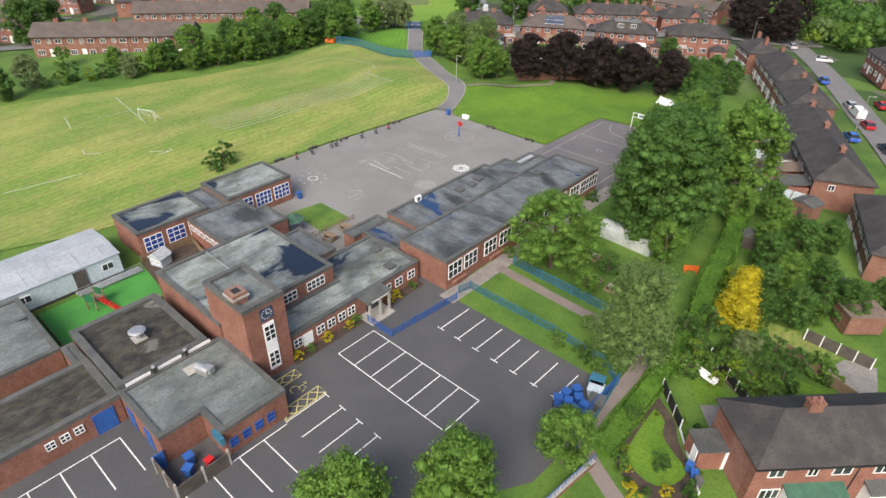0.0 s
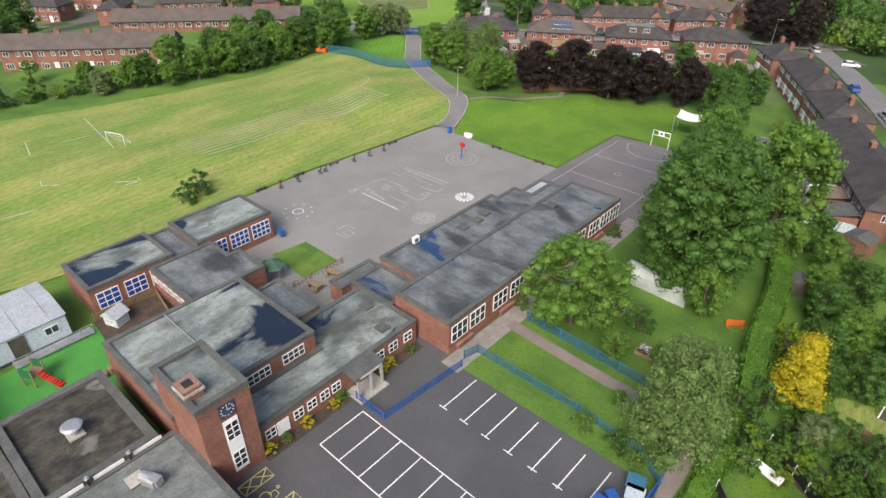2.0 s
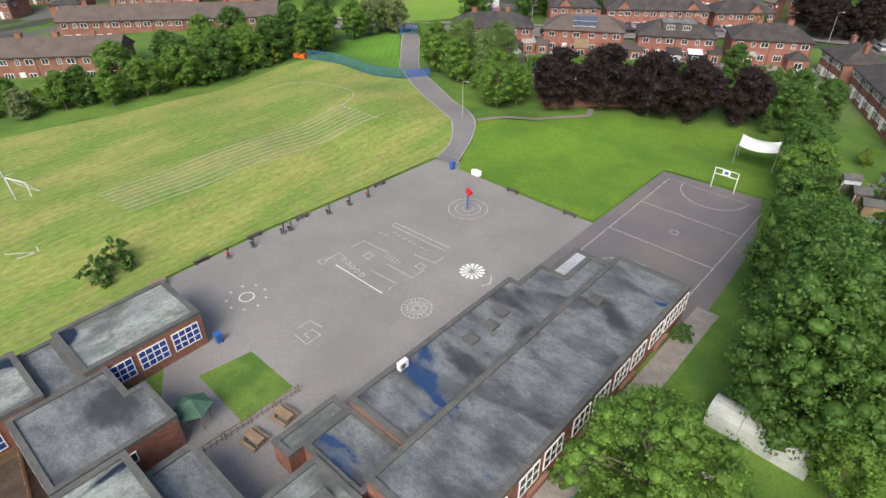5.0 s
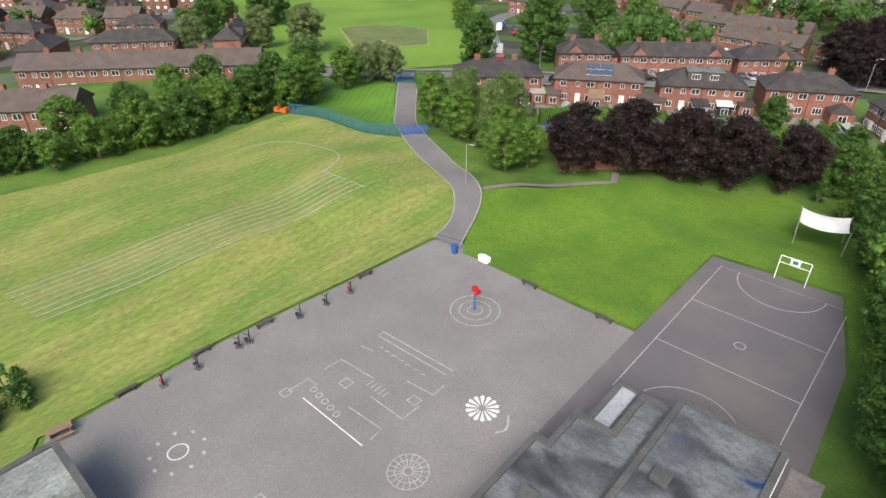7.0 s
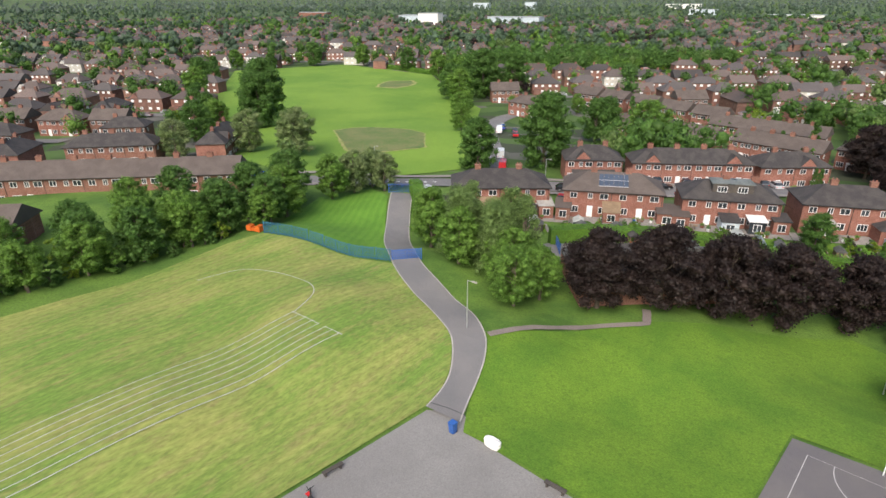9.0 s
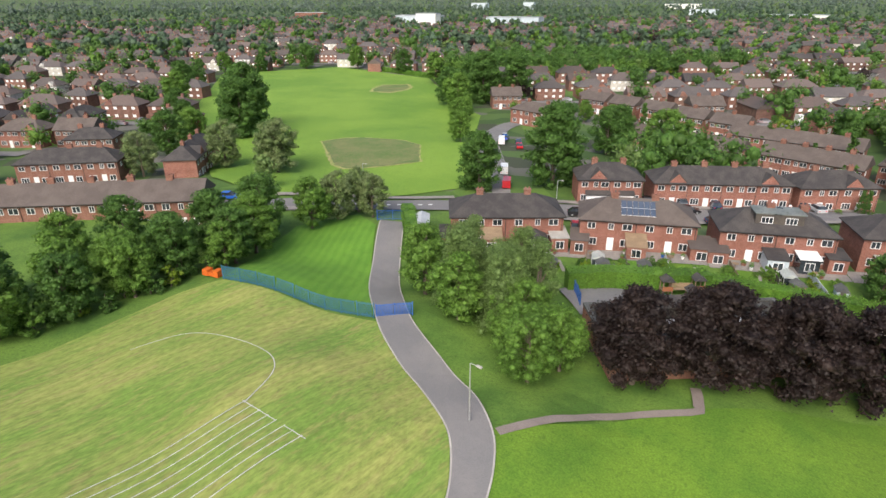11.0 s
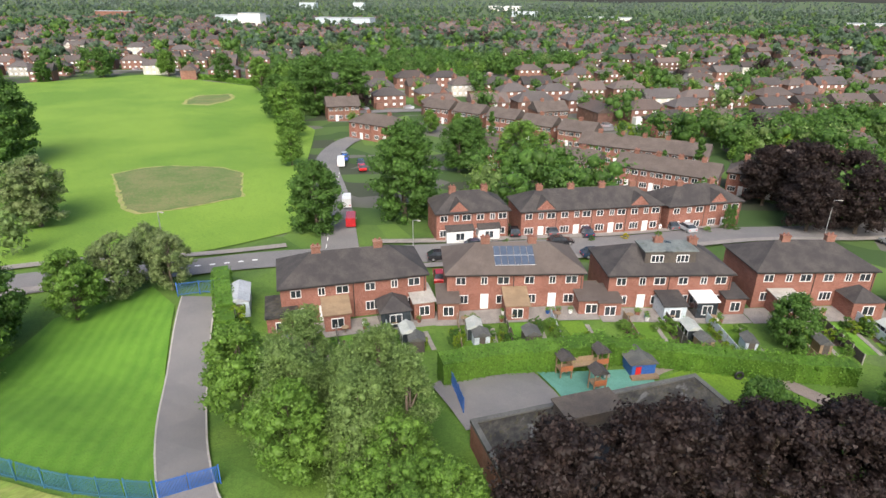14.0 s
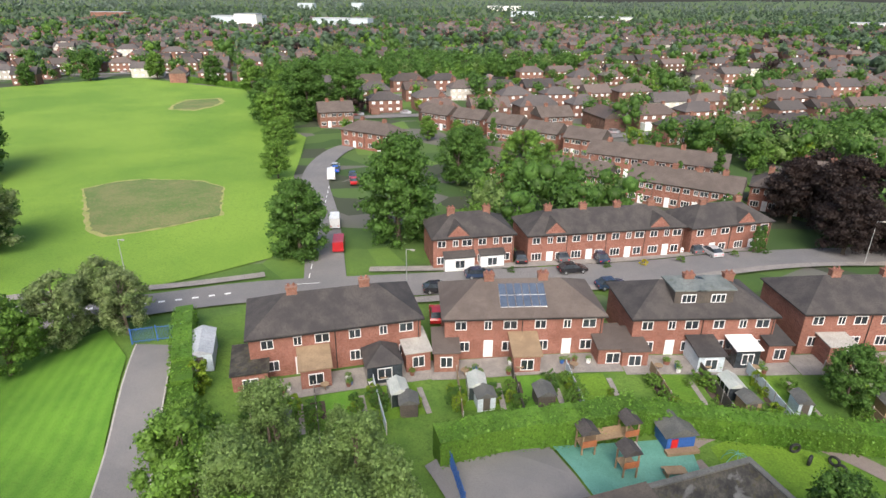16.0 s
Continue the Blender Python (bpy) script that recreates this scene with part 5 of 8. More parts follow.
def fence(name, label, pts, h, material, gap=0.11, bar=0.025, panel=2.4, solid=False, post=None, rails=(0.15, 0.92)):
    """Posts and panels along a line on the ground; each panel is one welded grid or one board."""
    th = thing(name, label, "fence")
    meshes = {}
    pm = mesh_of("post", boxes((-0.05, -0.05, -0.3, 0.05, 0.05, h + 0.08)), post or material)
    for a, b in zip(pts, pts[1:]):
        a, b = Vector(a), Vector(b)
        n = max(1, round((b - a).length / panel))
        L = (b - a).length / n
        ang = math.degrees(math.atan2(b.y - a.y, b.x - a.x))
        key = round(L, 3)
        if key not in meshes:
            bm = bmesh.new()
            if solid:
                box(bm, 0.05, -0.03, 0.05, L - 0.05, 0.03, h)
            else:
                xs, k = [0.04], gap
                while k < L - 0.06 - bar:
                    xs += [k - bar / 2, k + bar / 2]
                    k += gap
                xs.append(L - 0.04)
                zs = [0.06]
                for r in rails:
                    zs += [h * r - 0.03, h * r + 0.03]
                zs.append(h)
                v = [[bm.verts.new((x_, 0.015, z_)) for z_ in zs] for x_ in xs]
                fs = [bm.faces.new((v[i][j], v[i][j + 1], v[i + 1][j + 1], v[i + 1][j])) for i in range(len(xs) - 1) for j in range(len(zs) - 1) if i % 2 or j % 2]
                for q in bmesh.ops.extrude_face_region(bm, geom=fs)["geom"]:
                    if isinstance(q, bmesh.types.BMVert):
                        q.co.y = -0.015
                bmesh.ops.recalc_face_normals(bm, faces=bm.faces[:])
            meshes[key] = mesh_of("panel", bm, material)
        for k in range(n):
            p, q = a.lerp(b, k / n), a.lerp(b, (k + 1) / n)
            z0, z1 = float(gz(p.x, p.y)), float(gz(q.x, q.y))
            tilt = -math.degrees(math.atan2(z1 - z0, L))
            share("panel", meshes[key], th, pose(p.x, p.y, z0, 0, tilt, ang))
            share("post", pm, th, pose(p.x, p.y, z0, 0, 0, ang))
        share("post", pm, th, pose(b.x, b.y, float(gz(b.x, b.y)), 0, 0, ang))
    return th


fence("mesh_fence", "teal-blue steel mesh fence round the sports field", [(-84.9, 70.0), (-75.4, 73.7), (-65.0, 77.2)], 1.9, TEAL, 0.10, 0.035)
fence("driveway_gate", "closed blue steel double gate across the driveway", [(-64.8, 77.4), (-62.2, 80.6)], 1.7, BLUE, 0.09, 0.05, panel=2.1)
fence("far_gate", "closed blue railing gate at the road", [(-92.2, 102.4), (-88, 105.6)], 1.9, BLUE, 0.16, 0.03, panel=2.6)
fence("car_park_fence", "blue-green mesh fence between car park and lawn", [(2.4, 15.9), (2.8, 17.5), (14, 17.5), (20.3, 17.0), (22.9, 15.2), (23.6, 9.4)], 1.1, TEAL, 0.10, 0.025)
fence("garden_fence", "blue steel mesh fence before the school garden", [(3.6, 24.9), (12, 24.6), (19.5, 24.2)], 1.3, TEAL, 0.09, 0.03)
fence("barrier", "low blue pedestrian barrier in the car park", [(-1.5, 5.4), (2.1, 5.4), (2.9, 14.9)], 0.95, BLUE, 0.12, 0.03, panel=1.6)
fence("blue_railing", "blue steel railing beside the bin store", [(22.9, 15.4), (22.7, 8.3), (24.0, 6.0)], 1.5, BLUE, 0.12, 0.03)
fence("nursery_fence", "blue steel fence beside the nursery playground", [(-54.6, 103.4), (-50.4, 98.0)], 1.9, BLUE, 0.10, 0.045)
fence("yard_fence", "low timber picket fence round the nursery turf", [(-28.4, -18.4), (-20, -18.4), (-19.8, -9.6)], 0.9, WOOD, 0.14, 0.09)
fence("yard_fence", "low timber picket fence beside the infant yard", [(-30.2, -6.0), (-30.0, 0.6), (-24, -0.4)], 1.0, WOOD, 0.14, 0.09)
fence("courtyard_rail", "pale timber post and rail fence by the picnic tables", [(-19.6, 9.6), (-19.2, 18.6)], 0.9, WOOD, 0.5, 0.06, rails=(0.45, 0.92))

# ---- vehicles ----


def car(x, y, turn, paint, label, long=4.2, tall=1.45, van=False, dz=0.2):
    z = float(gz(x, y)) + dz
    th = thing("van" if van else "car", label, "van" if van else "car", pose(x, y, z, 0, 0, turn), "parked vehicles")
    L, W = long / 2, 0.88
    prof = [(-L, 0.35), (L, 0.35), (L, 0.72), (L * 0.55, 0.92), (-L * 0.92, 0.98), (-L, 0.8)]
    cab = [(L * 0.5, 0.9), (L * 0.12, tall), (-L * 0.62, tall), (-L * 0.9, 0.96)]
    if van:
        prof = [(-L, 0.35), (L, 0.35), (L, 0.85), (L * 0.75, 1.05), (L * 0.45, tall), (-L, tall)]
        cab = [(L * 0.76, 1.04), (L * 0.47, tall - 0.08), (L * 0.2, tall - 0.08), (L * 0.2, 1.04)]
    def slab(p, w, wt):
        bm = bmesh.new()
        a = [bm.verts.new((q[0], -(w if q[1] < 1.0 else wt), q[1])) for q in p]
        b = [bm.verts.new((q[0], w if q[1] < 1.0 else wt, q[1])) for q in p]
        bm.faces.new(a)
        bm.faces.new(b[::-1])
        for k in range(len(p)):
            j = (k + 1) % len(p)
            bm.faces.new((a[j], a[k], b[k], b[j]))
        bmesh.ops.recalc_face_normals(bm, faces=bm.faces[:])
        return bm
    part("body", slab(prof, W, W * 0.95), paint, th)
    part("glasshouse", slab(cab, W * (1.01 if van else 0.93), W * (0.96 if van else 0.74)), GLASS, th)
    if not van:
        part("car_roof", boxes((-L * 0.6, -W * 0.72, tall, L * 0.1, W * 0.72, tall + 0.03)), paint, th)
    for sx in (-0.62, 0.64):
        for sy in (-1, 1):
            w = part("wheel", tubes(((sx * L, sy * (W - 0.16), 0.31), (sx * L, sy * (W + 0.01), 0.31), 0.31, 0.31, 14)), BLACK, th)
            part("rim", tubes(((sx * L, sy * (W + 0.01), 0.31), (sx * L, sy * (W + 0.025), 0.31), 0.19, 0.19, 10)), GALV, w)
    for sy in (-0.62, 0.62):
        part("headlight", boxes((L - 0.06, sy - 0.16, 0.58, L + 0.012, sy + 0.16, 0.72)), UPVC, th)
        part("tail_light", boxes((-L - 0.012, sy - 0.14, 0.62, -L + 0.05, sy + 0.14, 0.78)), RED, th)
    return th


CARS = {n: mat(n + "_car_paint", c, tuple(min(1, 1.15 * v + 0.005) for v in c), 0.8, 0.22, 0, 3, c, spec=0.6) for n, c in
        (("black", (0.015, 0.015, 0.018)), ("grey", (0.09, 0.095, 0.10)), ("navy", (0.02, 0.035, 0.07)), ("red", (0.35, 0.015, 0.02)), ("white", (0.7, 0.7, 0.7)), ("blue", (0.02, 0.10, 0.42)), ("silver", (0.4, 0.41, 0.42)))}
for x, y, a, n in ((-68.6, 132.2, 35, "black"), (-65.4, 138.9, 35, "navy"), (-62.3, 147.2, 120, "black"), (-57, 151.0, 125, "grey"), (-51.5, 153.6, 125, "navy"), (-54, 147.0, 38, "black"), (-47.8, 144.2, 38, "navy"),
                   (-65.3, 125.2, 120, "red"), (-42.2, 163.9, 130, "white"), (-39.2, 164.6, 130, "grey"), (-36.3, 164.0, 130, "silver"), (-113, 176, 128, "navy"), (-119.5, 178.5, 120, "blue"), (-121.5, 181, 120, "silver"), (-109.5, 171.5, 128, "red"), (-120.6, 91.4, 40, "blue"),
                   (19.6, 128.4, 118, "silver"), (25.2, 116.2, 118, "red"), (24.4, 105.6, 118, "blue"), (5.4, 166.1, 20, "white"), (10.6, 143.5, 118, "blue"), (24.6, 134.4, 118, "red"), (-4, 176, 122, "silver"), (30.5, 104.2, 118, "navy")):
    car(x, y, a, CARS[n], n + " hatchback car parked at the kerb", 4.2 if n != "grey" else 4.4)
car(-96.8, 147.2, 125, CARS["white"], "white panel van parked in the side street", 5.0, 2.1, True)
car(-116.4, 168.6 + 4, 125, CARS["white"], "white panel van parked in the side street", 5.0, 2.1, True)
car(-90.2, 139.2, 123, CARS["red"], "dark red flatbed van parked in the side street", 5.4, 1.9, True)
car(22.0, 123.4, 118, CARS["white"], "white panel van parked at the kerb", 5.0, 2.0, True)

# ---- house additions ----
annexe(hA, -8.9, -1.0, 3.4, 5.6, 2.4, HBRICK, FELT3, 0.1, "flat-roofed brick garage")
annexe(hA, -2.6, -4.25, 3.0, 3.0, 2.3, HBRICK, WOOD, 0.9, "lean-to brick store with brown sheet roof")
annexe(hA, 4.2, -4.25, 3.6, 3.8, 2.2, GLASS, TILE, 0.8, "conservatory with hipped slate roof", hipped=True)
annexe(hA, 8.0, -2.2, 2.6, 4.6, 2.3, HBRICK, CONC, 0.3, "flat-roofed brick outhouse")
annexe(hB, -8.6, -2.2, 2.6, 4.6, 2.3, HBRICK2, TILE2, 0.4, "brick outhouse with felt roof")
annexe(hB, -0.2, -4.25, 2.8, 3.4, 2.2, HBRICK, WOOD, 0.9, "lean-to with brown sheet roof")
annexe(hB, 9.2, -2.4, 3.2, 4.4, 2.3, HBRICK, TILE2, 0.5, "brick outhouse with tiled roof")
annexe(hC, -8.2, -2.2, 2.8, 4.4, 2.3, HBRICK, TILE2, 0.5, "brick outhouse with tiled roof")
annexe(hC, -0.4, -4.25, 2.8, 3.4, 2.2, CABIN, TILE, 0.5, "pale lean-to conservatory")
annexe(hC, 4.0, -4.25, 2.6, 2.6, 2.3, GLASS, UPVC, 0.3, "glazed porch under a white canopy")
annexe(hC, 8.0, -2.2, 2.6, 3.8, 2.3, HBRICK, TILE, 0.4, "brick outhouse with tiled roof")
annexe(hD, -4.5, -4.25, 3.0, 2.6, 2.3, HBRICK, CONC, 0.2, "flat-roofed brick extension")
annexe(hD, 5.0, -4.25, 4.0, 3.6, 2.3, HBRICK, TILE, 0.8, "brick extension with hipped tiled roof", hipped=True)
annexe(r1, -2.4, -4.0, 4.4, 1.2, 2.2, UPVC, TILE, 0.6, "white front porch with slate canopy")
annexe(r1, 2.6, -4.0, 3.6, 1.0, 2.2, UPVC, TILE, 0.6, "white front porch with slate canopy")


def solar(th, x0, x1, n, eave, D, rise, lo=0.25, hi=0.85):
    """Panels lying on the near roof slope."""
    run, up = D / 2 + 0.35, rise
    for r in range(2):
        for k in range(n):
            a, b = x0 + (x1 - x0) * k / n + 0.05, x0 + (x1 - x0) * (k + 1) / n - 0.05
            s0, s1 = lo + (hi - lo) * r / 2 + 0.006, lo + (hi - lo) * (r + 1) / 2 - 0.006
            bm = bmesh.new()
            pts = [(x, -run + run * s, eave + 0.15 + up * s + 0.1) for s in (s0, s1) for x in (a, b)]
            lo_ = [bm.verts.new((p[0], p[1], p[2] - 0.06)) for p in pts]
            hi_ = [bm.verts.new(p) for p in pts]
            for q in ((lo_[0], lo_[1], hi_[1], hi_[0]), (lo_[1], lo_[3], hi_[3], hi_[1]), (lo_[3], lo_[2], hi_[2], hi_[3]), (lo_[2], lo_[0], hi_[0], hi_[2])):
                bm.faces.new(q)
            bm.faces.new((hi_[0], hi_[1], hi_[3], hi_[2])).material_index = 1
            part("solar_panel", bm, [UPVC, SOLAR], th, "dark blue framed solar panel")


solar(hB, -2.6, 2.6, 6, 4.9, 8.5, 2.5)
dorm = part("dormer", boxes((-3.2, -2.9, 5.3, 3.4, 0.6, 7.5)), DARKWOOD, hC, "flat-roofed dark dormer")
part("dormer_roof", boxes((-3.4, -3.1, 7.5, 3.6, 0.7, 7.65)), FELT4, dorm)
for x in (-1.6, 1.7):
    window(dorm, pose(x, -2.91, 6.55), 1.6, 1.0, 3, 1)

# ---- nursery school beyond the copper beeches ----
d45 = Vector((0.715, 0.70))
n45 = Vector((0.70, -0.715))
o_ = Vector((-48.2, 94.6))


def nur(u, v):
    q = o_ + d45 * u + n45 * v
    return (q.x, q.y)


nz = 0.2
nb = flat_block("nursery_school", "low nursery building with mossy black felt roof", (nur(0, 11), nur(22.5, 11), nur(22.5, 0), nur(7.5, 0), nur(7.5, -0.02), nur(0, -0.02))[:3] + (nur(0, 0),), 2.9, HBRICK2, FELT3)
rot = math.degrees(math.atan2(d45.y, d45.x))
tb = part("roof_light_box", boxes((7.2, -3.4, 2.6, 12.4, -0.8, 3.8), (7.0, -3.6, 3.8, 12.6, -0.6, 3.95)), DARKWOOD, nb, "raised flat-roofed lantern")
tb.matrix_basis = pose(o_.x, o_.y, 0, 0, 0, rot)
for u in (5.6, 7.9, 10.5, 13.4, 15.6):
    s_ = part("skylight", boxes((u, -5.4, 2.68, u + 1.0, -4.4, 2.98)), UPVC, nb, "white domed skylight")
    s_.matrix_basis = pose(o_.x, o_.y, 0, 0, 0, rot)
sheet("nursery_tarmac", [(-54, 101), (-53, 103.2), (-45.8, 108.2), (-40.5, 103), (-47.6, 95.6)], ROADM, 0.1, 2.5, "worn grey tarmac play yard", cat="tarmac")
sheet("rubber_floor", [(-45.5, 108.3), (-35, 115.6), (-33, 110.6), (-40.4, 103.2)], WETPOUR, 0.13, 2.5, "green rubber play surface", cat="play surface")
ribbon("garden_path", [(-36, 112.6), (-33.6, 117), (-30, 119.6), (-24, 120.8), (-18, 119)], 1.9, PATHM, 0.12, "curving pinkish garden path", "path")
ribbon("garden_path", [(-34, 113), (-31.5, 110.8), (-27, 109)], 1.2, PATHM, 0.12, "curving pinkish garden path", "path")
sheet("nursery_lawn", [(-33, 115.3), (-31.4, 117.6), (-28, 119.2), (-22, 119.4), (-18, 117.4), (-20, 112), (-27, 110.5), (-31, 112.2)], GREENLAWN, 0.14, 2.5, "round bright green nursery lawn", cat="lawn")


def put(th, x, y, turn=0, dz=0.12):
    th.matrix_basis = pose(x, y, float(gz(x, y)) + dz, 0, 0, turn)
    return th


tower_ = put(thing("play_tower", "timber play tower with roofs, bridge and slide", "play equipment"), -40.4, 109.4, 40)
for cx, cy in ((-2.0, 1.2), (2.2, 1.6), (0.2, -1.8)):
    for sx in (-0.6, 0.6):
        for sy in (-0.6, 0.6):
            part("post", boxes((cx + sx - 0.06, cy + sy - 0.06, 0, cx + sx + 0.06, cy + sy + 0.06, 2.6)), WOOD, tower_)
    part("deck", boxes((cx - 0.65, cy - 0.65, 1.1, cx + 0.65, cy + 0.65, 1.2)), WOOD, tower_)
    part("side_board", boxes((cx - 0.66, cy - 0.7, 1.2, cx + 0.66, cy - 0.64, 1.8)), mat("orange_timber" + str(len(MATS)), (0.33, 0.12, 0.05), (0.27, 0.10, 0.05), 1, 0.7), tower_)
    part("tower_roof", gable_prism(bmesh.new(), cx - 0.85, cx + 0.85, cy - 0.85, cy + 0.85, 2.55, 3.1), TILE, tower_)
part("bridge", boxes((-1.4, 1.1, 1.1, 1.6, 1.9, 1.22), (-1.4, 1.85, 1.2, 1.6, 1.9, 1.8)), WOOD, tower_)
part("slide", boxes((2.0, 0.0, 0.1, 2.7, 1.0, 0.5)), GALV, tower_)
ph = put(thing("playhouse", "blue wooden playhouse with striped grey roof", "playhouse"), -36.1, 114.6, 35)
part("wall", boxes((-1.3, -1.2, 0, 1.3, 1.2, 1.5)), BLUE, ph)
part("roof", gable_prism(bmesh.new(), -1.6, 1.6, -1.4, 1.4, 1.5, 2.4), COPING, ph)
part("door", boxes((-0.9, -1.26, 0, -0.3, -1.2, 1.2)), RED, ph)
part("porch", boxes((-1.5, -1.9, 0, 1.5, -1.25, 0.3)), WOOD, ph)
for x, y in ((-26.3, 118.5), (-25.2, 117.5), (-23.3, 118.4), (-22.9, 117.6)):
    ty = put(thing("tyre", "old black rubber tyre standing on grass", "tyre"), x, y, x * 40)
    bm = bmesh.new()
    rings = []
    for k in range(16):
        a = k * math.tau / 16
        c = Vector((0.4 * math.cos(a), 0, 0.5 + 0.4 * math.sin(a)))
        rings.append([bm.verts.new(c + Vector((0.13 * math.cos(b) * math.cos(a), 0.13 * math.sin(b), 0.13 * math.cos(b) * math.sin(a)))) for b in [j * math.tau / 8 for j in range(8)]])
    for k in range(16):
        for j in range(8):
            bm.faces.new((rings[k][j], rings[(k + 1) % 16][j], rings[(k + 1) % 16][(j + 1) % 8], rings[k][(j + 1) % 8]))
    part("tread", bm, BLACK, ty)
dome = put(thing("climbing_dome", "pale green tubular climbing dome", "climbing frame"), -30.9, 114.3)
for k in range(8):
    a = k * math.tau / 8
    p = [Vector((1.2 * math.cos(a) * math.cos(t), 1.2 * math.sin(a) * math.cos(t), 1.2 * math.sin(t))) for t in (0, 0.52, 1.05, 1.57)]
    part("rib", tubes(*[(u, v, 0.03, 0.03, 5) for u, v in zip(p, p[1:])]), WETPOUR, dome)
bn = put(thing("picnic_bench", "weathered timber picnic bench", "bench"), -35.4, 110.0, 30)


def picnic(th):
    part("tabletop", boxes((-0.9, -0.38, 0.7, 0.9, 0.38, 0.76)), WOOD, th)
    for s in (-0.7, 0.7):
        part("seat", boxes((-0.9, s - 0.13, 0.42, 0.9, s + 0.13, 0.47)), WOOD, th)
        part("leg", boxes((s - 0.05, -0.7, 0.0, s + 0.05, 0.7, 0.08), (s - 0.05, -0.3, 0.05, s + 0.05, 0.3, 0.7)), WOOD, th)


picnic(bn)
for x, y in ((-17.6, 13.2), (-17.8, 16.1)):
    copy_thing(bn, pose(x, y, 0.03, 0, 0, 8))

# ---- back gardens of the houses ----

def strip_lawn(a, u, v, s0, s1, t0, t1, material, label, cat="lawn"):
    q = [a + u * s + v * t for s, t in ((s0, t0), (s1, t0), (s1, t1), (s0, t1))]
    sheet("garden_lawn" if cat == "lawn" else "patio", [(p.x, p.y) for p in q], material, 0.1, 2.5, label, cat=cat)


def shed(x, y, turn, w, d, h, material, label, roof=None):
    th = thing("shed", label, "shed", pose(x, y, float(gz(x, y)), 0, 0, turn))
    part("wall", boxes((-w / 2, -d / 2, -0.1, w / 2, d / 2, h)), material, th)
    part("roof", gable_prism(bmesh.new(), -w / 2 - 0.15, w / 2 + 0.15, -d / 2 - 0.15, d / 2 + 0.15, h, h + 0.55), roof or COPING, th)
    part("door", boxes((-0.35, -d / 2 - 0.03, 0.0, 0.35, -d / 2, 1.7)), DARKWOOD, th)
    return th


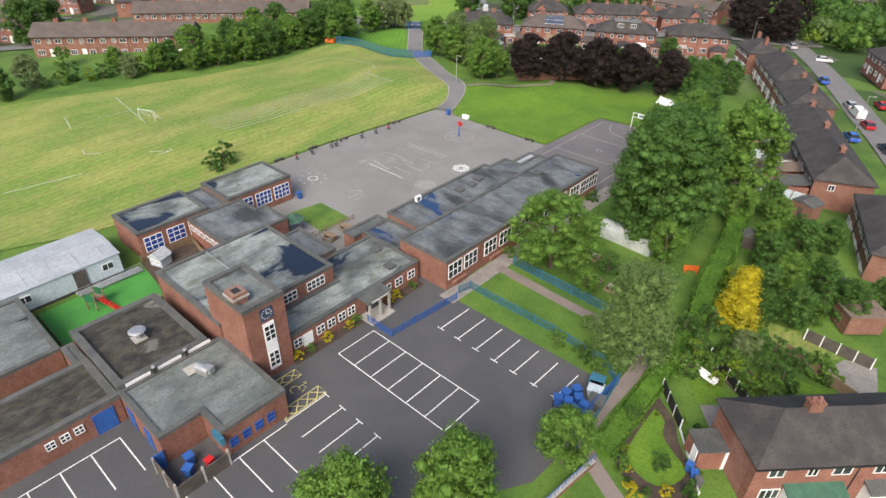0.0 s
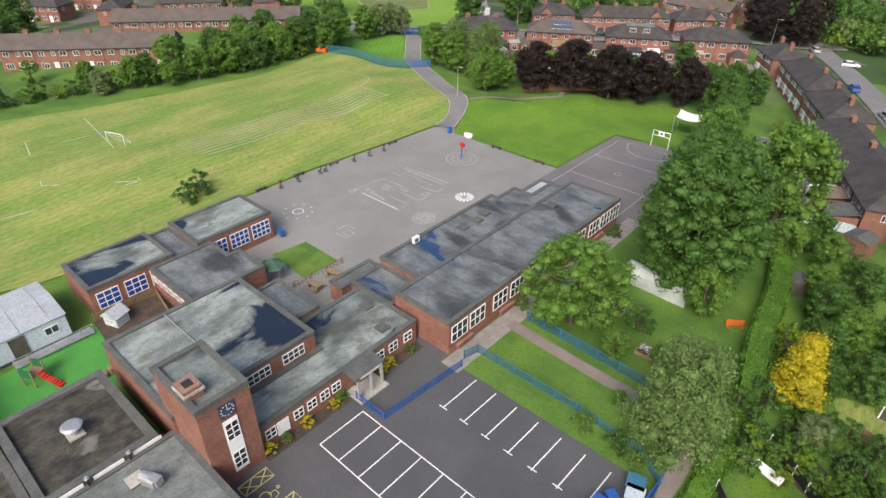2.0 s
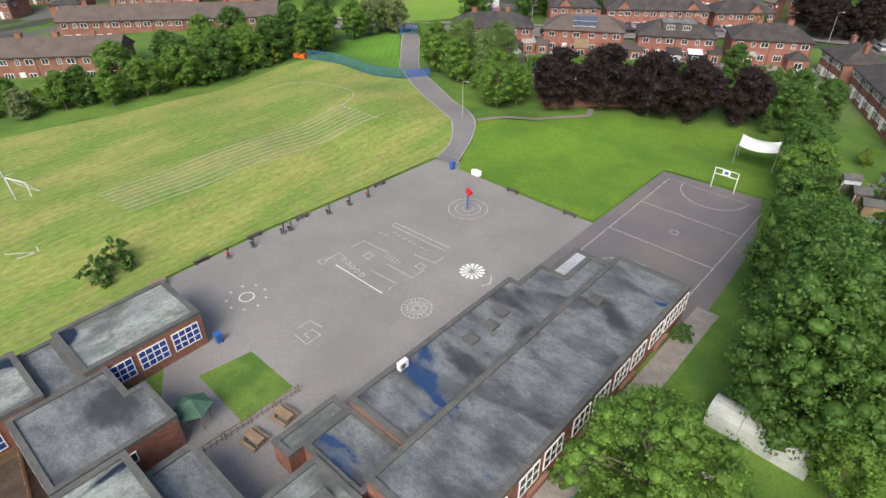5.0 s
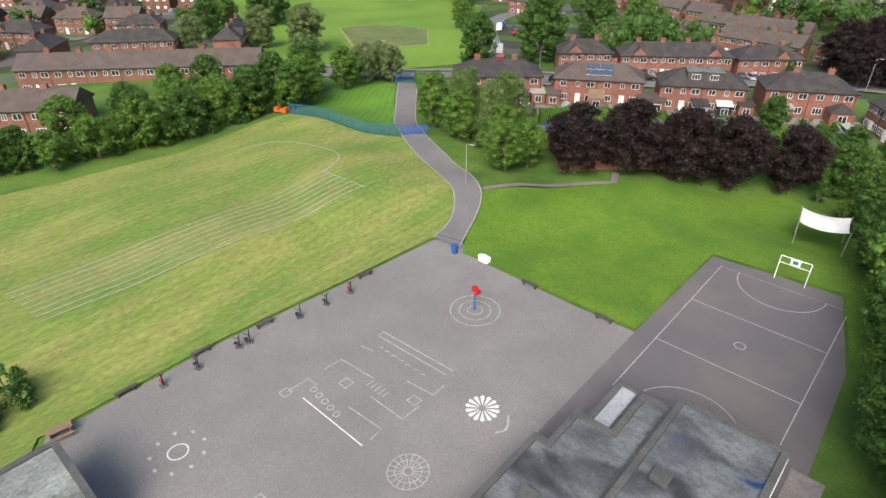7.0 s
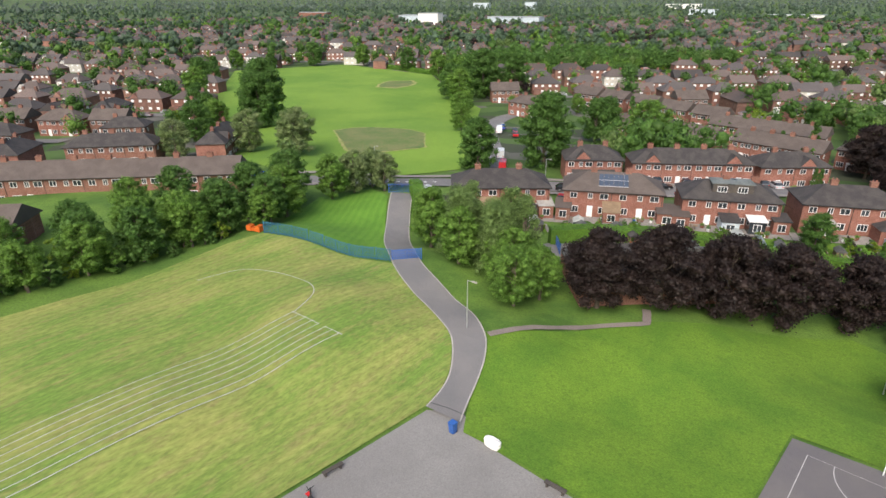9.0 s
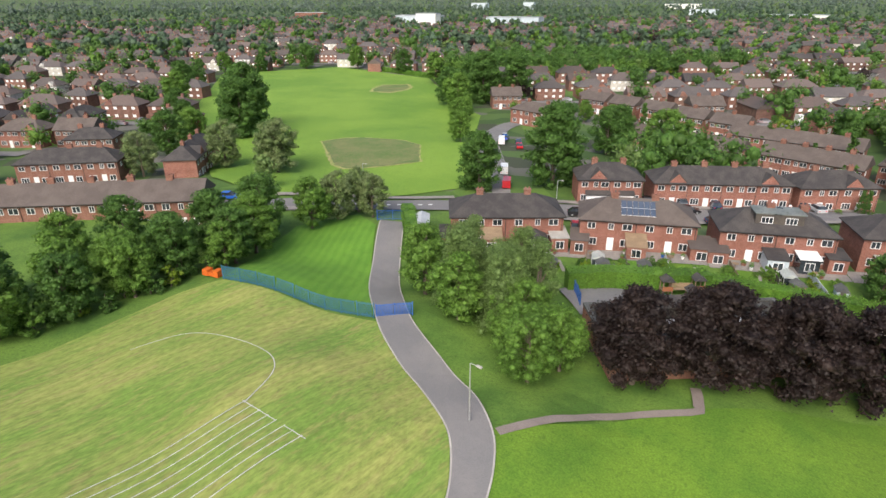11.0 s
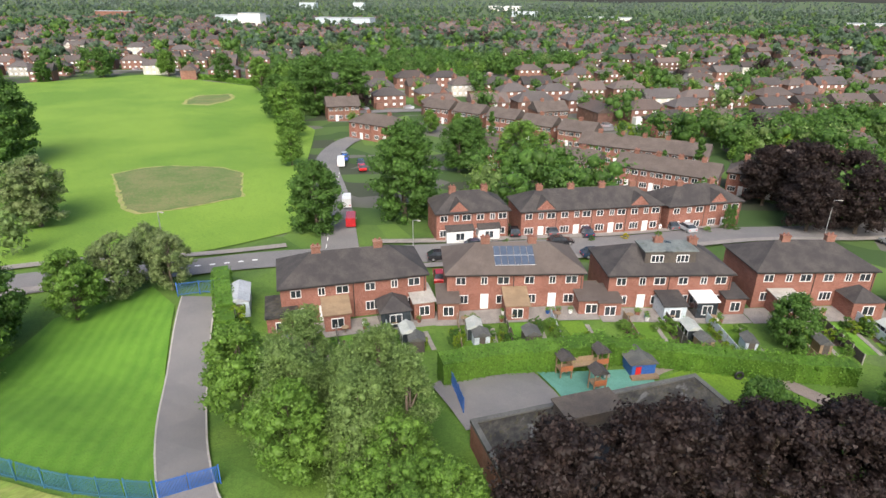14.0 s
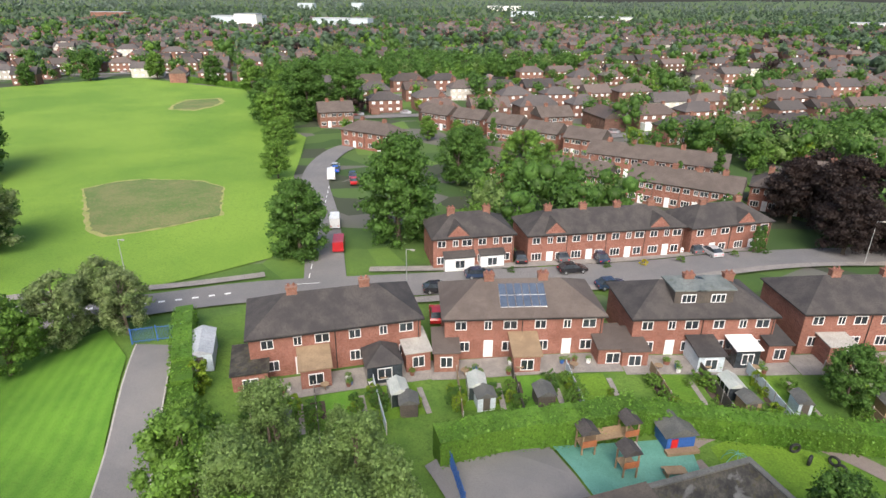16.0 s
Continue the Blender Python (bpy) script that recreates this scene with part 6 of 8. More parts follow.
def garden_row(a, b, deep, seed):
    """Strips of lawn, patios, fences, sheds and shrubs behind one house pair."""
    a, b = Vector(a), Vector(b)
    u = (b - a).normalized()
    v = Vector((u.y, -u.x))
    L = (b - a).length
    r = random.Random(seed)
    ang = math.degrees(math.atan2(u.y, u.x))
    strip_lawn(a, u, v, -1.5, L + 1.5, -1.0, 2.6, PAVE, "pale slab patio behind the house", "patio")
    w = L / 3
    for k in range(3):
        strip_lawn(a, u, v, k * w + 0.3, k * w + w - 0.9, 2.8, deep - 0.6, GREENLAWN if k % 2 == 0 else LAWN, "small green back garden lawn")
        strip_lawn(a, u, v, k * w + w - 0.8, k * w + w - 0.25, 3.7, deep - 0.5, PAVE, "narrow garden path of slabs", "patio")
        p, q = a + u * (k * w) + v * 0.8, a + u * (k * w) + v * deep
        fence("panel_fence", "weathered timber panel fence between gardens", [(p.x, p.y), (q.x, q.y)], 1.3, (WOOD, DARKWOOD, CABIN)[k % 3], solid=True, panel=1.8, post=CONC)
        c = a + u * (k * w + w * 0.6) + v * (deep - 1.4)
        if k != seed % 3:
            shed(c.x, c.y, ang + r.uniform(-8, 8), r.uniform(1.3, 1.8), r.uniform(1.5, 2.0), 1.5, (DARKWOOD, WOOD, CABIN)[(k + seed) % 3], "small wooden garden shed with felt roof")
        c = a + u * (k * w + 0.9) + v * (deep * 0.62)
        strip_lawn(c, u, v, -0.5, 0.9, -1.6, 1.6, SOIL, "dark planted bed beside the fence", "flower bed")
        for j in range(11):
            c = a + u * (k * w + r.choice((0.5, 0.9, w - 1.3)) + r.uniform(-0.3, 0.3)) + v * r.uniform(3.6, deep - 0.4)
            plant(r.choice(("shrub", "dark_shrub", "lime_shrub", "shrub")), c.x, c.y, r.uniform(0.5, 1.7))
        if k == (seed + 1) % 3:
            c = a + u * (k * w + w * 0.5) + v * (deep * 0.6)
            gh_ = thing("greenhouse", "small aluminium greenhouse with clear panes", "greenhouse", pose(c.x, c.y, float(gz(c.x, c.y)) + 0.1, 0, 0, ang))
            part("glazing", boxes((-0.9, -1.2, 0.05, 0.9, 1.2, 1.5)), GLASS, gh_)
            part("glass_roof", gable_prism(bmesh.new(), -0.95, 0.95, -1.25, 1.25, 1.5, 2.05), POLY, gh_)
            for q0 in (-0.9, 0.9):
                for q1 in (-1.2, -0.4, 0.4, 1.2):
                    part("glazing_bar", boxes((q0 - 0.03, q1 - 0.03, 0, q0 + 0.03, q1 + 0.03, 1.52)), GALV, gh_)
        for j in range(4):
            c = a + u * (k * w + r.uniform(0.6, w - 0.6)) + v * r.uniform(0.4, 2.3)
            pt_ = put(thing("plant_pot", ("terracotta pot with a small green plant", "pale plastic tub on the patio", "blue glazed plant pot")[j % 3], "pot"), c.x, c.y, 40 * j, 0.1)
            part("pot", tubes(((0, 0, 0), (0, 0, 0.42), 0.2, 0.28, 10)), (BRICK, UPVC, BLUE)[j % 3], pt_)
            ob_ = new("leaves", foliage_mesh("leaves", leaf_cloud(np.random.default_rng(seed * 50 + k * 7 + j), np.array([[0, 0, 0.6]]), np.array([0.32]), 120, 0.07), LEAF_A))
            ob_.parent = pt_
        t_ = put(thing("garden_table", "small round timber garden table", "table"), *(a + u * (k * w + 2.0) + v * 2.0), 30 * k)
        part("tabletop", tubes(((0, 0, 0.68), (0, 0, 0.72), 0.45, 0.45, 16)), WOOD, t_)
        part("pedestal", tubes(((0, 0, 0), (0, 0, 0.68), 0.05)), WOOD, t_)


garden_row((-75.4, 102.6), (-62.2, 114.4), 8.5, 1)
garden_row((-59.6, 116.0), (-44.6, 124.6), 8.5, 2)
garden_row((-41.6, 125.6), (-27.8, 133.4), 9.5, 3)
garden_row((-25.0, 134.8), (-11.4, 142.3), 10, 4)
shed(-81.6, 103.6, 42, 2.4, 5.0, 2.0, CABIN, "blue-grey corrugated garden shed", METALROOF)
plant("lime_shrub", -78.4, 100.0, 3.0)
plant("oak", -21.6, 128.3, 6.5)
for a, b in (((-73, 136.8), (-62, 145.2)), ((-61, 145.6), (-40, 161)), ((-39, 161.8), (-27.6, 171.6))):
    a, b = Vector(a), Vector(b)
    u = (b - a).normalized()
    v = Vector((u.y, -u.x))
    for k in range(int((b - a).length / 6)):
        c = a + u * (k * 6 + 2)
        strip_lawn(c, u, v, 0, 3.4, 0.2, 4.0, PAVE if k % 3 else GREENLAWN, "pale paved front drive" if k % 3 else "small green front lawn", "patio" if k % 3 else "lawn")
        q = c + u * 4.4 + v * 2.0
        plant(("shrub", "dark_shrub", "yellow_shrub")[k % 3], q.x, q.y, 1.1)
for x, y in ((-30.1, 168.3), (-29.2, 169.0)):
    plant("conifer", x, y, 4.5)
for x, y, h in ((-71.6, 128.8, 7), (-108.6, 114.6, 6), (-14.5, 172.3, 7), (-44.6, 71.0, 6), (24, 112, 7)):
    lp = put(thing("street_lamp", "slim grey steel street lamp", "lamp"), x, y)
    part("pole", tubes(((0, 0, -0.2), (0, 0, h), 0.09, 0.05)), GALV, lp)
    part("lamp_arm", tubes(((0, 0, h), (0.9, 0, h + 0.1), 0.035)), GALV, lp)
    part("lantern", boxes((0.7, -0.12, h + 0.03, 1.25, 0.12, h + 0.16)), CONC, lp)

# ---- things on the school roofs and yards ----
for m, lab, L_, W_ in ((pose(-12.2, 24.3, 3.3, 0, 0, 0), "white air-conditioning unit on the felt roof", 0.95, 0.4),):
    ac = thing("air_conditioner", lab, "air conditioner", m)
    part("case", boxes((-W_ / 2, -L_ / 2, 0.12, W_ / 2, L_ / 2, 0.85)), UPVC, ac)
    part("fan_grille", tubes(((W_ / 2, -0.1, 0.48), (W_ / 2 + 0.02, -0.1, 0.48), 0.28, 0.28, 16)), COPING, ac)
    part("foot", boxes((-0.2, -0.4, -0.02, 0.2, -0.3, 0.12), (-0.2, 0.3, -0.02, 0.2, 0.4, 0.12)), GALV, ac)
for x, y, z in ((-10.4, 35, 3.35), (-10.2, 30.5, 3.35), (-4.6, 41.5, 3.95), (-4.5, 11.6, 2.68), (-8.2, 12.8, 2.68), (-5.2, -12.3, 3.08), (-10, 33, 3.35)):
    hatch = thing("roof_hatch", "low grey felt roof hatch", "hatch", pose(x, y, z))
    part("kerb", boxes((-0.55, -0.55, 0, 0.55, 0.55, 0.2)), COPING, hatch)
    part("lid", boxes((-0.6, -0.6, 0.2, 0.6, 0.6, 0.27)), CONC if y < 0 else COPING, hatch)
vent = thing("roof_cowl", "pale round metal ventilation cowl on the roof", "vent", pose(-12.6, -13.6, 3.35))
part("base_plate", boxes((-0.6, -0.6, 0, 0.6, 0.6, 0.15)), CONC, vent)
part("duct", tubes(((0, 0, 0.15), (0, 0, 0.9), 0.33, 0.33, 14)), GALV, vent)
part("cap", tubes(((0, 0, 1.0), (0, 0, 1.12), 0.8, 0.6, 18), ((0, 0, 0.85), (0, 0, 1.0), 0.45, 0.8, 18)), GALV, vent)
ex = thing("extract_fan", "galvanised kitchen extract fan on the roof", "fan", pose(-4.2, -11.6, 3.08, 0, 0, 20))
part("casing", tubes(((-0.7, 0, 0.55), (0.7, 0, 0.55), 0.45, 0.45, 14)), GALV, ex)
part("outlet", boxes((0.2, -0.3, 0.3, 1.0, 0.3, 1.0)), GALV, ex)
part("stand", boxes((-0.6, -0.4, 0, 0.6, 0.4, 0.15)), GALV, ex)
cl_ = thing("clerestory", "white clerestory window strip above the kitchen roof", "window", pose(0, 0, 0))
for k in range(3):
    part("pane", boxes((-7.42, -17.2 + 2.9 * k, 3.28, -7.34, -15.0 + 2.9 * k, 3.6)), UPVC, cl_)
for k in range(2):
    sv = thing("soil_vent", "black vent pipe with cowl beside the roof edge", "vent", pose(-7.2, -14.7 + 3 * k, 3.2))
    part("pipe", tubes(((0, 0, 0), (0, 0, 0.8), 0.09)), BLACK, sv)
    part("cowl", tubes(((0, 0, 0.8), (0, 0, 0.95), 0.2, 0.12)), GALV, sv)
rail = thing("pipe_run", "grey metal pipe frame lying on the hall roof", "pipe", pose(0, 0, 4.88))
part("pipe", tubes(((-18.6, -2.6, 0.1), (-13.4, -2.6, 0.1), 0.06), ((-13.4, -2.6, 0.1), (-13.2, -6.4, 0.1), 0.06), ((-18.6, -2.6, 0.1), (-19.2, -2.6, 0.1), 0.06)), GALV, rail)

# bins, bench seats, ball post
def bin_at(x, y, turn, material, label, w=0.6, h=1.05):
    th = put(thing("wheeled_bin", label, "bin"), x, y, turn, 0.03)
    bm = bmesh.new()
    a = [bm.verts.new(p) for p in ((-w * 0.4, -w * 0.4, 0.08), (w * 0.4, -w * 0.4, 0.08), (w * 0.4, w * 0.4, 0.08), (-w * 0.4, w * 0.4, 0.08), (-w / 2, -w / 2, h * 0.92), (w / 2, -w / 2, h * 0.92), (w / 2, w / 2, h * 0.92), (-w / 2, w / 2, h * 0.92))]
    for f in ((3, 2, 1, 0), (4, 5, 6, 7), (0, 1, 5, 4), (1, 2, 6, 5), (2, 3, 7, 6), (3, 0, 4, 7)):
        bm.faces.new([a[k] for k in f])
    part("body", bm, material, th)
    part("lid", boxes((-w * 0.54, -w * 0.56, h * 0.925, w * 0.54, w * 0.54, h)), material, th)
    part("wheel", tubes(((-w * 0.4, w * 0.45, 0.1), (w * 0.4, w * 0.45, 0.1), 0.1)), BLACK, th)
    return th


for k, (x, y) in enumerate(((20.2, 10.4), (20.9, 9.6), (21.4, 10.6), (20.7, 11.4), (21.7, 9.2), (22.2, 10.2), (20.0, 9.3))):
    bin_at(x, y, 20 * k, BLUE, "blue wheeled refuse bin in the car park", 0.75, 1.15)
for k, (x, y) in enumerate(((22.0, 12.6), (22.8, 11.4), (21.6, 13.6), (22.4, 8.2))):
    bin_at(x, y, 15, (CABIN, COPING, TEAL, COPING)[k], "large open steel waste container", 1.3, 1.2)
bin_at(-36.7, 58.1, 0, BLUE, "blue litter bin beside the driveway", 0.6, 1.2)
bin_at(-13.6, 39.2, 0, BLUE, "blue litter bin against the school wall", 0.6, 1.1)
bin_at(-29.7, 17.3, 0, BLUE, "blue wheeled bin beside the infant block", 0.6, 1.1)
bin_at(1.2, -16.6, 0, BLUE, "blue wheeled bin in the service yard", 0.7, 1.1)
bin_at(2.2, -17.2, 30, BLUE, "blue wheeled bin in the service yard", 0.7, 1.1)
bin_at(2.6, -15.6, 10, RED, "red and white crate stack in the service yard", 0.6, 0.9)
hoop = put(thing("ball_post", "blue post with a red ball target", "play equipment"), -28.0, 51.2)
part("post", tubes(((0, 0, 0), (0, 0, 2.3), 0.09)), BLUE, hoop)
part("basket", tubes(((0, 0, 2.3), (0, 0, 2.75), 0.24, 0.36, 12)), RED, hoop)
part("chute", boxes((0.2, -0.35, 2.1, 0.5, 0.35, 2.5)), RED, hoop)
rock = put(thing("boulder", "large pale boulder on the lawn edge", "rock"), -33.0, 59.1)
bm = bmesh.new()
bmesh.ops.create_icosphere(bm, subdivisions=2, radius=0.75)
for v in bm.verts:
    v.co = Vector((max(-0.62, min(0.62, v.co.x)) * 1.3, max(-0.5, min(0.5, v.co.y)) * 0.8, min(v.co.z, 0.45) * 0.8 + 0.25)) * (1 + 0.16 * noise.noise(v.co * 2.3))
part("stone", bm, CANVAS, rock)
for x, y, t_ in ((-42.7, 22.8, 88), (-41.8, 35.8, 85), (-40.9, 48.0, 83), (-26.3, 58.4, 2), (-17.5, 58.4, 2), (-42.6, 29.6, 88)):
    b_ = put(thing("bench", "low dark timber bench at the playground edge", "bench"), x, y, t_, 0.03)
    part("seat", boxes((-0.95, -0.2, 0.38, 0.95, 0.2, 0.46)), DARKWOOD, b_)
    for s in (-0.7, 0.7):
        part("leg", boxes((s - 0.08, -0.17, 0, s + 0.08, 0.17, 0.38)), DARKWOOD, b_)
for x, y, k in ((-41.2, 25.3, 0), (-41.0, 28.4, 1), (-40.8, 32.4, 2), (-40.3, 38.9, 3), (-40.0, 42.0, 1), (-39.8, 45.0, 0), (-40.7, 33.4, 3)):
    g_ = put(thing("gym_machine", "outdoor fitness machine with red seat" if k == 0 else "dark steel outdoor fitness machine", "gym equipment"), x, y, 20 * k, 0.03)
    part("base", boxes((-0.35, -0.3, 0, 0.35, 0.3, 0.06)), COPING, g_)
    part("upright", tubes(((0, 0, 0), (0.1, 0, 1.35), 0.06)), BLACK, g_)
    part("handle_bar", tubes(((0.1, -0.35, 1.3), (0.1, 0.35, 1.3), 0.03), ((0.1, 0, 0.8), (-0.45, 0, 1.15), 0.03)), BLACK, g_)
    part("seat", boxes((-0.45, -0.18, 0.45, -0.1, 0.18, 0.52)), RED if k == 0 else BLACK, g_)
    part("seat_post", tubes(((-0.28, 0, 0.0), (-0.28, 0, 0.46), 0.045)), BLACK, g_)
copy_thing(bn, pose(-42.0, 17.4, 0.03, 0, 0, 80))
ft = put(thing("football_goal", "small white football goal with net", "goal"), -68.9, 13.8, 20, 0.1)
part("goal_frame", tubes(((-1.8, 0, 0), (-1.8, 0, 1.9), 0.05), ((1.8, 0, 0), (1.8, 0, 1.9), 0.05), ((-1.8, 0, 1.9), (1.8, 0, 1.9), 0.05), ((-1.8, 0, 1.9), (-1.8, 1.3, 0), 0.035), ((1.8, 0, 1.9), (1.8, 1.3, 0), 0.035), ((-1.8, 1.3, 0.03), (1.8, 1.3, 0.03), 0.035)), WHITE, ft)
part("net", tubes(*[((-1.8 + 0.3 * k, 0, 1.9), (-1.8 + 0.3 * k, 1.3, 0.03), 0.008, 0.008, 3) for k in range(1, 12)], *[((-1.8, 0.2 * k, 1.9 - 0.29 * k), (1.8, 0.2 * k, 1.9 - 0.29 * k), 0.008, 0.008, 3) for k in range(1, 6)]), WHITE, ft)
fg = put(thing("court_goal", "white tubular goal with green board on the court", "goal"), -5.9, 77.4, 0, 0.03)
part("goal_frame", tubes(((-1.5, 0, 0), (-1.5, 0, 2.9), 0.06), ((1.5, 0, 0), (1.5, 0, 2.9), 0.06), ((-1.5, 0, 2.9), (1.5, 0, 2.9), 0.06), ((-1.5, 0, 2.1), (1.5, 0, 2.1), 0.05)), WHITE, fg)
part("backboard", boxes((-0.5, -0.1, 2.2, 0.5, -0.05, 2.9)), UPVC, fg)
part("target", boxes((-0.25, -0.12, 2.35, 0.25, -0.1, 2.75)), TEAL, fg)
sail = put(thing("shade_sail", "white canvas shade sail on slim posts", "canopy"), -4.6, 91.0, 10)
for x, y in ((-2.6, -2.2), (2.6, -2.2), (2.6, 2.2), (-2.6, 2.2)):
    part("post", tubes(((x, y, 0), (x * 1.05, y * 1.05, 3.6), 0.07)), GALV, sail)
bm = bmesh.new()
N = 8
vs = [[bm.verts.new((-2.6 + 5.2 * i / N, -2.2 + 4.4 * j / N, 3.5 - 0.9 * (math.sin(math.pi * i / N) ** 0.8 + math.sin(math.pi * j / N) ** 0.8) / 2 + 0.9 * math.sin(math.pi * i / N) * math.sin(math.pi * j / N))) for j in range(N + 1)] for i in range(N + 1)]
for i in range(N):
    for j in range(N):
        bm.faces.new((vs[i][j], vs[i + 1][j], vs[i + 1][j + 1], vs[i][j + 1]))
part("canvas", bm, CANVAS, sail)
gaz = put(thing("gazebo", "small timber gazebo with green felt roof", "gazebo"), -22.6, 11.2)
for k in range(6):
    a = k * math.tau / 6
    part("post", tubes(((1.1 * math.cos(a), 1.1 * math.sin(a), 0), (1.1 * math.cos(a), 1.1 * math.sin(a), 1.9), 0.05)), WOOD, gaz)
part("roof", tubes(((0, 0, 1.85), (0, 0, 2.7), 1.55, 0.08, 6)), mat("green_felt", (0.05, 0.11, 0.075), (0.07, 0.14, 0.09), 1, 0.8), gaz)
gh = thing("polytunnel", "pale translucent polythene tunnel in the school garden", "greenhouse", pose(11.4, 39.6, 0.0, 0, 0, -2))
bm = bmesh.new()
arc = [(1.4 * math.cos(math.pi * k / 10), 2.0 * math.sin(math.pi * k / 10) ** 0.8) for k in range(11)]
a = [bm.verts.new((-3.8, y, z)) for y, z in arc]
b = [bm.verts.new((3.8, y, z)) for y, z in arc]
for k in range(10):
    bm.faces.new((a[k], b[k], b[k + 1], a[k + 1]))
bm.faces.new(a)
bm.faces.new(b[::-1])
part("cover", bm, POLY, gh)
for x in (-3.8, -1.3, 1.3, 3.8):
    part("hoop", tubes(*[((x, y0_ * 1.01, z0_ * 1.01), (x, y1_ * 1.01, z1_ * 1.01), 0.03, 0.03, 5) for (y0_, z0_), (y1_, z1_) in zip(arc, arc[1:])]), GALV, gh)
for x, y in ((12.6, 28.6), (15.4, 28.6), (9.8, 33)):
    rb = thing("raised_bed", "timber raised bed with white flowers", "planter", pose(x, y, 0))
    part("frame", boxes((-1.0, -0.7, 0, 1.0, -0.6, 0.35), (-1.0, 0.6, 0, 1.0, 0.7, 0.35), (-1.0, -0.6, 0, -0.9, 0.6, 0.35), (0.9, -0.6, 0, 1.0, 0.6, 0.35)), WOOD, rb)
    part("soil", boxes((-0.9, -0.6, 0, 0.9, 0.6, 0.28)), SOIL, rb)
    ob = new("blossom", foliage_mesh("blossom", leaf_cloud(np.random.default_rng(int(x * 10)), np.array([[0.3, 0, 0.5], [-0.4, 0.1, 0.5]]), np.array([0.5, 0.45]), 240, 0.06), UPVC))
    ob.parent = rb
sl = thing("slide_tower", "green play tower with bright red slide", "play equipment", pose(-25.4, -13.2, 0.04, 0, 0, 30))
bm = bmesh.new()
for k in range(8):
    s0, s1 = k / 8, (k + 1) / 8
    box(bm, 0.6 + 2.2 * s0, -0.3, 1.2 * (1 - s0) ** 1.2 * 1.0, 0.6 + 2.2 * s1 + 0.02, 0.3, 1.2 * (1 - s0) ** 1.2 + 0.08)
part("slide", bm, RED, sl)
for x, y in ((-0.6, -0.7), (0.6, -0.7), (0.6, 0.7), (-0.6, 0.7)):
    part("post", tubes(((x, y, 0), (x, y, 2.1), 0.08)), WOOD, sl)
part("deck", boxes((-0.6, -0.7, 1.1, 0.6, 0.7, 1.2)), WOOD, sl)
part("side_panel", boxes((-0.6, -0.78, 1.2, 0.6, -0.7, 2.1), (-0.6, 0.7, 1.2, 0.6, 0.78, 2.1)), mat("green_plastic", (0.02, 0.12, 0.05), (0.03, 0.15, 0.07), 1, 0.4), sl)
hut = thing("wendy_house", "pale blue-white play house in the infant yard", "playhouse", pose(-28.4, -4.4, 0.04, 0, 0, 20))
part("wall", boxes((-0.9, -0.8, 0, 0.9, 0.8, 1.2)), CABIN, hut)
part("roof", gable_prism(bmesh.new(), -1.1, 1.1, -1.0, 1.0, 1.2, 2.0), METALROOF, hut)
for x in (-0.4, 0.4):
    window(hut, pose(x, -0.81, 0.7), 0.5, 0.5, 2, 1)
tb_ = thing("sand_tray", "bright blue plastic sand tray", "toy", pose(-23.4, -1.6, 0.05, 0, 0, 10))
part("tray", boxes((-0.6, -0.5, 0.1, 0.6, 0.5, 0.35)), mat("sky_blue_plastic", (0.05, 0.3, 0.55), (0.06, 0.33, 0.6), 1, 0.4), tb_)
for k in range(4):
    lg = thing("tree_stump", "cut timber stump on the turf", "stump", pose(-21.6 + 0.5 * (k % 2), -8.6 + 0.55 * (k // 2), 0.03))
    part("log", tubes(((0, 0, 0), (0, 0, 0.45 + 0.1 * k), 0.22, 0.2, 10)), WOOD, lg)
sr = thing("traffic_barrier", "orange plastic barrier on the grass", "barrier", pose(20.4, 38.6, 0, 0, 0, 35))
OR = mat("orange_plastic", (0.55, 0.13, 0.02), (0.48, 0.10, 0.02), 1, 0.5)
part("barrier_board", boxes((-0.9, -0.04, 0.2, 0.9, 0.04, 0.95)), OR, sr)
part("foot", boxes((-0.8, -0.3, 0, -0.6, 0.3, 0.2), (0.6, -0.3, 0, 0.8, 0.3, 0.2)), OR, sr)
rc = thing("red_climber", "red plastic climbing toy beside the fence", "toy", pose(-85.6, 69.4, float(gz(-85.6, 69.4)), 0, 0, 20))
part("climber", boxes((-1.2, -0.5, 0, -0.3, 0.5, 0.8), (-0.3, -0.4, 0, 0.6, 0.4, 0.5), (0.6, -0.5, 0, 1.3, 0.5, 0.9)), OR, rc)
for k in range(8):
    plant("yellow_shrub" if k in (0, 2, 3, 5, 6) else "shrub", -2.3, (-3.2, -1.6, 0.6, 3.4, 4.4, 9.4, 10.4, 13)[k], 0.9 if k % 2 else 1.1)
plant("dark_shrub", -47.0, 13.6, 3.0)
plant("dark_shrub", -47.9, 16.2, 3.4)

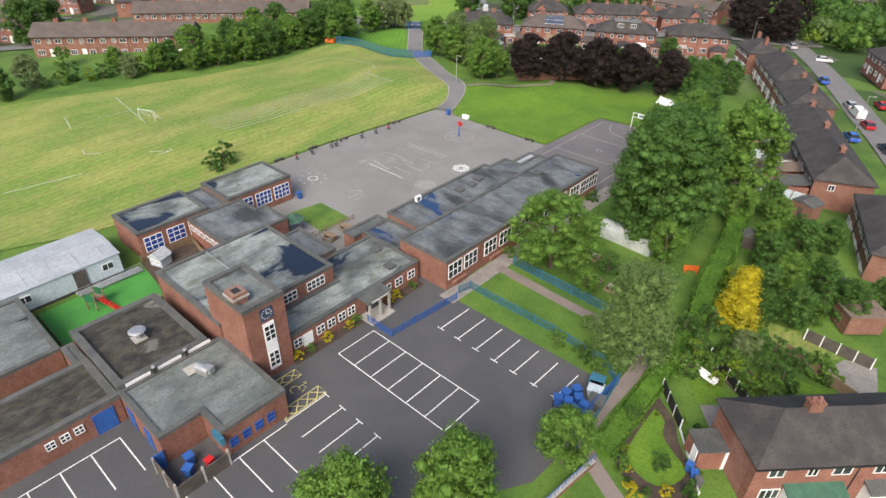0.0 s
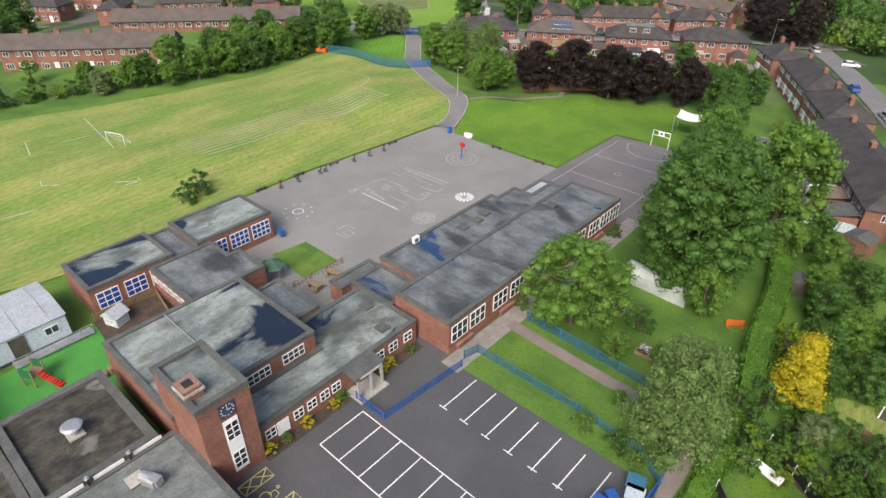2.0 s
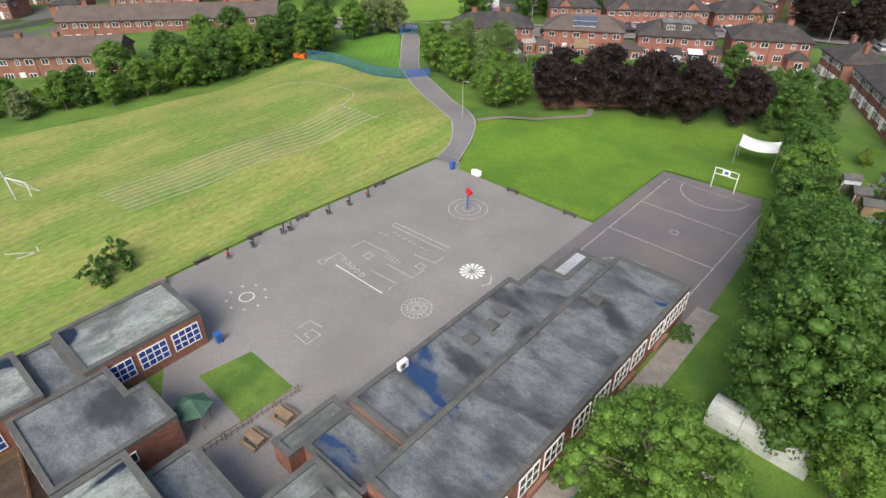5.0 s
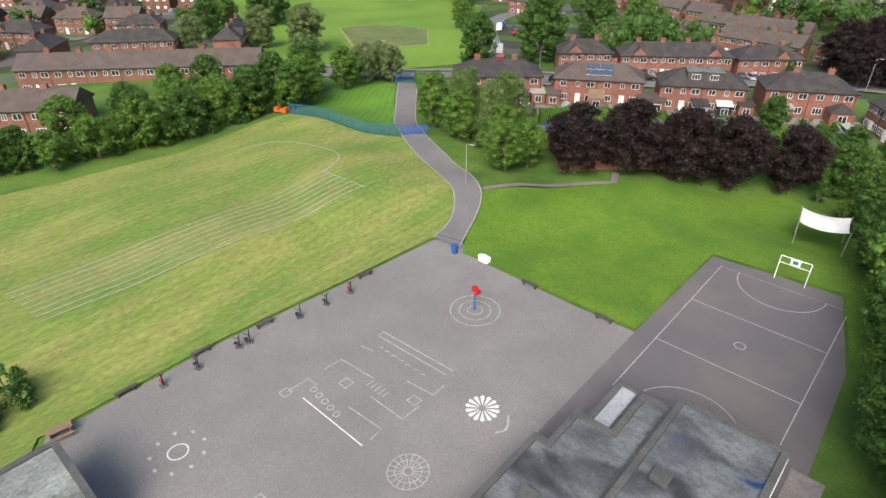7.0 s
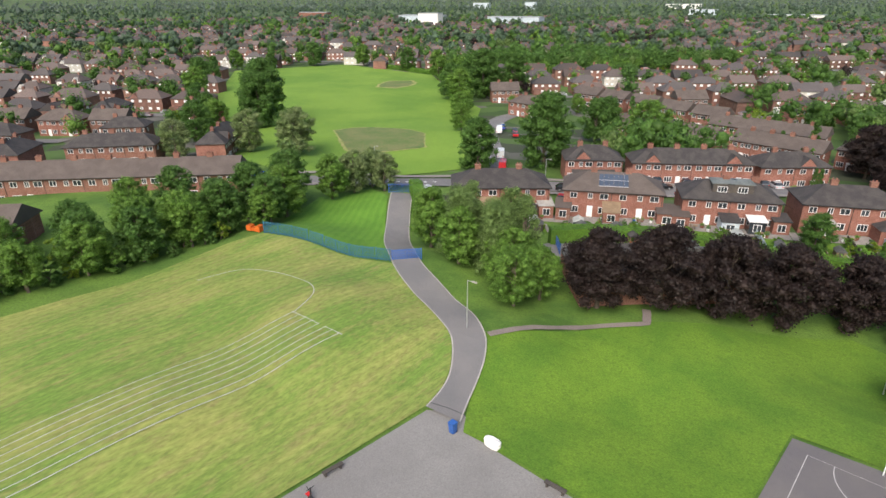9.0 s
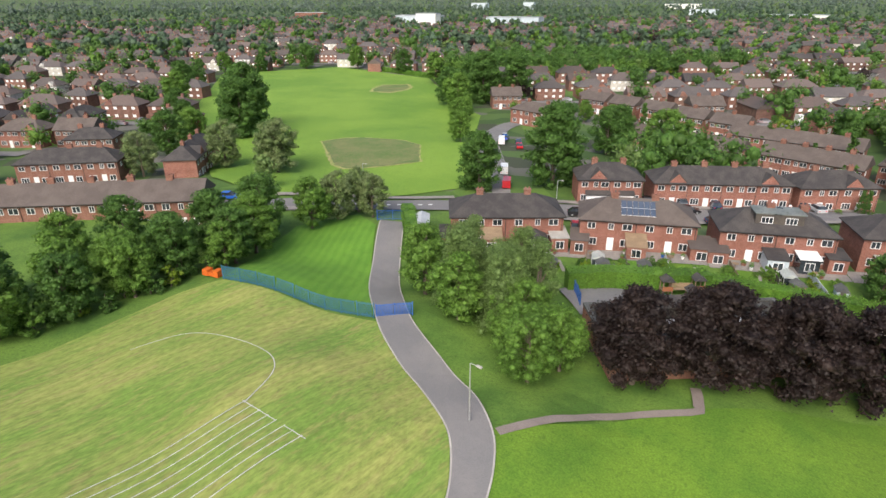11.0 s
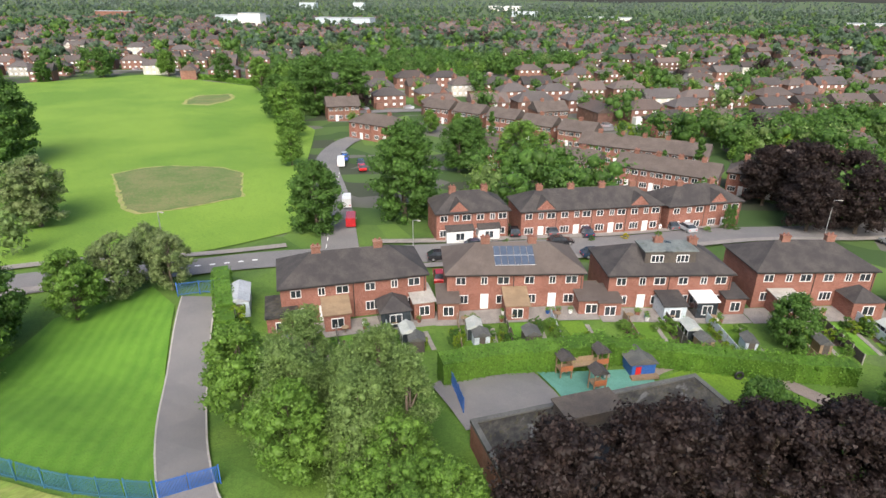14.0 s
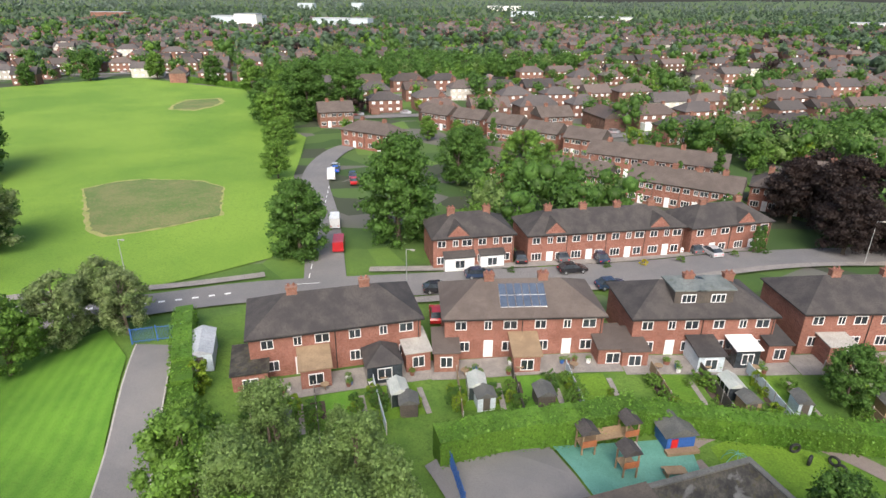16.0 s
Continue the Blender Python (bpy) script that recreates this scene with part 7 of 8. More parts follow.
# ---- gardens beside the school ----
for x, y, key, h in ((24.6, 27, "dark_shrub", 2.6), (26.2, 29.0, "dark_shrub", 3.2), (29.5, 33.5, "oak", 4.6), (32.5, 36, "oak", 5.0), (28.5, 38.5, "oak", 4.8), (25.5, 38.6, "lime_shrub", 3.0), (30, 42.5, "maple", 4.8), (33, 44, "oak", 5), (27, 45, "oak", 5.2), (25.5, 49.5, "maple", 4.5), (29, 50.5, "oak", 5.4), (31.5, 55, "oak", 4.6), (24.8, 55.5, "maple", 5), (22.5, 60, "oak", 5), (27, 57, "dark_shrub", 3),
                     (30.5, 27.0, "whitebeam", 3.6), (33.8, 26.2, "dark_shrub", 2.4), (35, 29.5, "dark_shrub", 2.5), (28.6, 23.5, "shrub", 1.8), (27.2, 21.2, "dark_shrub", 1.8), (29.8, 21.6, "lime_shrub", 1.6), (31.3, 23.4, "shrub", 1.7), (33.4, 22.6, "lime_shrub", 1.5), (26.8, 25.2, "dark_shrub", 2.2), (36.8, 31.4, "shrub", 1.6), (36.5, 41.5, "oak", 5.2), (39, 45, "oak", 5), (34.2, 40, "conifer", 5.5), (25.8, 12.4, "dark_shrub", 1.6), (30.0, 9.4, "dark_shrub", 1.5), (31.5, 7.2, "yellow_shrub", 1.0), (27.6, 7.0, "shrub", 1.4), (29.4, 5.2, "yellow_shrub", 1.3), (32.8, 8.0, "conifer", 2.4), (33.4, 7.2, "conifer", 2.2),
                     (15.4, 16.2, "shrub", 1.7), (18.6, 16.4, "dark_shrub", 1.9), (20.6, 15.6, "shrub", 1.6), (13.2, 25.6, "maple", 3.6), (17.4, 27.2, "maple", 3.2), (13, 31.5, "dark_shrub", 2.8), (20.4, 27, "dark_shrub", 2.4), (2.0, 26, "shrub", 1.4), (2.0, 33, "shrub", 1.5), (2.2, 46.5, "dark_shrub", 1.8), (16.6, 20.8, "shrub", 1.5), (20, 54, "maple", 6), (8.0, 56.5, "lime", 12), (6.4, 64, "maple", 9), (4.6, 71, "oak", 9), (3.0, 78, "maple", 9), (1.2, 85, "oak", 8.5), (0.2, 92, "oak", 8), (-0.8, 99, "oak", 8), (-4, 103, "lime_shrub", 2.5), (-8, 106, "conifer", 5), (14, 70, "conifer", 7), (12, 80, "dark_shrub", 3), (10, 92, "shrub", 2.6), (6, 104, "lime_shrub", 2.6)):
    plant(key, x, y, h)
sheet("garden_lawn", smooth_line([(26.9, 15.0), (28.2, 14.2), (28.8, 12.6), (30.2, 11.5), (31.8, 10.4), (31.6, 8.6), (30.4, 7.4), (28.6, 7.6), (27.4, 8.6), (27.0, 11.0), (26.9, 15.0)], 5)[:-1], GREENLAWN, 0.07, 5, "bright green curved garden lawn with soil border", cat="lawn")
sheet("garden_border", smooth_line([(26.5, 16.6), (28.8, 14.9), (30.2, 12.8), (33.0, 9.6), (32.6, 6.6), (29.0, 6.2), (26.8, 8.2), (26.5, 16.6)], 5)[:-1], SOIL, 0.03, 5, "dark soil border round the lawn", cat="soil")
sheet("garden_lawn", [(30.4, 35.0), (34.4, 36.1), (38.0, 34.8), (36.0, 31.8), (32.5, 30.8)], FIELD, 0.04, 5, "small dry straw-coloured back garden lawn", cat="lawn")
sheet("garden_lawn", [(35.2, 28.0), (38.6, 29.0), (40.8, 27.6), (37.4, 25.4)], GREENLAWN, 0.04, 5, "small green back garden lawn", cat="lawn")
sheet("garden_lawn", [(27.6, 20.6), (30.0, 22.2), (31.6, 20.4), (29.6, 18.4)], GREENLAWN, 0.05, 5, "small cluttered garden lawn", cat="lawn")
sheet("patio", [(38.3, 35.0), (41.1, 36.2), (42.0, 31.5), (40.6, 30.4), (37.0, 31.0)], PAVE, 0.04, 5, "pinkish slab patio behind the house", cat="patio")
sheet("patio", [(29.8, 18.2), (32.6, 20.8), (35.0, 18.6), (32.0, 15.6)], PAVE, 0.04, 5, "paved garden corner", cat="patio")
sheet("patio", [(33.4, 43.4), (37.6, 46.2), (39.4, 43.2), (35.4, 40.6)], PAVE, 0.04, 5, "pale slab yard with sheds", cat="patio")
sheet("garden_border", [(26.8, 24.6), (29.4, 27.6), (34.0, 24.4), (32.2, 21.8)], SOIL, 0.03, 5, "dark soil bed with shrubs", cat="soil")
fence("panel_fence", "black panel fence with white concrete posts", [(26.3, 17.8), (29.6, 14.2)], 1.3, BLACK, solid=True, panel=1.6, post=UPVC)
fence("garden_edging", "low white rail along a garden bed", [(29.6, 14.2), (33.4, 9.0)], 0.35, UPVC, solid=True, panel=2.4, post=UPVC)
fence("panel_fence", "black panel fence with white concrete posts", [(28.0, 25.2), (32.8, 21.4)], 1.2, BLACK, solid=True, panel=1.6, post=UPVC)
fence("panel_fence", "dark timber fence with white concrete posts", [(34.3, 34.9), (40.6, 35.5)], 1.4, DARKWOOD, solid=True, panel=1.8, post=UPVC)
fence("panel_fence", "brown timber garden fence", [(33.5, 31.2), (40.8, 28.9)], 1.3, WOOD, solid=True, panel=1.8)
fence("panel_fence", "black panel fence with white concrete posts", [(15.4, 66.6), (22.6, 67.9)], 1.5, BLACK, solid=True, panel=2.2, post=UPVC)
sheet("garden_lawn", [(16.0, 65.6), (22.0, 66.9), (23.6, 63.6), (17.6, 61.6)], GREENLAWN, 0.05, 5, "small green back garden lawn", cat="lawn")
rs = random.Random(31)
OPEN_PLOTS = ((30.2, 38.4, 30.6, 36.4), (35, 41, 25.2, 29.2), (27.4, 31.8, 18.2, 22.4), (36.8, 42.2, 30.2, 36.4), (29.6, 35.2, 15.4, 20.9), (33.2, 39.6, 40.4, 46.4), (26.4, 33.4, 6, 16.8))
grown = 0
while grown < 90:
    x, y = rs.uniform(25.8, 40), rs.uniform(17, 60)
    if x - 26 > (62 - y) * 0.42 or any(x0 < x < x1 and y0 < y < y1 for x0, x1, y0, y1 in OPEN_PLOTS):
        grown += 0.2
        continue
    plant(rs.choice(("shrub", "dark_shrub", "dark_shrub", "lime_shrub", "shrub")), x, y, rs.uniform(0.9, 2.6))
    grown += 1
for k in range(14):
    a_ = k / 14 * math.tau
    plant(rs.choice(("shrub", "yellow_shrub", "dark_shrub", "lime_shrub")), 29.4 + 3.2 * math.cos(a_) + 0.2 * k % 1, 10.8 + 4.6 * math.sin(a_), rs.uniform(0.4, 0.8))
BROWNROOF = mat("brown_sheet_roof", (0.17, 0.125, 0.10), (0.22, 0.165, 0.13), 0.8, 0.8, 0, 6)
# back yards of the terrace: rear extensions, paving, fences and sheds in each plot
ta, tb2 = Vector((11.7, 99.5)), Vector((25.6, 69.9))
tu = (tb2 - ta).normalized()
tv = Vector((tu.y, -tu.x))
rt = random.Random(21)
for k in range(6):
    c_ = ta + tu * (32.7 * (k + 0.5) / 6)
    q_ = [c_ + tu * s_ + tv * d_ for s_, d_ in ((-2.6, 0.2), (2.6, 0.2), (2.6, 4.6), (-2.6, 4.6))]
    sheet("patio", [(p_.x, p_.y) for p_ in q_], PAVE, 0.06, 2.5, "grey slab back yard behind the terrace", cat="patio")
    a_, b_ = c_ + tu * 2.7 + tv * 0.6, c_ + tu * 2.7 + tv * 9.5
    fence("panel_fence", "weathered timber panel fence between back yards", [(a_.x, a_.y), (b_.x, b_.y)], 1.5, (DARKWOOD, WOOD, CABIN)[k % 3], solid=True, panel=1.8, post=CONC)
    o_ = c_ + tv * rt.uniform(1.6, 2.2) + tu * rt.uniform(-0.6, 0.6)
    ex_ = thing("outhouse", ("white-walled", "brown brick", "brick")[k % 3] + " rear extension under a sloping roof", "building", pose(o_.x, o_.y, float(gz(o_.x, o_.y)), 0, 0, turn_of(ta, tb2)))
    part("wall", boxes((-1.7, -1.9, -0.6, 1.7, 1.9, 2.2)), (UPVC, HBRICK2, HBRICK)[k % 3], ex_)
    bm = bmesh.new()
    v_ = [bm.verts.new(q) for q in ((-1.9, -2.1, 2.2), (1.9, -2.1, 2.2), (1.9, 2.1, 2.9), (-1.9, 2.1, 2.9), (-1.9, -2.1, 2.32), (1.9, -2.1, 2.32), (1.9, 2.1, 3.02), (-1.9, 2.1, 3.02))]
    for f in ((3, 2, 1, 0), (4, 5, 6, 7), (0, 1, 5, 4), (1, 2, 6, 5), (2, 3, 7, 6), (3, 0, 4, 7)):
        bm.faces.new([v_[i_] for i_ in f])
    part("roof", bm, (TILE, BROWNROOF, COPING)[k % 3], ex_)
    window(ex_, pose(0.4, -1.92, 1.3), 1.4, 1.0, 2, 1)
    sh_ = c_ + tv * rt.uniform(6.2, 8.4) + tu * rt.uniform(-1.2, 1.2)
    shed(sh_.x, sh_.y, turn_of(ta, tb2) + rt.uniform(-6, 6), rt.uniform(1.6, 2.4), rt.uniform(1.6, 2.2), 1.8, (CABIN, DARKWOOD, WOOD, UPVC)[k % 4], ("grey painted", "dark timber", "brown timber", "white")[k % 4] + " garden shed behind the terrace")
    for j_ in range(3):
        g_ = c_ + tv * rt.uniform(5, 9.5) + tu * rt.uniform(-2.2, 2.2)
        plant(rt.choice(("shrub", "dark_shrub", "lime_shrub")), g_.x, g_.y, rt.uniform(0.8, 1.9))
for x_, w_, m_, l_ in ((-3.3, 4.4, mat("green_canopy_felt", (0.045, 0.11, 0.075), (0.06, 0.14, 0.09), 1, 0.7), "white porch under a long green canopy"), (3.4, 4.8, COPING, "white bay porch under a grey canopy")):
    annexe(near, x_, -3.1, w_, 0.9, 2.1, UPVC, m_, 0.45, l_, "porch")
oh = thing("outhouse", "brick outhouse with pale brown sheet roof", "building", pose(37.8, 41.2, 0, 0, 0, 42))
part("wall", boxes((-2.0, -1.4, -0.2, 2.0, 1.4, 2.1)), HBRICK2, oh)
part("roof", boxes((-2.15, -1.55, 2.1, 2.15, 1.55, 2.25)), BROWNROOF, oh)
for k in range(3):
    bin_at(31.9 + 0.55 * k, 10.6 - 0.45 * k, 20 * k, BLUE if k < 2 else COPING, "upright plastic bin beside the garden bed" if k == 2 else "blue plastic barrel beside the garden bed", 0.55, 0.95)
ws = put(thing("garden_bench", "white painted bench among the shrubs", "bench"), 28.6, 21.8, -15, 0.05)
part("seat", boxes((-1.4, -0.3, 0.35, 1.4, 0.3, 0.45)), UPVC, ws)
part("backrest", boxes((-1.4, 0.25, 0.45, 1.4, 0.33, 0.85)), UPVC, ws)
for s_ in (-1.2, 1.2):
    part("leg", boxes((s_ - 0.06, -0.25, 0, s_ + 0.06, 0.25, 0.35)), UPVC, ws)
bw_ = thing("garden_wall", "low brick wall topped with blue railing", "wall")
part("brickwork", prism(bmesh.new(), ribbon_pts([(25.0, -0.6), (25.4, 3.0), (25.8, 5.8)], 0.28), -0.2, 0.6), HBRICK2, bw_)
part("coping", prism(bmesh.new(), ribbon_pts([(25.0, -0.6), (25.4, 3.0), (25.8, 5.8)], 0.36), 0.6, 0.68), CONC, bw_)
for s_ in [j_ / 14 for j_ in range(15)]:
    part("railing_bar", tubes(((25.0 + 0.8 * s_, -0.6 + 6.4 * s_, 0.66), (25.0 + 0.8 * s_, -0.6 + 6.4 * s_, 1.35), 0.025, 0.025, 5)), BLUE, bw_)
part("top_rail", tubes(((25.0, -0.6, 1.35), (25.8, 5.8, 1.35), 0.03, 0.03, 6)), BLUE, bw_)
for x, y, t_, w, d, h, m_, l in ((23.4, 49.6, 20, 1.6, 1.8, 1.7, DARKWOOD, "small dark timber garden shed"), (34.6, 46.4, 40, 1.8, 2.4, 1.8, DARKWOOD, "brown timber garden shed on grass"), (14.8, 88.6, -18, 2.8, 2.4, 2.1, DARKWOOD, "dark timber garden shed on grass"), (11.2, 96, -18, 2.4, 2.4, 2.0, CABIN, "pale painted timber garden shed"), (26.6, 63.6, -20, 3.0, 2.6, 2.3, HBRICK2, "brick outhouse with felt roof")):
    shed(x, y, t_, w, d, h, m_, l)
hs = thing("side_extension", "brick lean-to with corrugated grey roof", "building", pose(32.9, 13.3, 0, 0, 0, 45) @ Matrix.Diagonal((0.75, 0.75, 1, 1)))
part("wall", boxes((-2.8, -1.5, 0, 2.8, 1.5, 2.2)), HBRICK, hs)
sr_ = part("roof", boxes((-2.9, -1.62, 2.15, 2.9, 1.62, 2.25)), COPING, hs)
for k in range(18):
    part("roof_rib", boxes((-2.9 + 0.32 * k, -1.6, 2.25, -2.9 + 0.32 * k + 0.17, 1.6, 2.32)), COPING, sr_)
door(hs, pose(-2.82, -0.6, 0, 0, 0, -90), 0.9, 2.0, UPVC, "white glazed door")
door(hs, pose(0.6, -1.52, 0), 0.9, 2.0, UPVC, "white glazed door")

# ---- left boundary ----
for k in range(26):
    s = k / 25
    x, y = -88.5 - 7 * (1 - s) ** 2 * 1.6 + 1.2 * math.sin(k * 2.3), 8 + 62 * s
    plant(("dark_shrub", "shrub", "dark_shrub", "lime_shrub")[k % 4], x, y, 2.2 + 1.4 * ((k * 7) % 5) / 5)
for x, y, h, key in ((-102, 6, 6.5, "whitebeam"), (-98, 0, 6, "oak"), (-106, -4, 7, "whitebeam"), (-118, -10, 9, "oak"), (-112, 16, 4, "shrub"), (-99, 22, 5, "maple"), (-100, 40, 7, "ash"), (-98, 49, 7.5, "oak"), (-101, 58, 8, "maple"), (-103, 66, 8, "oak"), (-88, 72.5, 6, "maple"), (-90, 75, 7.5, "oak"), (-108, -22, 9, "oak"), (-122, 30, 3, "shrub"), (-150, 20, 11, "oak"), (-165, 30, 12, "oak"), (-160, 5, 12, "oak")):
    plant(key, x, y, h)
for x, y, h, key in ((-6, 110, 8, "oak"), (-24.5, 107, 7.5, "oak"), (-16, 112, 4, "dark_shrub"), (-12, 119, 6, "oak"), (-5, 112, 7, "maple"), (-8, 124, 6, "oak"), (-2, 118, 7, "oak"), (-56, 96, 8, "birch"), (-59.5, 97, 7, "birch"), (-65, 94.5, 9, "birch"), (-69.5, 91.5, 7.5, "maple"), (-56, 90, 9, "willow"), (-49.5, 86, 8, "ash"), (-45, 80.6, 7, "ash"), (-57, 84, 8, "maple")):
    plant(key, x, y, h)

for key, x, y, h in (("maple", -88.6, 34, 5.5), ("maple", -89, 40, 6.5), ("ash", -89.5, 47, 7.2), ("oak", -89, 54, 7.5), ("maple", -89, 61, 7), ("oak", -90.5, 67, 8), ("whitebeam", -92, 22, 5), ("maple", -92, 28, 6), ("lime_shrub", -98, 46, 3), ("shrub", -96, 36, 2.6)):
    plant(key, x, y, h)

# ---- suburb out to the horizon ----
PARK_EDGE = [(-97, 131), (-125, 172), (-178, 226), (-240, 277), (-324, 282), (-350, 212), (-250, 147), (-190, 115), (-150, 92), (-105, 108)]


def inside(x, y, poly):
    hit = False
    for (x0, y0), (x1, y1) in zip(poly, poly[1:] + poly[:1]):
        if (y0 > y) != (y1 > y) and x < x0 + (y - y0) / (y1 - y0) * (x1 - x0):
            hit = not hit
    return hit


KEEP = [PARK_EDGE, [(-74, 128), (-98, 124), (-165, 215), (-112, 218), (-76, 165)], [(-112, 95), (-60, 95), (-20, 125), (0, 150), (-15, 185), (-30, 180), (-62, 160), (-78, 150), (-110, 130)], [(-170, -20), (-100, 60), (-84, 110), (40, 130), (60, -60), (-120, -60)], [(-150, 20), (-205, 55), (-205, 105), (-165, 118), (-104, 92), (-96, 80)], [(-20, 130), (45, 70), (70, 130), (20, 185), (-20, 180)], [(-140, 196), (-140, 250), (-60, 240), (-8, 222), (-14, 190), (-30, 178), (-95, 178)]]
SUB_C, SUB_S = math.cos(radians(37)), math.sin(radians(37))


def plot(u, v):
    """A place in the estates: u runs along the streets, v across them."""
    return -60 + u * SUB_C - v * SUB_S + 14 * math.sin(v / 90.0), 150 + u * SUB_S + v * SUB_C + 10 * math.sin(u / 120.0)


def in_view(x, y, lo, hi):
    d = math.hypot(x + 30, y - 55)
    return lo < d < hi and -44 < math.degrees(math.atan2(-(x + 5), y - 20)) < 98 and not any(inside(x, y, k) for k in KEEP)


def woody(x, y):
    return math.sin(x / 95.0 + 1.3) * math.sin(y / 120.0 + 0.7) + 0.5 * math.sin(x / 41.0 - y / 57.0) > 0.5


rf = random.Random(11)
walls = {k: bmesh.new() for k in range(3)}
roofs = {k: bmesh.new() for k in range(2)}
panes, stacks, lanes = bmesh.new(), bmesh.new(), bmesh.new()
mid, cars_far = [], bmesh.new()
for row in range(-4, 27):
    for u in np.arange(-880, 760, 16.5):
        v0 = row * 48.0
        q_ = [plot(u - 8.4, v0 - 2.9), plot(u + 8.4, v0 - 2.9), plot(u + 8.4, v0 + 2.9), plot(u - 8.4, v0 + 2.9)]
        if all(in_view(x, y, 95, 1250) for x, y in q_):
            lanes.faces.new([lanes.verts.new((x, y, float(gz(x, y)) + 0.3)) for x, y in q_])
            for _ in range(2):
                if rf.random() < 0.5:
                    cx, cy = plot(u + rf.uniform(-7, 7), v0 + rf.choice((-3.2, 3.2)))
                    box(cars_far, -2, -0.85, 0.3, 2, 0.85, 1.0, pose(cx, cy, float(gz(cx, cy)) + 0.2, 0, 0, 37))
                    box(cars_far, -1.2, -0.75, 1.0, 1.0, 0.75, 1.5, pose(cx, cy, float(gz(cx, cy)) + 0.2, 0, 0, 37))
        for off in (-13.0, 13.0):
            x, y = plot(u + rf.uniform(-0.8, 0.8), v0 + off + rf.uniform(-1, 1))
            if not in_view(x, y, 100, 1250):
                continue
            d = math.hypot(x + 30, y - 55)
            if rf.random() < (0.14 if d < 300 else 0.3) or woody(x, y):
                continue
            L, D, e = rf.choice((10.5, 12.5, 13.5, 15)), rf.uniform(7.4, 8.2), rf.uniform(4.6, 5.0)
            z = float(gz(x, y)) - 0.1
            ang = math.degrees(math.atan2(SUB_S + 10 / 120 * math.cos(u / 120.0), SUB_C)) + rf.uniform(-4, 4) + (90 if rf.random() < 0.08 else 0)
            m = pose(x, y, z, 0, 0, ang)
            if d < 215 and len(mid) < 60:
                mid.append((x, y, ang, z))
                continue
            k = rf.randrange(2)
            w_ = walls[2 if rf.random() < 0.12 else k]
            box(w_, -L / 2, -D / 2, -1, L / 2, D / 2, e, m)
            n0 = len(roofs[k].verts)
            hip_roof(roofs[k], L, D, e + 0.1, rf.uniform(2.5, 3.2), 0.35, rf.random() < 0.65)
            roofs[k].verts.ensure_lookup_table()
            for q in roofs[k].verts[n0:]:
                q.co = m @ q.co
            if rf.random() < 0.4:
                gxx = rf.choice((-L / 3.4, L / 3.4))
                n0 = len(w_.verts)
                gable_prism(w_, gxx - 1.8, gxx + 1.8, -D / 2 - 0.3, -D / 4, e - 0.1, e + 1.9)
                w_.verts.ensure_lookup_table()
                for q in w_.verts[n0:]:
                    q.co = m @ q.co
            for cx in (-L / 4, L / 4):
                box(stacks, cx - 0.5, -0.35, e + 1.2, cx + 0.5, 0.35, e + 3.7, m)
            if d < 520:
                for cx in (-0.36, -0.13, 0.13, 0.36):
                    for zz in (1.4, e - 0.9):
                        box(panes, cx * L - 0.6, -D / 2 - 0.07, zz - 0.45, cx * L + 0.6, -D / 2 + 0.02, zz + 0.5, m)
            if rf.random() < 0.35:
                sx = rf.choice((-1, 1)) * (L / 2 - 2.0)
                box(panes if rf.random() < 0.2 else walls[k], sx - 1.6, -D / 2 - 3, -0.6, sx + 1.6, -D / 2, 2.4, m)
FARWALL = mat("suburb_brick", (0.215, 0.105, 0.078), (0.17, 0.095, 0.075), 0.05, 0.85, 0, 0.4, (0.25, 0.15, 0.115), island=0.25)
FARWALL2 = mat("suburb_render", (0.55, 0.53, 0.48), (0.46, 0.43, 0.39), 0.05, 0.85, 0, 0.4, (0.5, 0.47, 0.42), island=0.2)
FARTILE = mat("suburb_tile", (0.07, 0.062, 0.062), (0.10, 0.088, 0.084), 0.03, 0.8, 0, 2, (0.06, 0.055, 0.055), island=0.3)
FARTILE2 = mat("suburb_red_tile", (0.118, 0.088, 0.078), (0.085, 0.074, 0.07), 0.03, 0.8, 0, 2, (0.07, 0.06, 0.055), island=0.35)
FARCAR = mat("mixed_car_paint", (0.25, 0.26, 0.28), (0.05, 0.05, 0.06), 0.15, 0.3, 0, 0.2, (0.3, 0.08, 0.06), island=0.8)
for bm, n, m_, l in ((walls[0], "distant_house_walls", FARWALL, "distant red-brick house walls"), (walls[1], "distant_house_walls", FARWALL, "distant brown-brick house walls"), (walls[2], "distant_house_walls", FARWALL2, "distant cream rendered house walls"), (roofs[0], "distant_roofs", FARTILE, "distant dark tiled roofs"), (roofs[1], "distant_roofs", FARTILE2, "distant reddish tiled roofs"), (panes, "distant_windows", UPVC, "distant white windows and sheds"), (stacks, "distant_chimneys", FARWALL, "distant brick chimney stacks"), (lanes, "distant_streets", ROADM, "grey streets between the distant houses"), (cars_far, "distant_cars", FARCAR, "small parked cars along distant streets")):
    bmesh.ops.recalc_face_normals(bm, faces=bm.faces[:])
    tagged(part(n, bm, m_), l, "houses" if "house" in l or "roof" in l or "window" in l or "chimney" in l else "street", "", "stuff")
protos = []
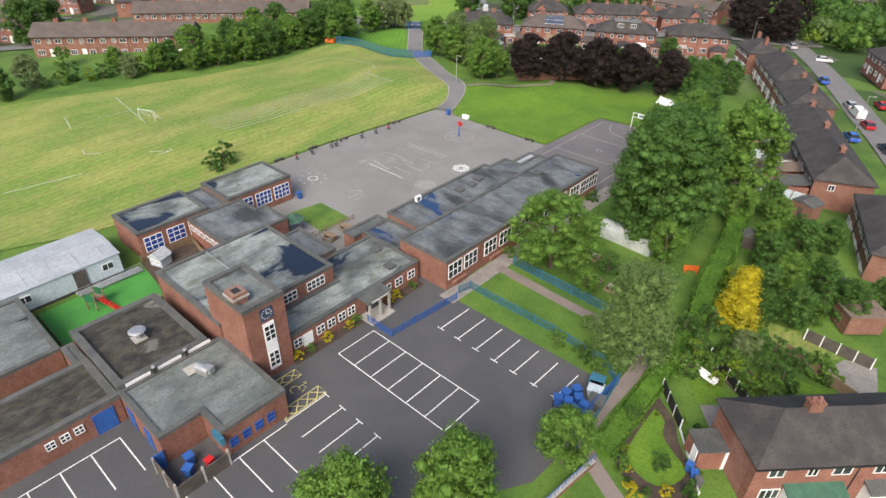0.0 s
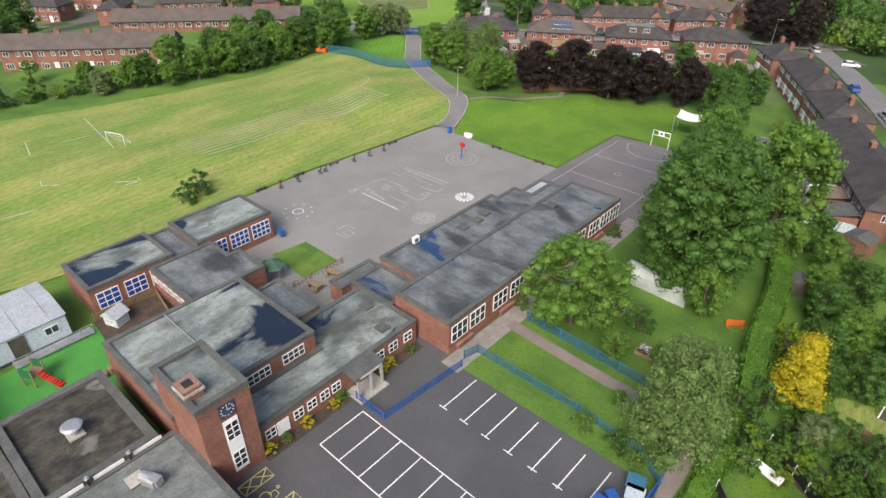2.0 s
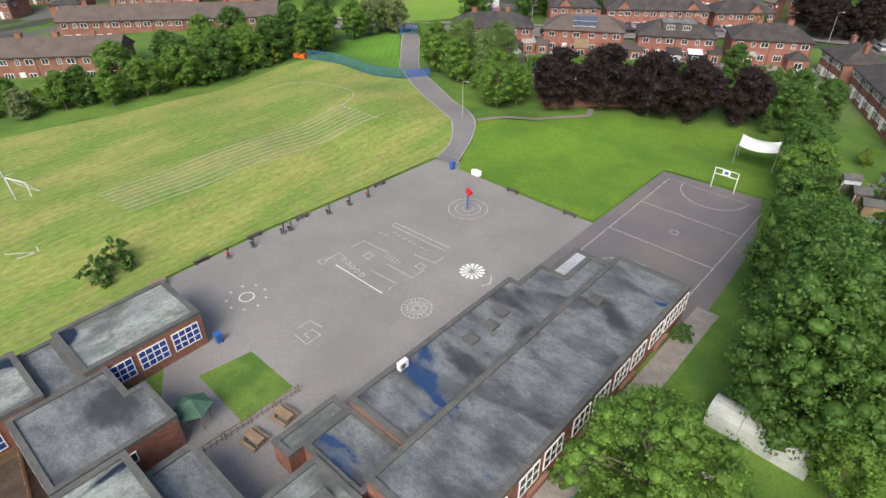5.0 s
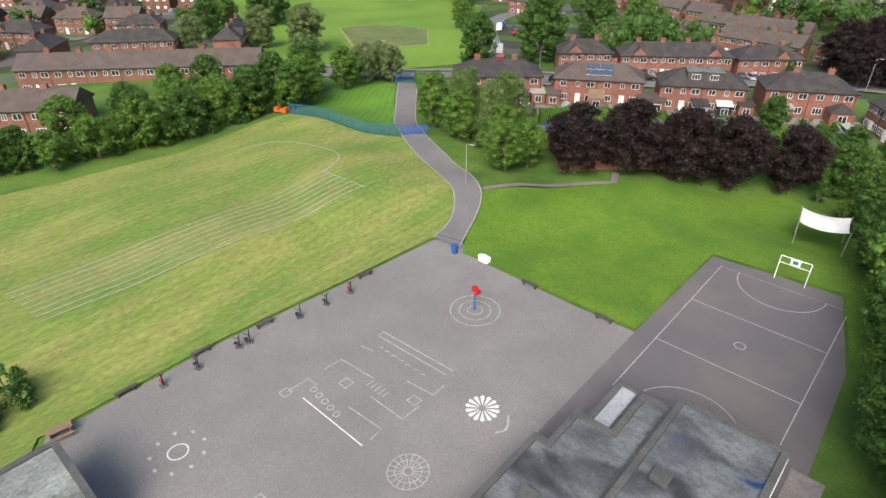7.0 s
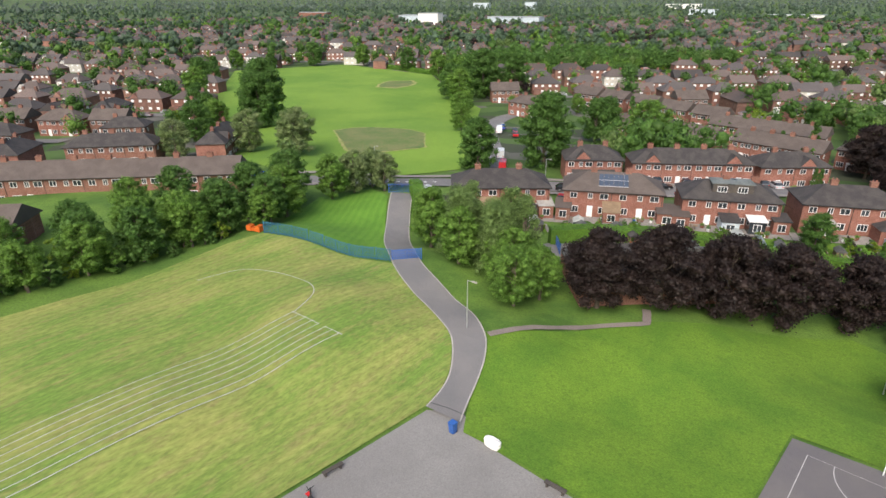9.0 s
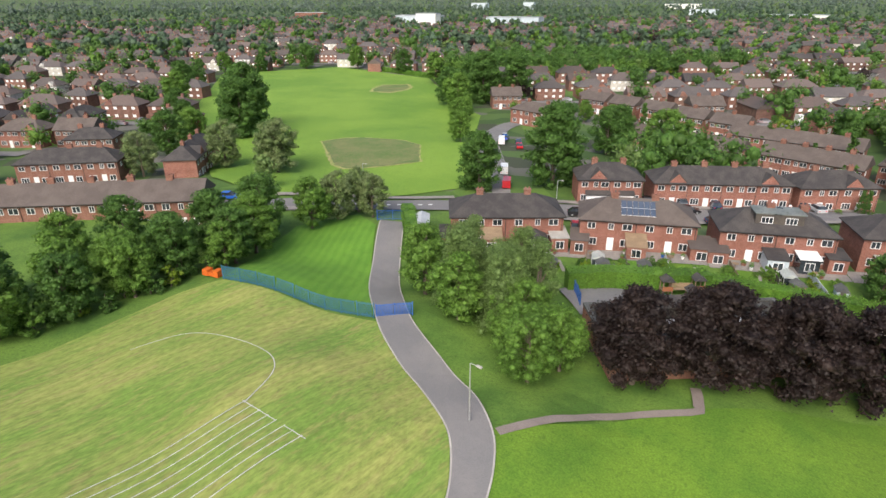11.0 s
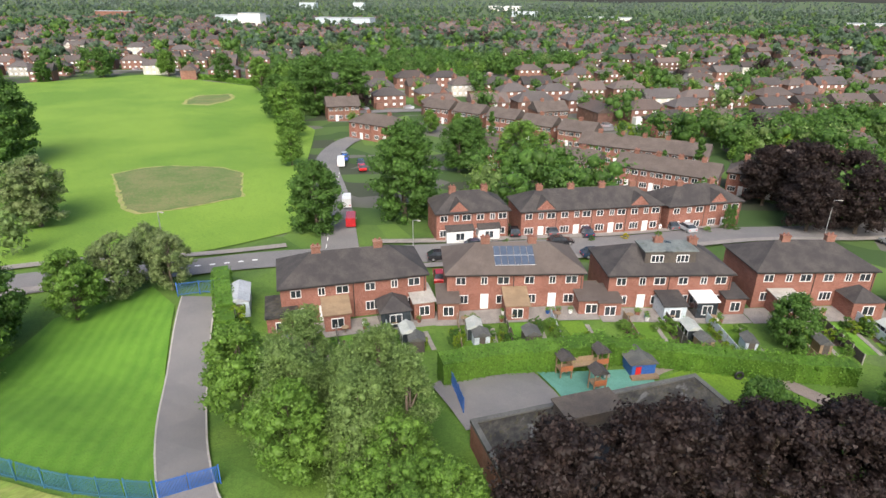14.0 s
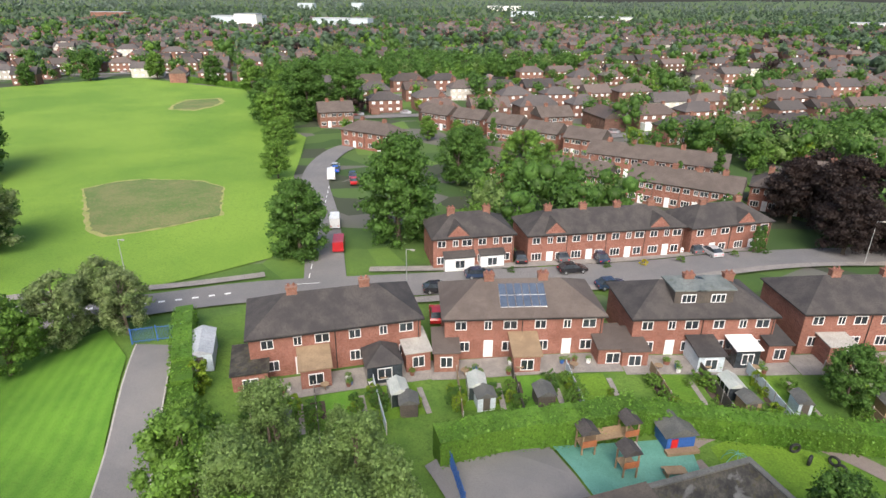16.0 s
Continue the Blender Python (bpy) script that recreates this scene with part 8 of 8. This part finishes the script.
for k, (x, y, a, z) in enumerate(mid):
    if k < 3:
        protos.append(house(x, y, a, (13, 11, 14)[k], 8, 2, label=("semi-detached red-brick house in the estate", "brown-brick gabled house in the estate", "red-brick house with dark hipped roof in the estate")[k], z=z, tile=(TILE2, TILE2, TILE)[k], brick=(HBRICK, HBRICK2, HBRICK)[k], hip=k != 1, group="estate houses", gables=((3.4,), (), (-3.6,))[k], rise=2.9))
    else:
        copy_thing(protos[(k * 7) % 3], pose(x, y, z, 0, 0, a))

rng = np.random.default_rng(5)


def far_trees(name, n, lo, hi, leaf, label, leaves, size, tall=(5, 11), streets=True, clumps=4, core=0.85):
    """Many garden trees or woods as one mesh: uneven solid clumps with leaves round them."""
    tris, vs, fs = [], [], []
    made = tries = base = 0
    while made < n and tries < 60 * n:
        tries += 1
        if streets:
            r, a = math.sqrt(rng.uniform(lo * lo, hi * hi)), radians(rng.uniform(-40, 94))
            x, y = -5 - r * math.sin(a), 20 + r * math.cos(a)
            if not woody(x, y):
                row = round(rng.uniform(-4, 26))
                x, y = plot(rng.uniform(-880, 760), row * 48.0 + rng.choice((-1, 1)) * (rng.uniform(19, 29) if rng.random() < 0.75 else rng.uniform(4.6, 6.5)))
        else:
            r, a = math.sqrt(rng.uniform(lo * lo, hi * hi)), radians(rng.uniform(-40, 94))
            x, y = -5 - r * math.sin(a), 20 + r * math.cos(a)
        if not in_view(x, y, lo, hi):
            continue
        h = rng.uniform(*tall)
        r_ = h * rng.uniform(0.32, 0.46)
        c = np.column_stack([rng.normal(size=(clumps, 2)).clip(-1.3, 1.3) * r_ * 0.42, np.linspace(0.34, 0.74, clumps) * h])
        rad = rng.uniform(0.55, 0.78, clumps) * r_
        o = np.array([x, y, float(gz(x, y))])
        q = leaf_cloud(rng, c, rad, leaves, size * (0.8 + 0.4 * rng.random()), 0.9)
        q[:, 2] = np.maximum(q[:, 2], 0.1)
        tris.append(q + o)
        sv, sf = lumps(rng, c, rad * core, 0.95)
        sv[:, 2] = np.maximum(sv[:, 2], -0.2)
        vs.append(sv + o)
        fs.append(sf + base)
        base += len(sv)
        made += 1
    tagged(new(name, foliage_mesh(name, np.concatenate(tris), leaf, (np.concatenate(vs), np.concatenate(fs)))), label, "trees", "", "stuff")


far_trees("suburb_trees", 620, 95, 430, LEAF_B, "dark green garden trees among the houses", 380, 0.42, (6, 13.5), clumps=7, core=0.5)
far_trees("suburb_trees", 400, 95, 430, LEAF_A, "bright green garden trees among the houses", 320, 0.36, (4, 10), clumps=7, core=0.5)
far_trees("suburb_trees", 260, 95, 600, LEAF_C, "grey-green garden trees among the houses", 280, 0.42, (5, 11), clumps=6, core=0.5)
far_trees("suburb_trees", 90, 95, 500, LEAF_Y, "yellow-green garden trees among the houses", 220, 0.34, (3, 8), clumps=6, core=0.5)
far_trees("suburb_trees", 110, 150, 900, LEAF_D, "dark copper-leaved garden trees", 260, 0.5, (8, 13), clumps=6, core=0.55)
far_trees("suburb_trees", 1500, 400, 1250, LEAF_H, "trees in the distance with a blue-green haze tint", 40, 1.3, (8, 15))
far_trees("suburb_trees", 1300, 400, 1250, LEAF_B, "dark green trees in the distance", 40, 1.2, (7, 14))
far_trees("suburb_trees", 800, 400, 1250, LEAF_A, "light green trees in the distance", 40, 1.1, (6, 12))
far_trees("distant_woods", 2600, 1000, 2600, LEAF_H, "far woods with a blue-green haze tint", 4, 2.6, (9, 16), False, 3)
far_trees("distant_woods", 2200, 1900, 4300, LEAF_G, "far woods on the skyline with a grey-green haze tint", 6, 5.0, (12, 22), False, 2)
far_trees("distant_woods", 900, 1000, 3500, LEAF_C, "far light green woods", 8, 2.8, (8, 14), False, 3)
# long buildings on the skyline
for x, y, t_, L, D, h, m_, l in ((-690, 735, 20, 70, 25, 15, CABIN, "large pale blue-grey hospital building far off"), (-640, 700, 20, 30, 20, 19, CANVAS, "pale cream hospital tower far off"), (-560, 800, 15, 80, 25, 13, CABIN, "pale grey factory hall far off"), (-1050, 800, 30, 60, 20, 14, HBRICK2, "brick mill building far off"), (-560, 1560, 10, 60, 30, 12, CABIN, "pale grey warehouse far off"), (-300, 1300, 5, 90, 30, 9, CANVAS, "pale warehouse far off"), (150, 1250, -5, 120, 35, 9, UPVC, "white warehouse far off"), (420, 1900, -10, 150, 40, 11, CABIN, "pale grey warehouse far off"), (-1500, 1900, 25, 60, 30, 22, CABIN, "pale tower block far off"), (-1350, 2000, 25, 40, 30, 24, CABIN, "pale tower block far off"), (-900, 2300, 25, 120, 40, 16, CANVAS, "pale warehouse far off")):
    th = thing("far_building", l, "building", pose(x, y, float(gz(x, y)), 0, 0, t_))
    part("wall", boxes((-L / 2, -D / 2, -2, L / 2, D / 2, h)), m_, th)
    part("roof", boxes((-L / 2 - 0.5, -D / 2 - 0.5, h, L / 2 + 0.5, D / 2 + 0.5, h + 0.8)), METALROOF, th)
for key, x, y, h in (("beech", -17, 187, 14), ("beech", -10, 190, 13), ("beech", -24, 192, 12), ("oak", -90, 184, 12), ("ash", -75, 186, 13), ("ash", -66, 183, 7), ("conifer", -58, 214, 10), ("conifer", -38, 204, 10), ("conifer", -30, 205, 9), ("conifer", -98, 224, 8), ("conifer", -46, 206, 6), ("maple", -110, 226, 6), ("oak", -96, 206, 8), ("maple", -118, 222, 7), ("lime_shrub", -122, 214, 3), ("shrub", -80, 204, 3), ("dark_shrub", -104, 212, 3)):
    plant(key, x, y, h)
# trees round the park
for k in range(34):
    s = k / 33
    pts = PARK_EDGE
    t = s * (len(pts) - 1)
    i = min(int(t), len(pts) - 2)
    x, y = Vector(pts[i]).lerp(Vector(pts[i + 1]), t - i)
    if 2.4 < t < 4.6 and k % 2 or t < 1.6 or t > 7.6:
        continue
    plant(("oak", "park_lime", "maple", "oak")[k % 4], x + rf.uniform(-5, 5), y + rf.uniform(-5, 5), rf.uniform(9, 15))
hedge([(-178, 226), (-205, 250), (-240, 278), (-290, 284)], 2.5, 2.2, "long dark green hedge at the park edge", n=300, size=0.5, seed=12)
for x, y, h in ((-169, 231, 19), (-163, 245, 18), (-178, 238, 17), (-188, 246, 15), (-143, 185, 9), (-150, 197, 8), (-196, 250, 13)):
    plant("park_lime" if h > 13 else "maple", x, y, h)

# the land beyond the gate lies a little further west than first laid out
FIXED = ("ground", "playing_field", "playground", "games_court", "lawn", "driveway", "mesh_fence", "driveway_gate", "camera", "sun", "far_building", "distant", "suburb", "court", "target", "track")
for ob in list(scene.objects):
    if ob.parent is None and not ob.name.startswith(FIXED):
        c = ob.matrix_basis @ (sum((Vector(q) for q in ob.bound_box), Vector()) / 8) if ob.type == "MESH" else ob.matrix_basis.translation
        if -0.64 * c.x + 0.77 * c.y > 70 and c.x < 0:
            ob.matrix_basis = Matrix.Translation((-1.55, 0.35, 0.03)) @ ob.matrix_basis
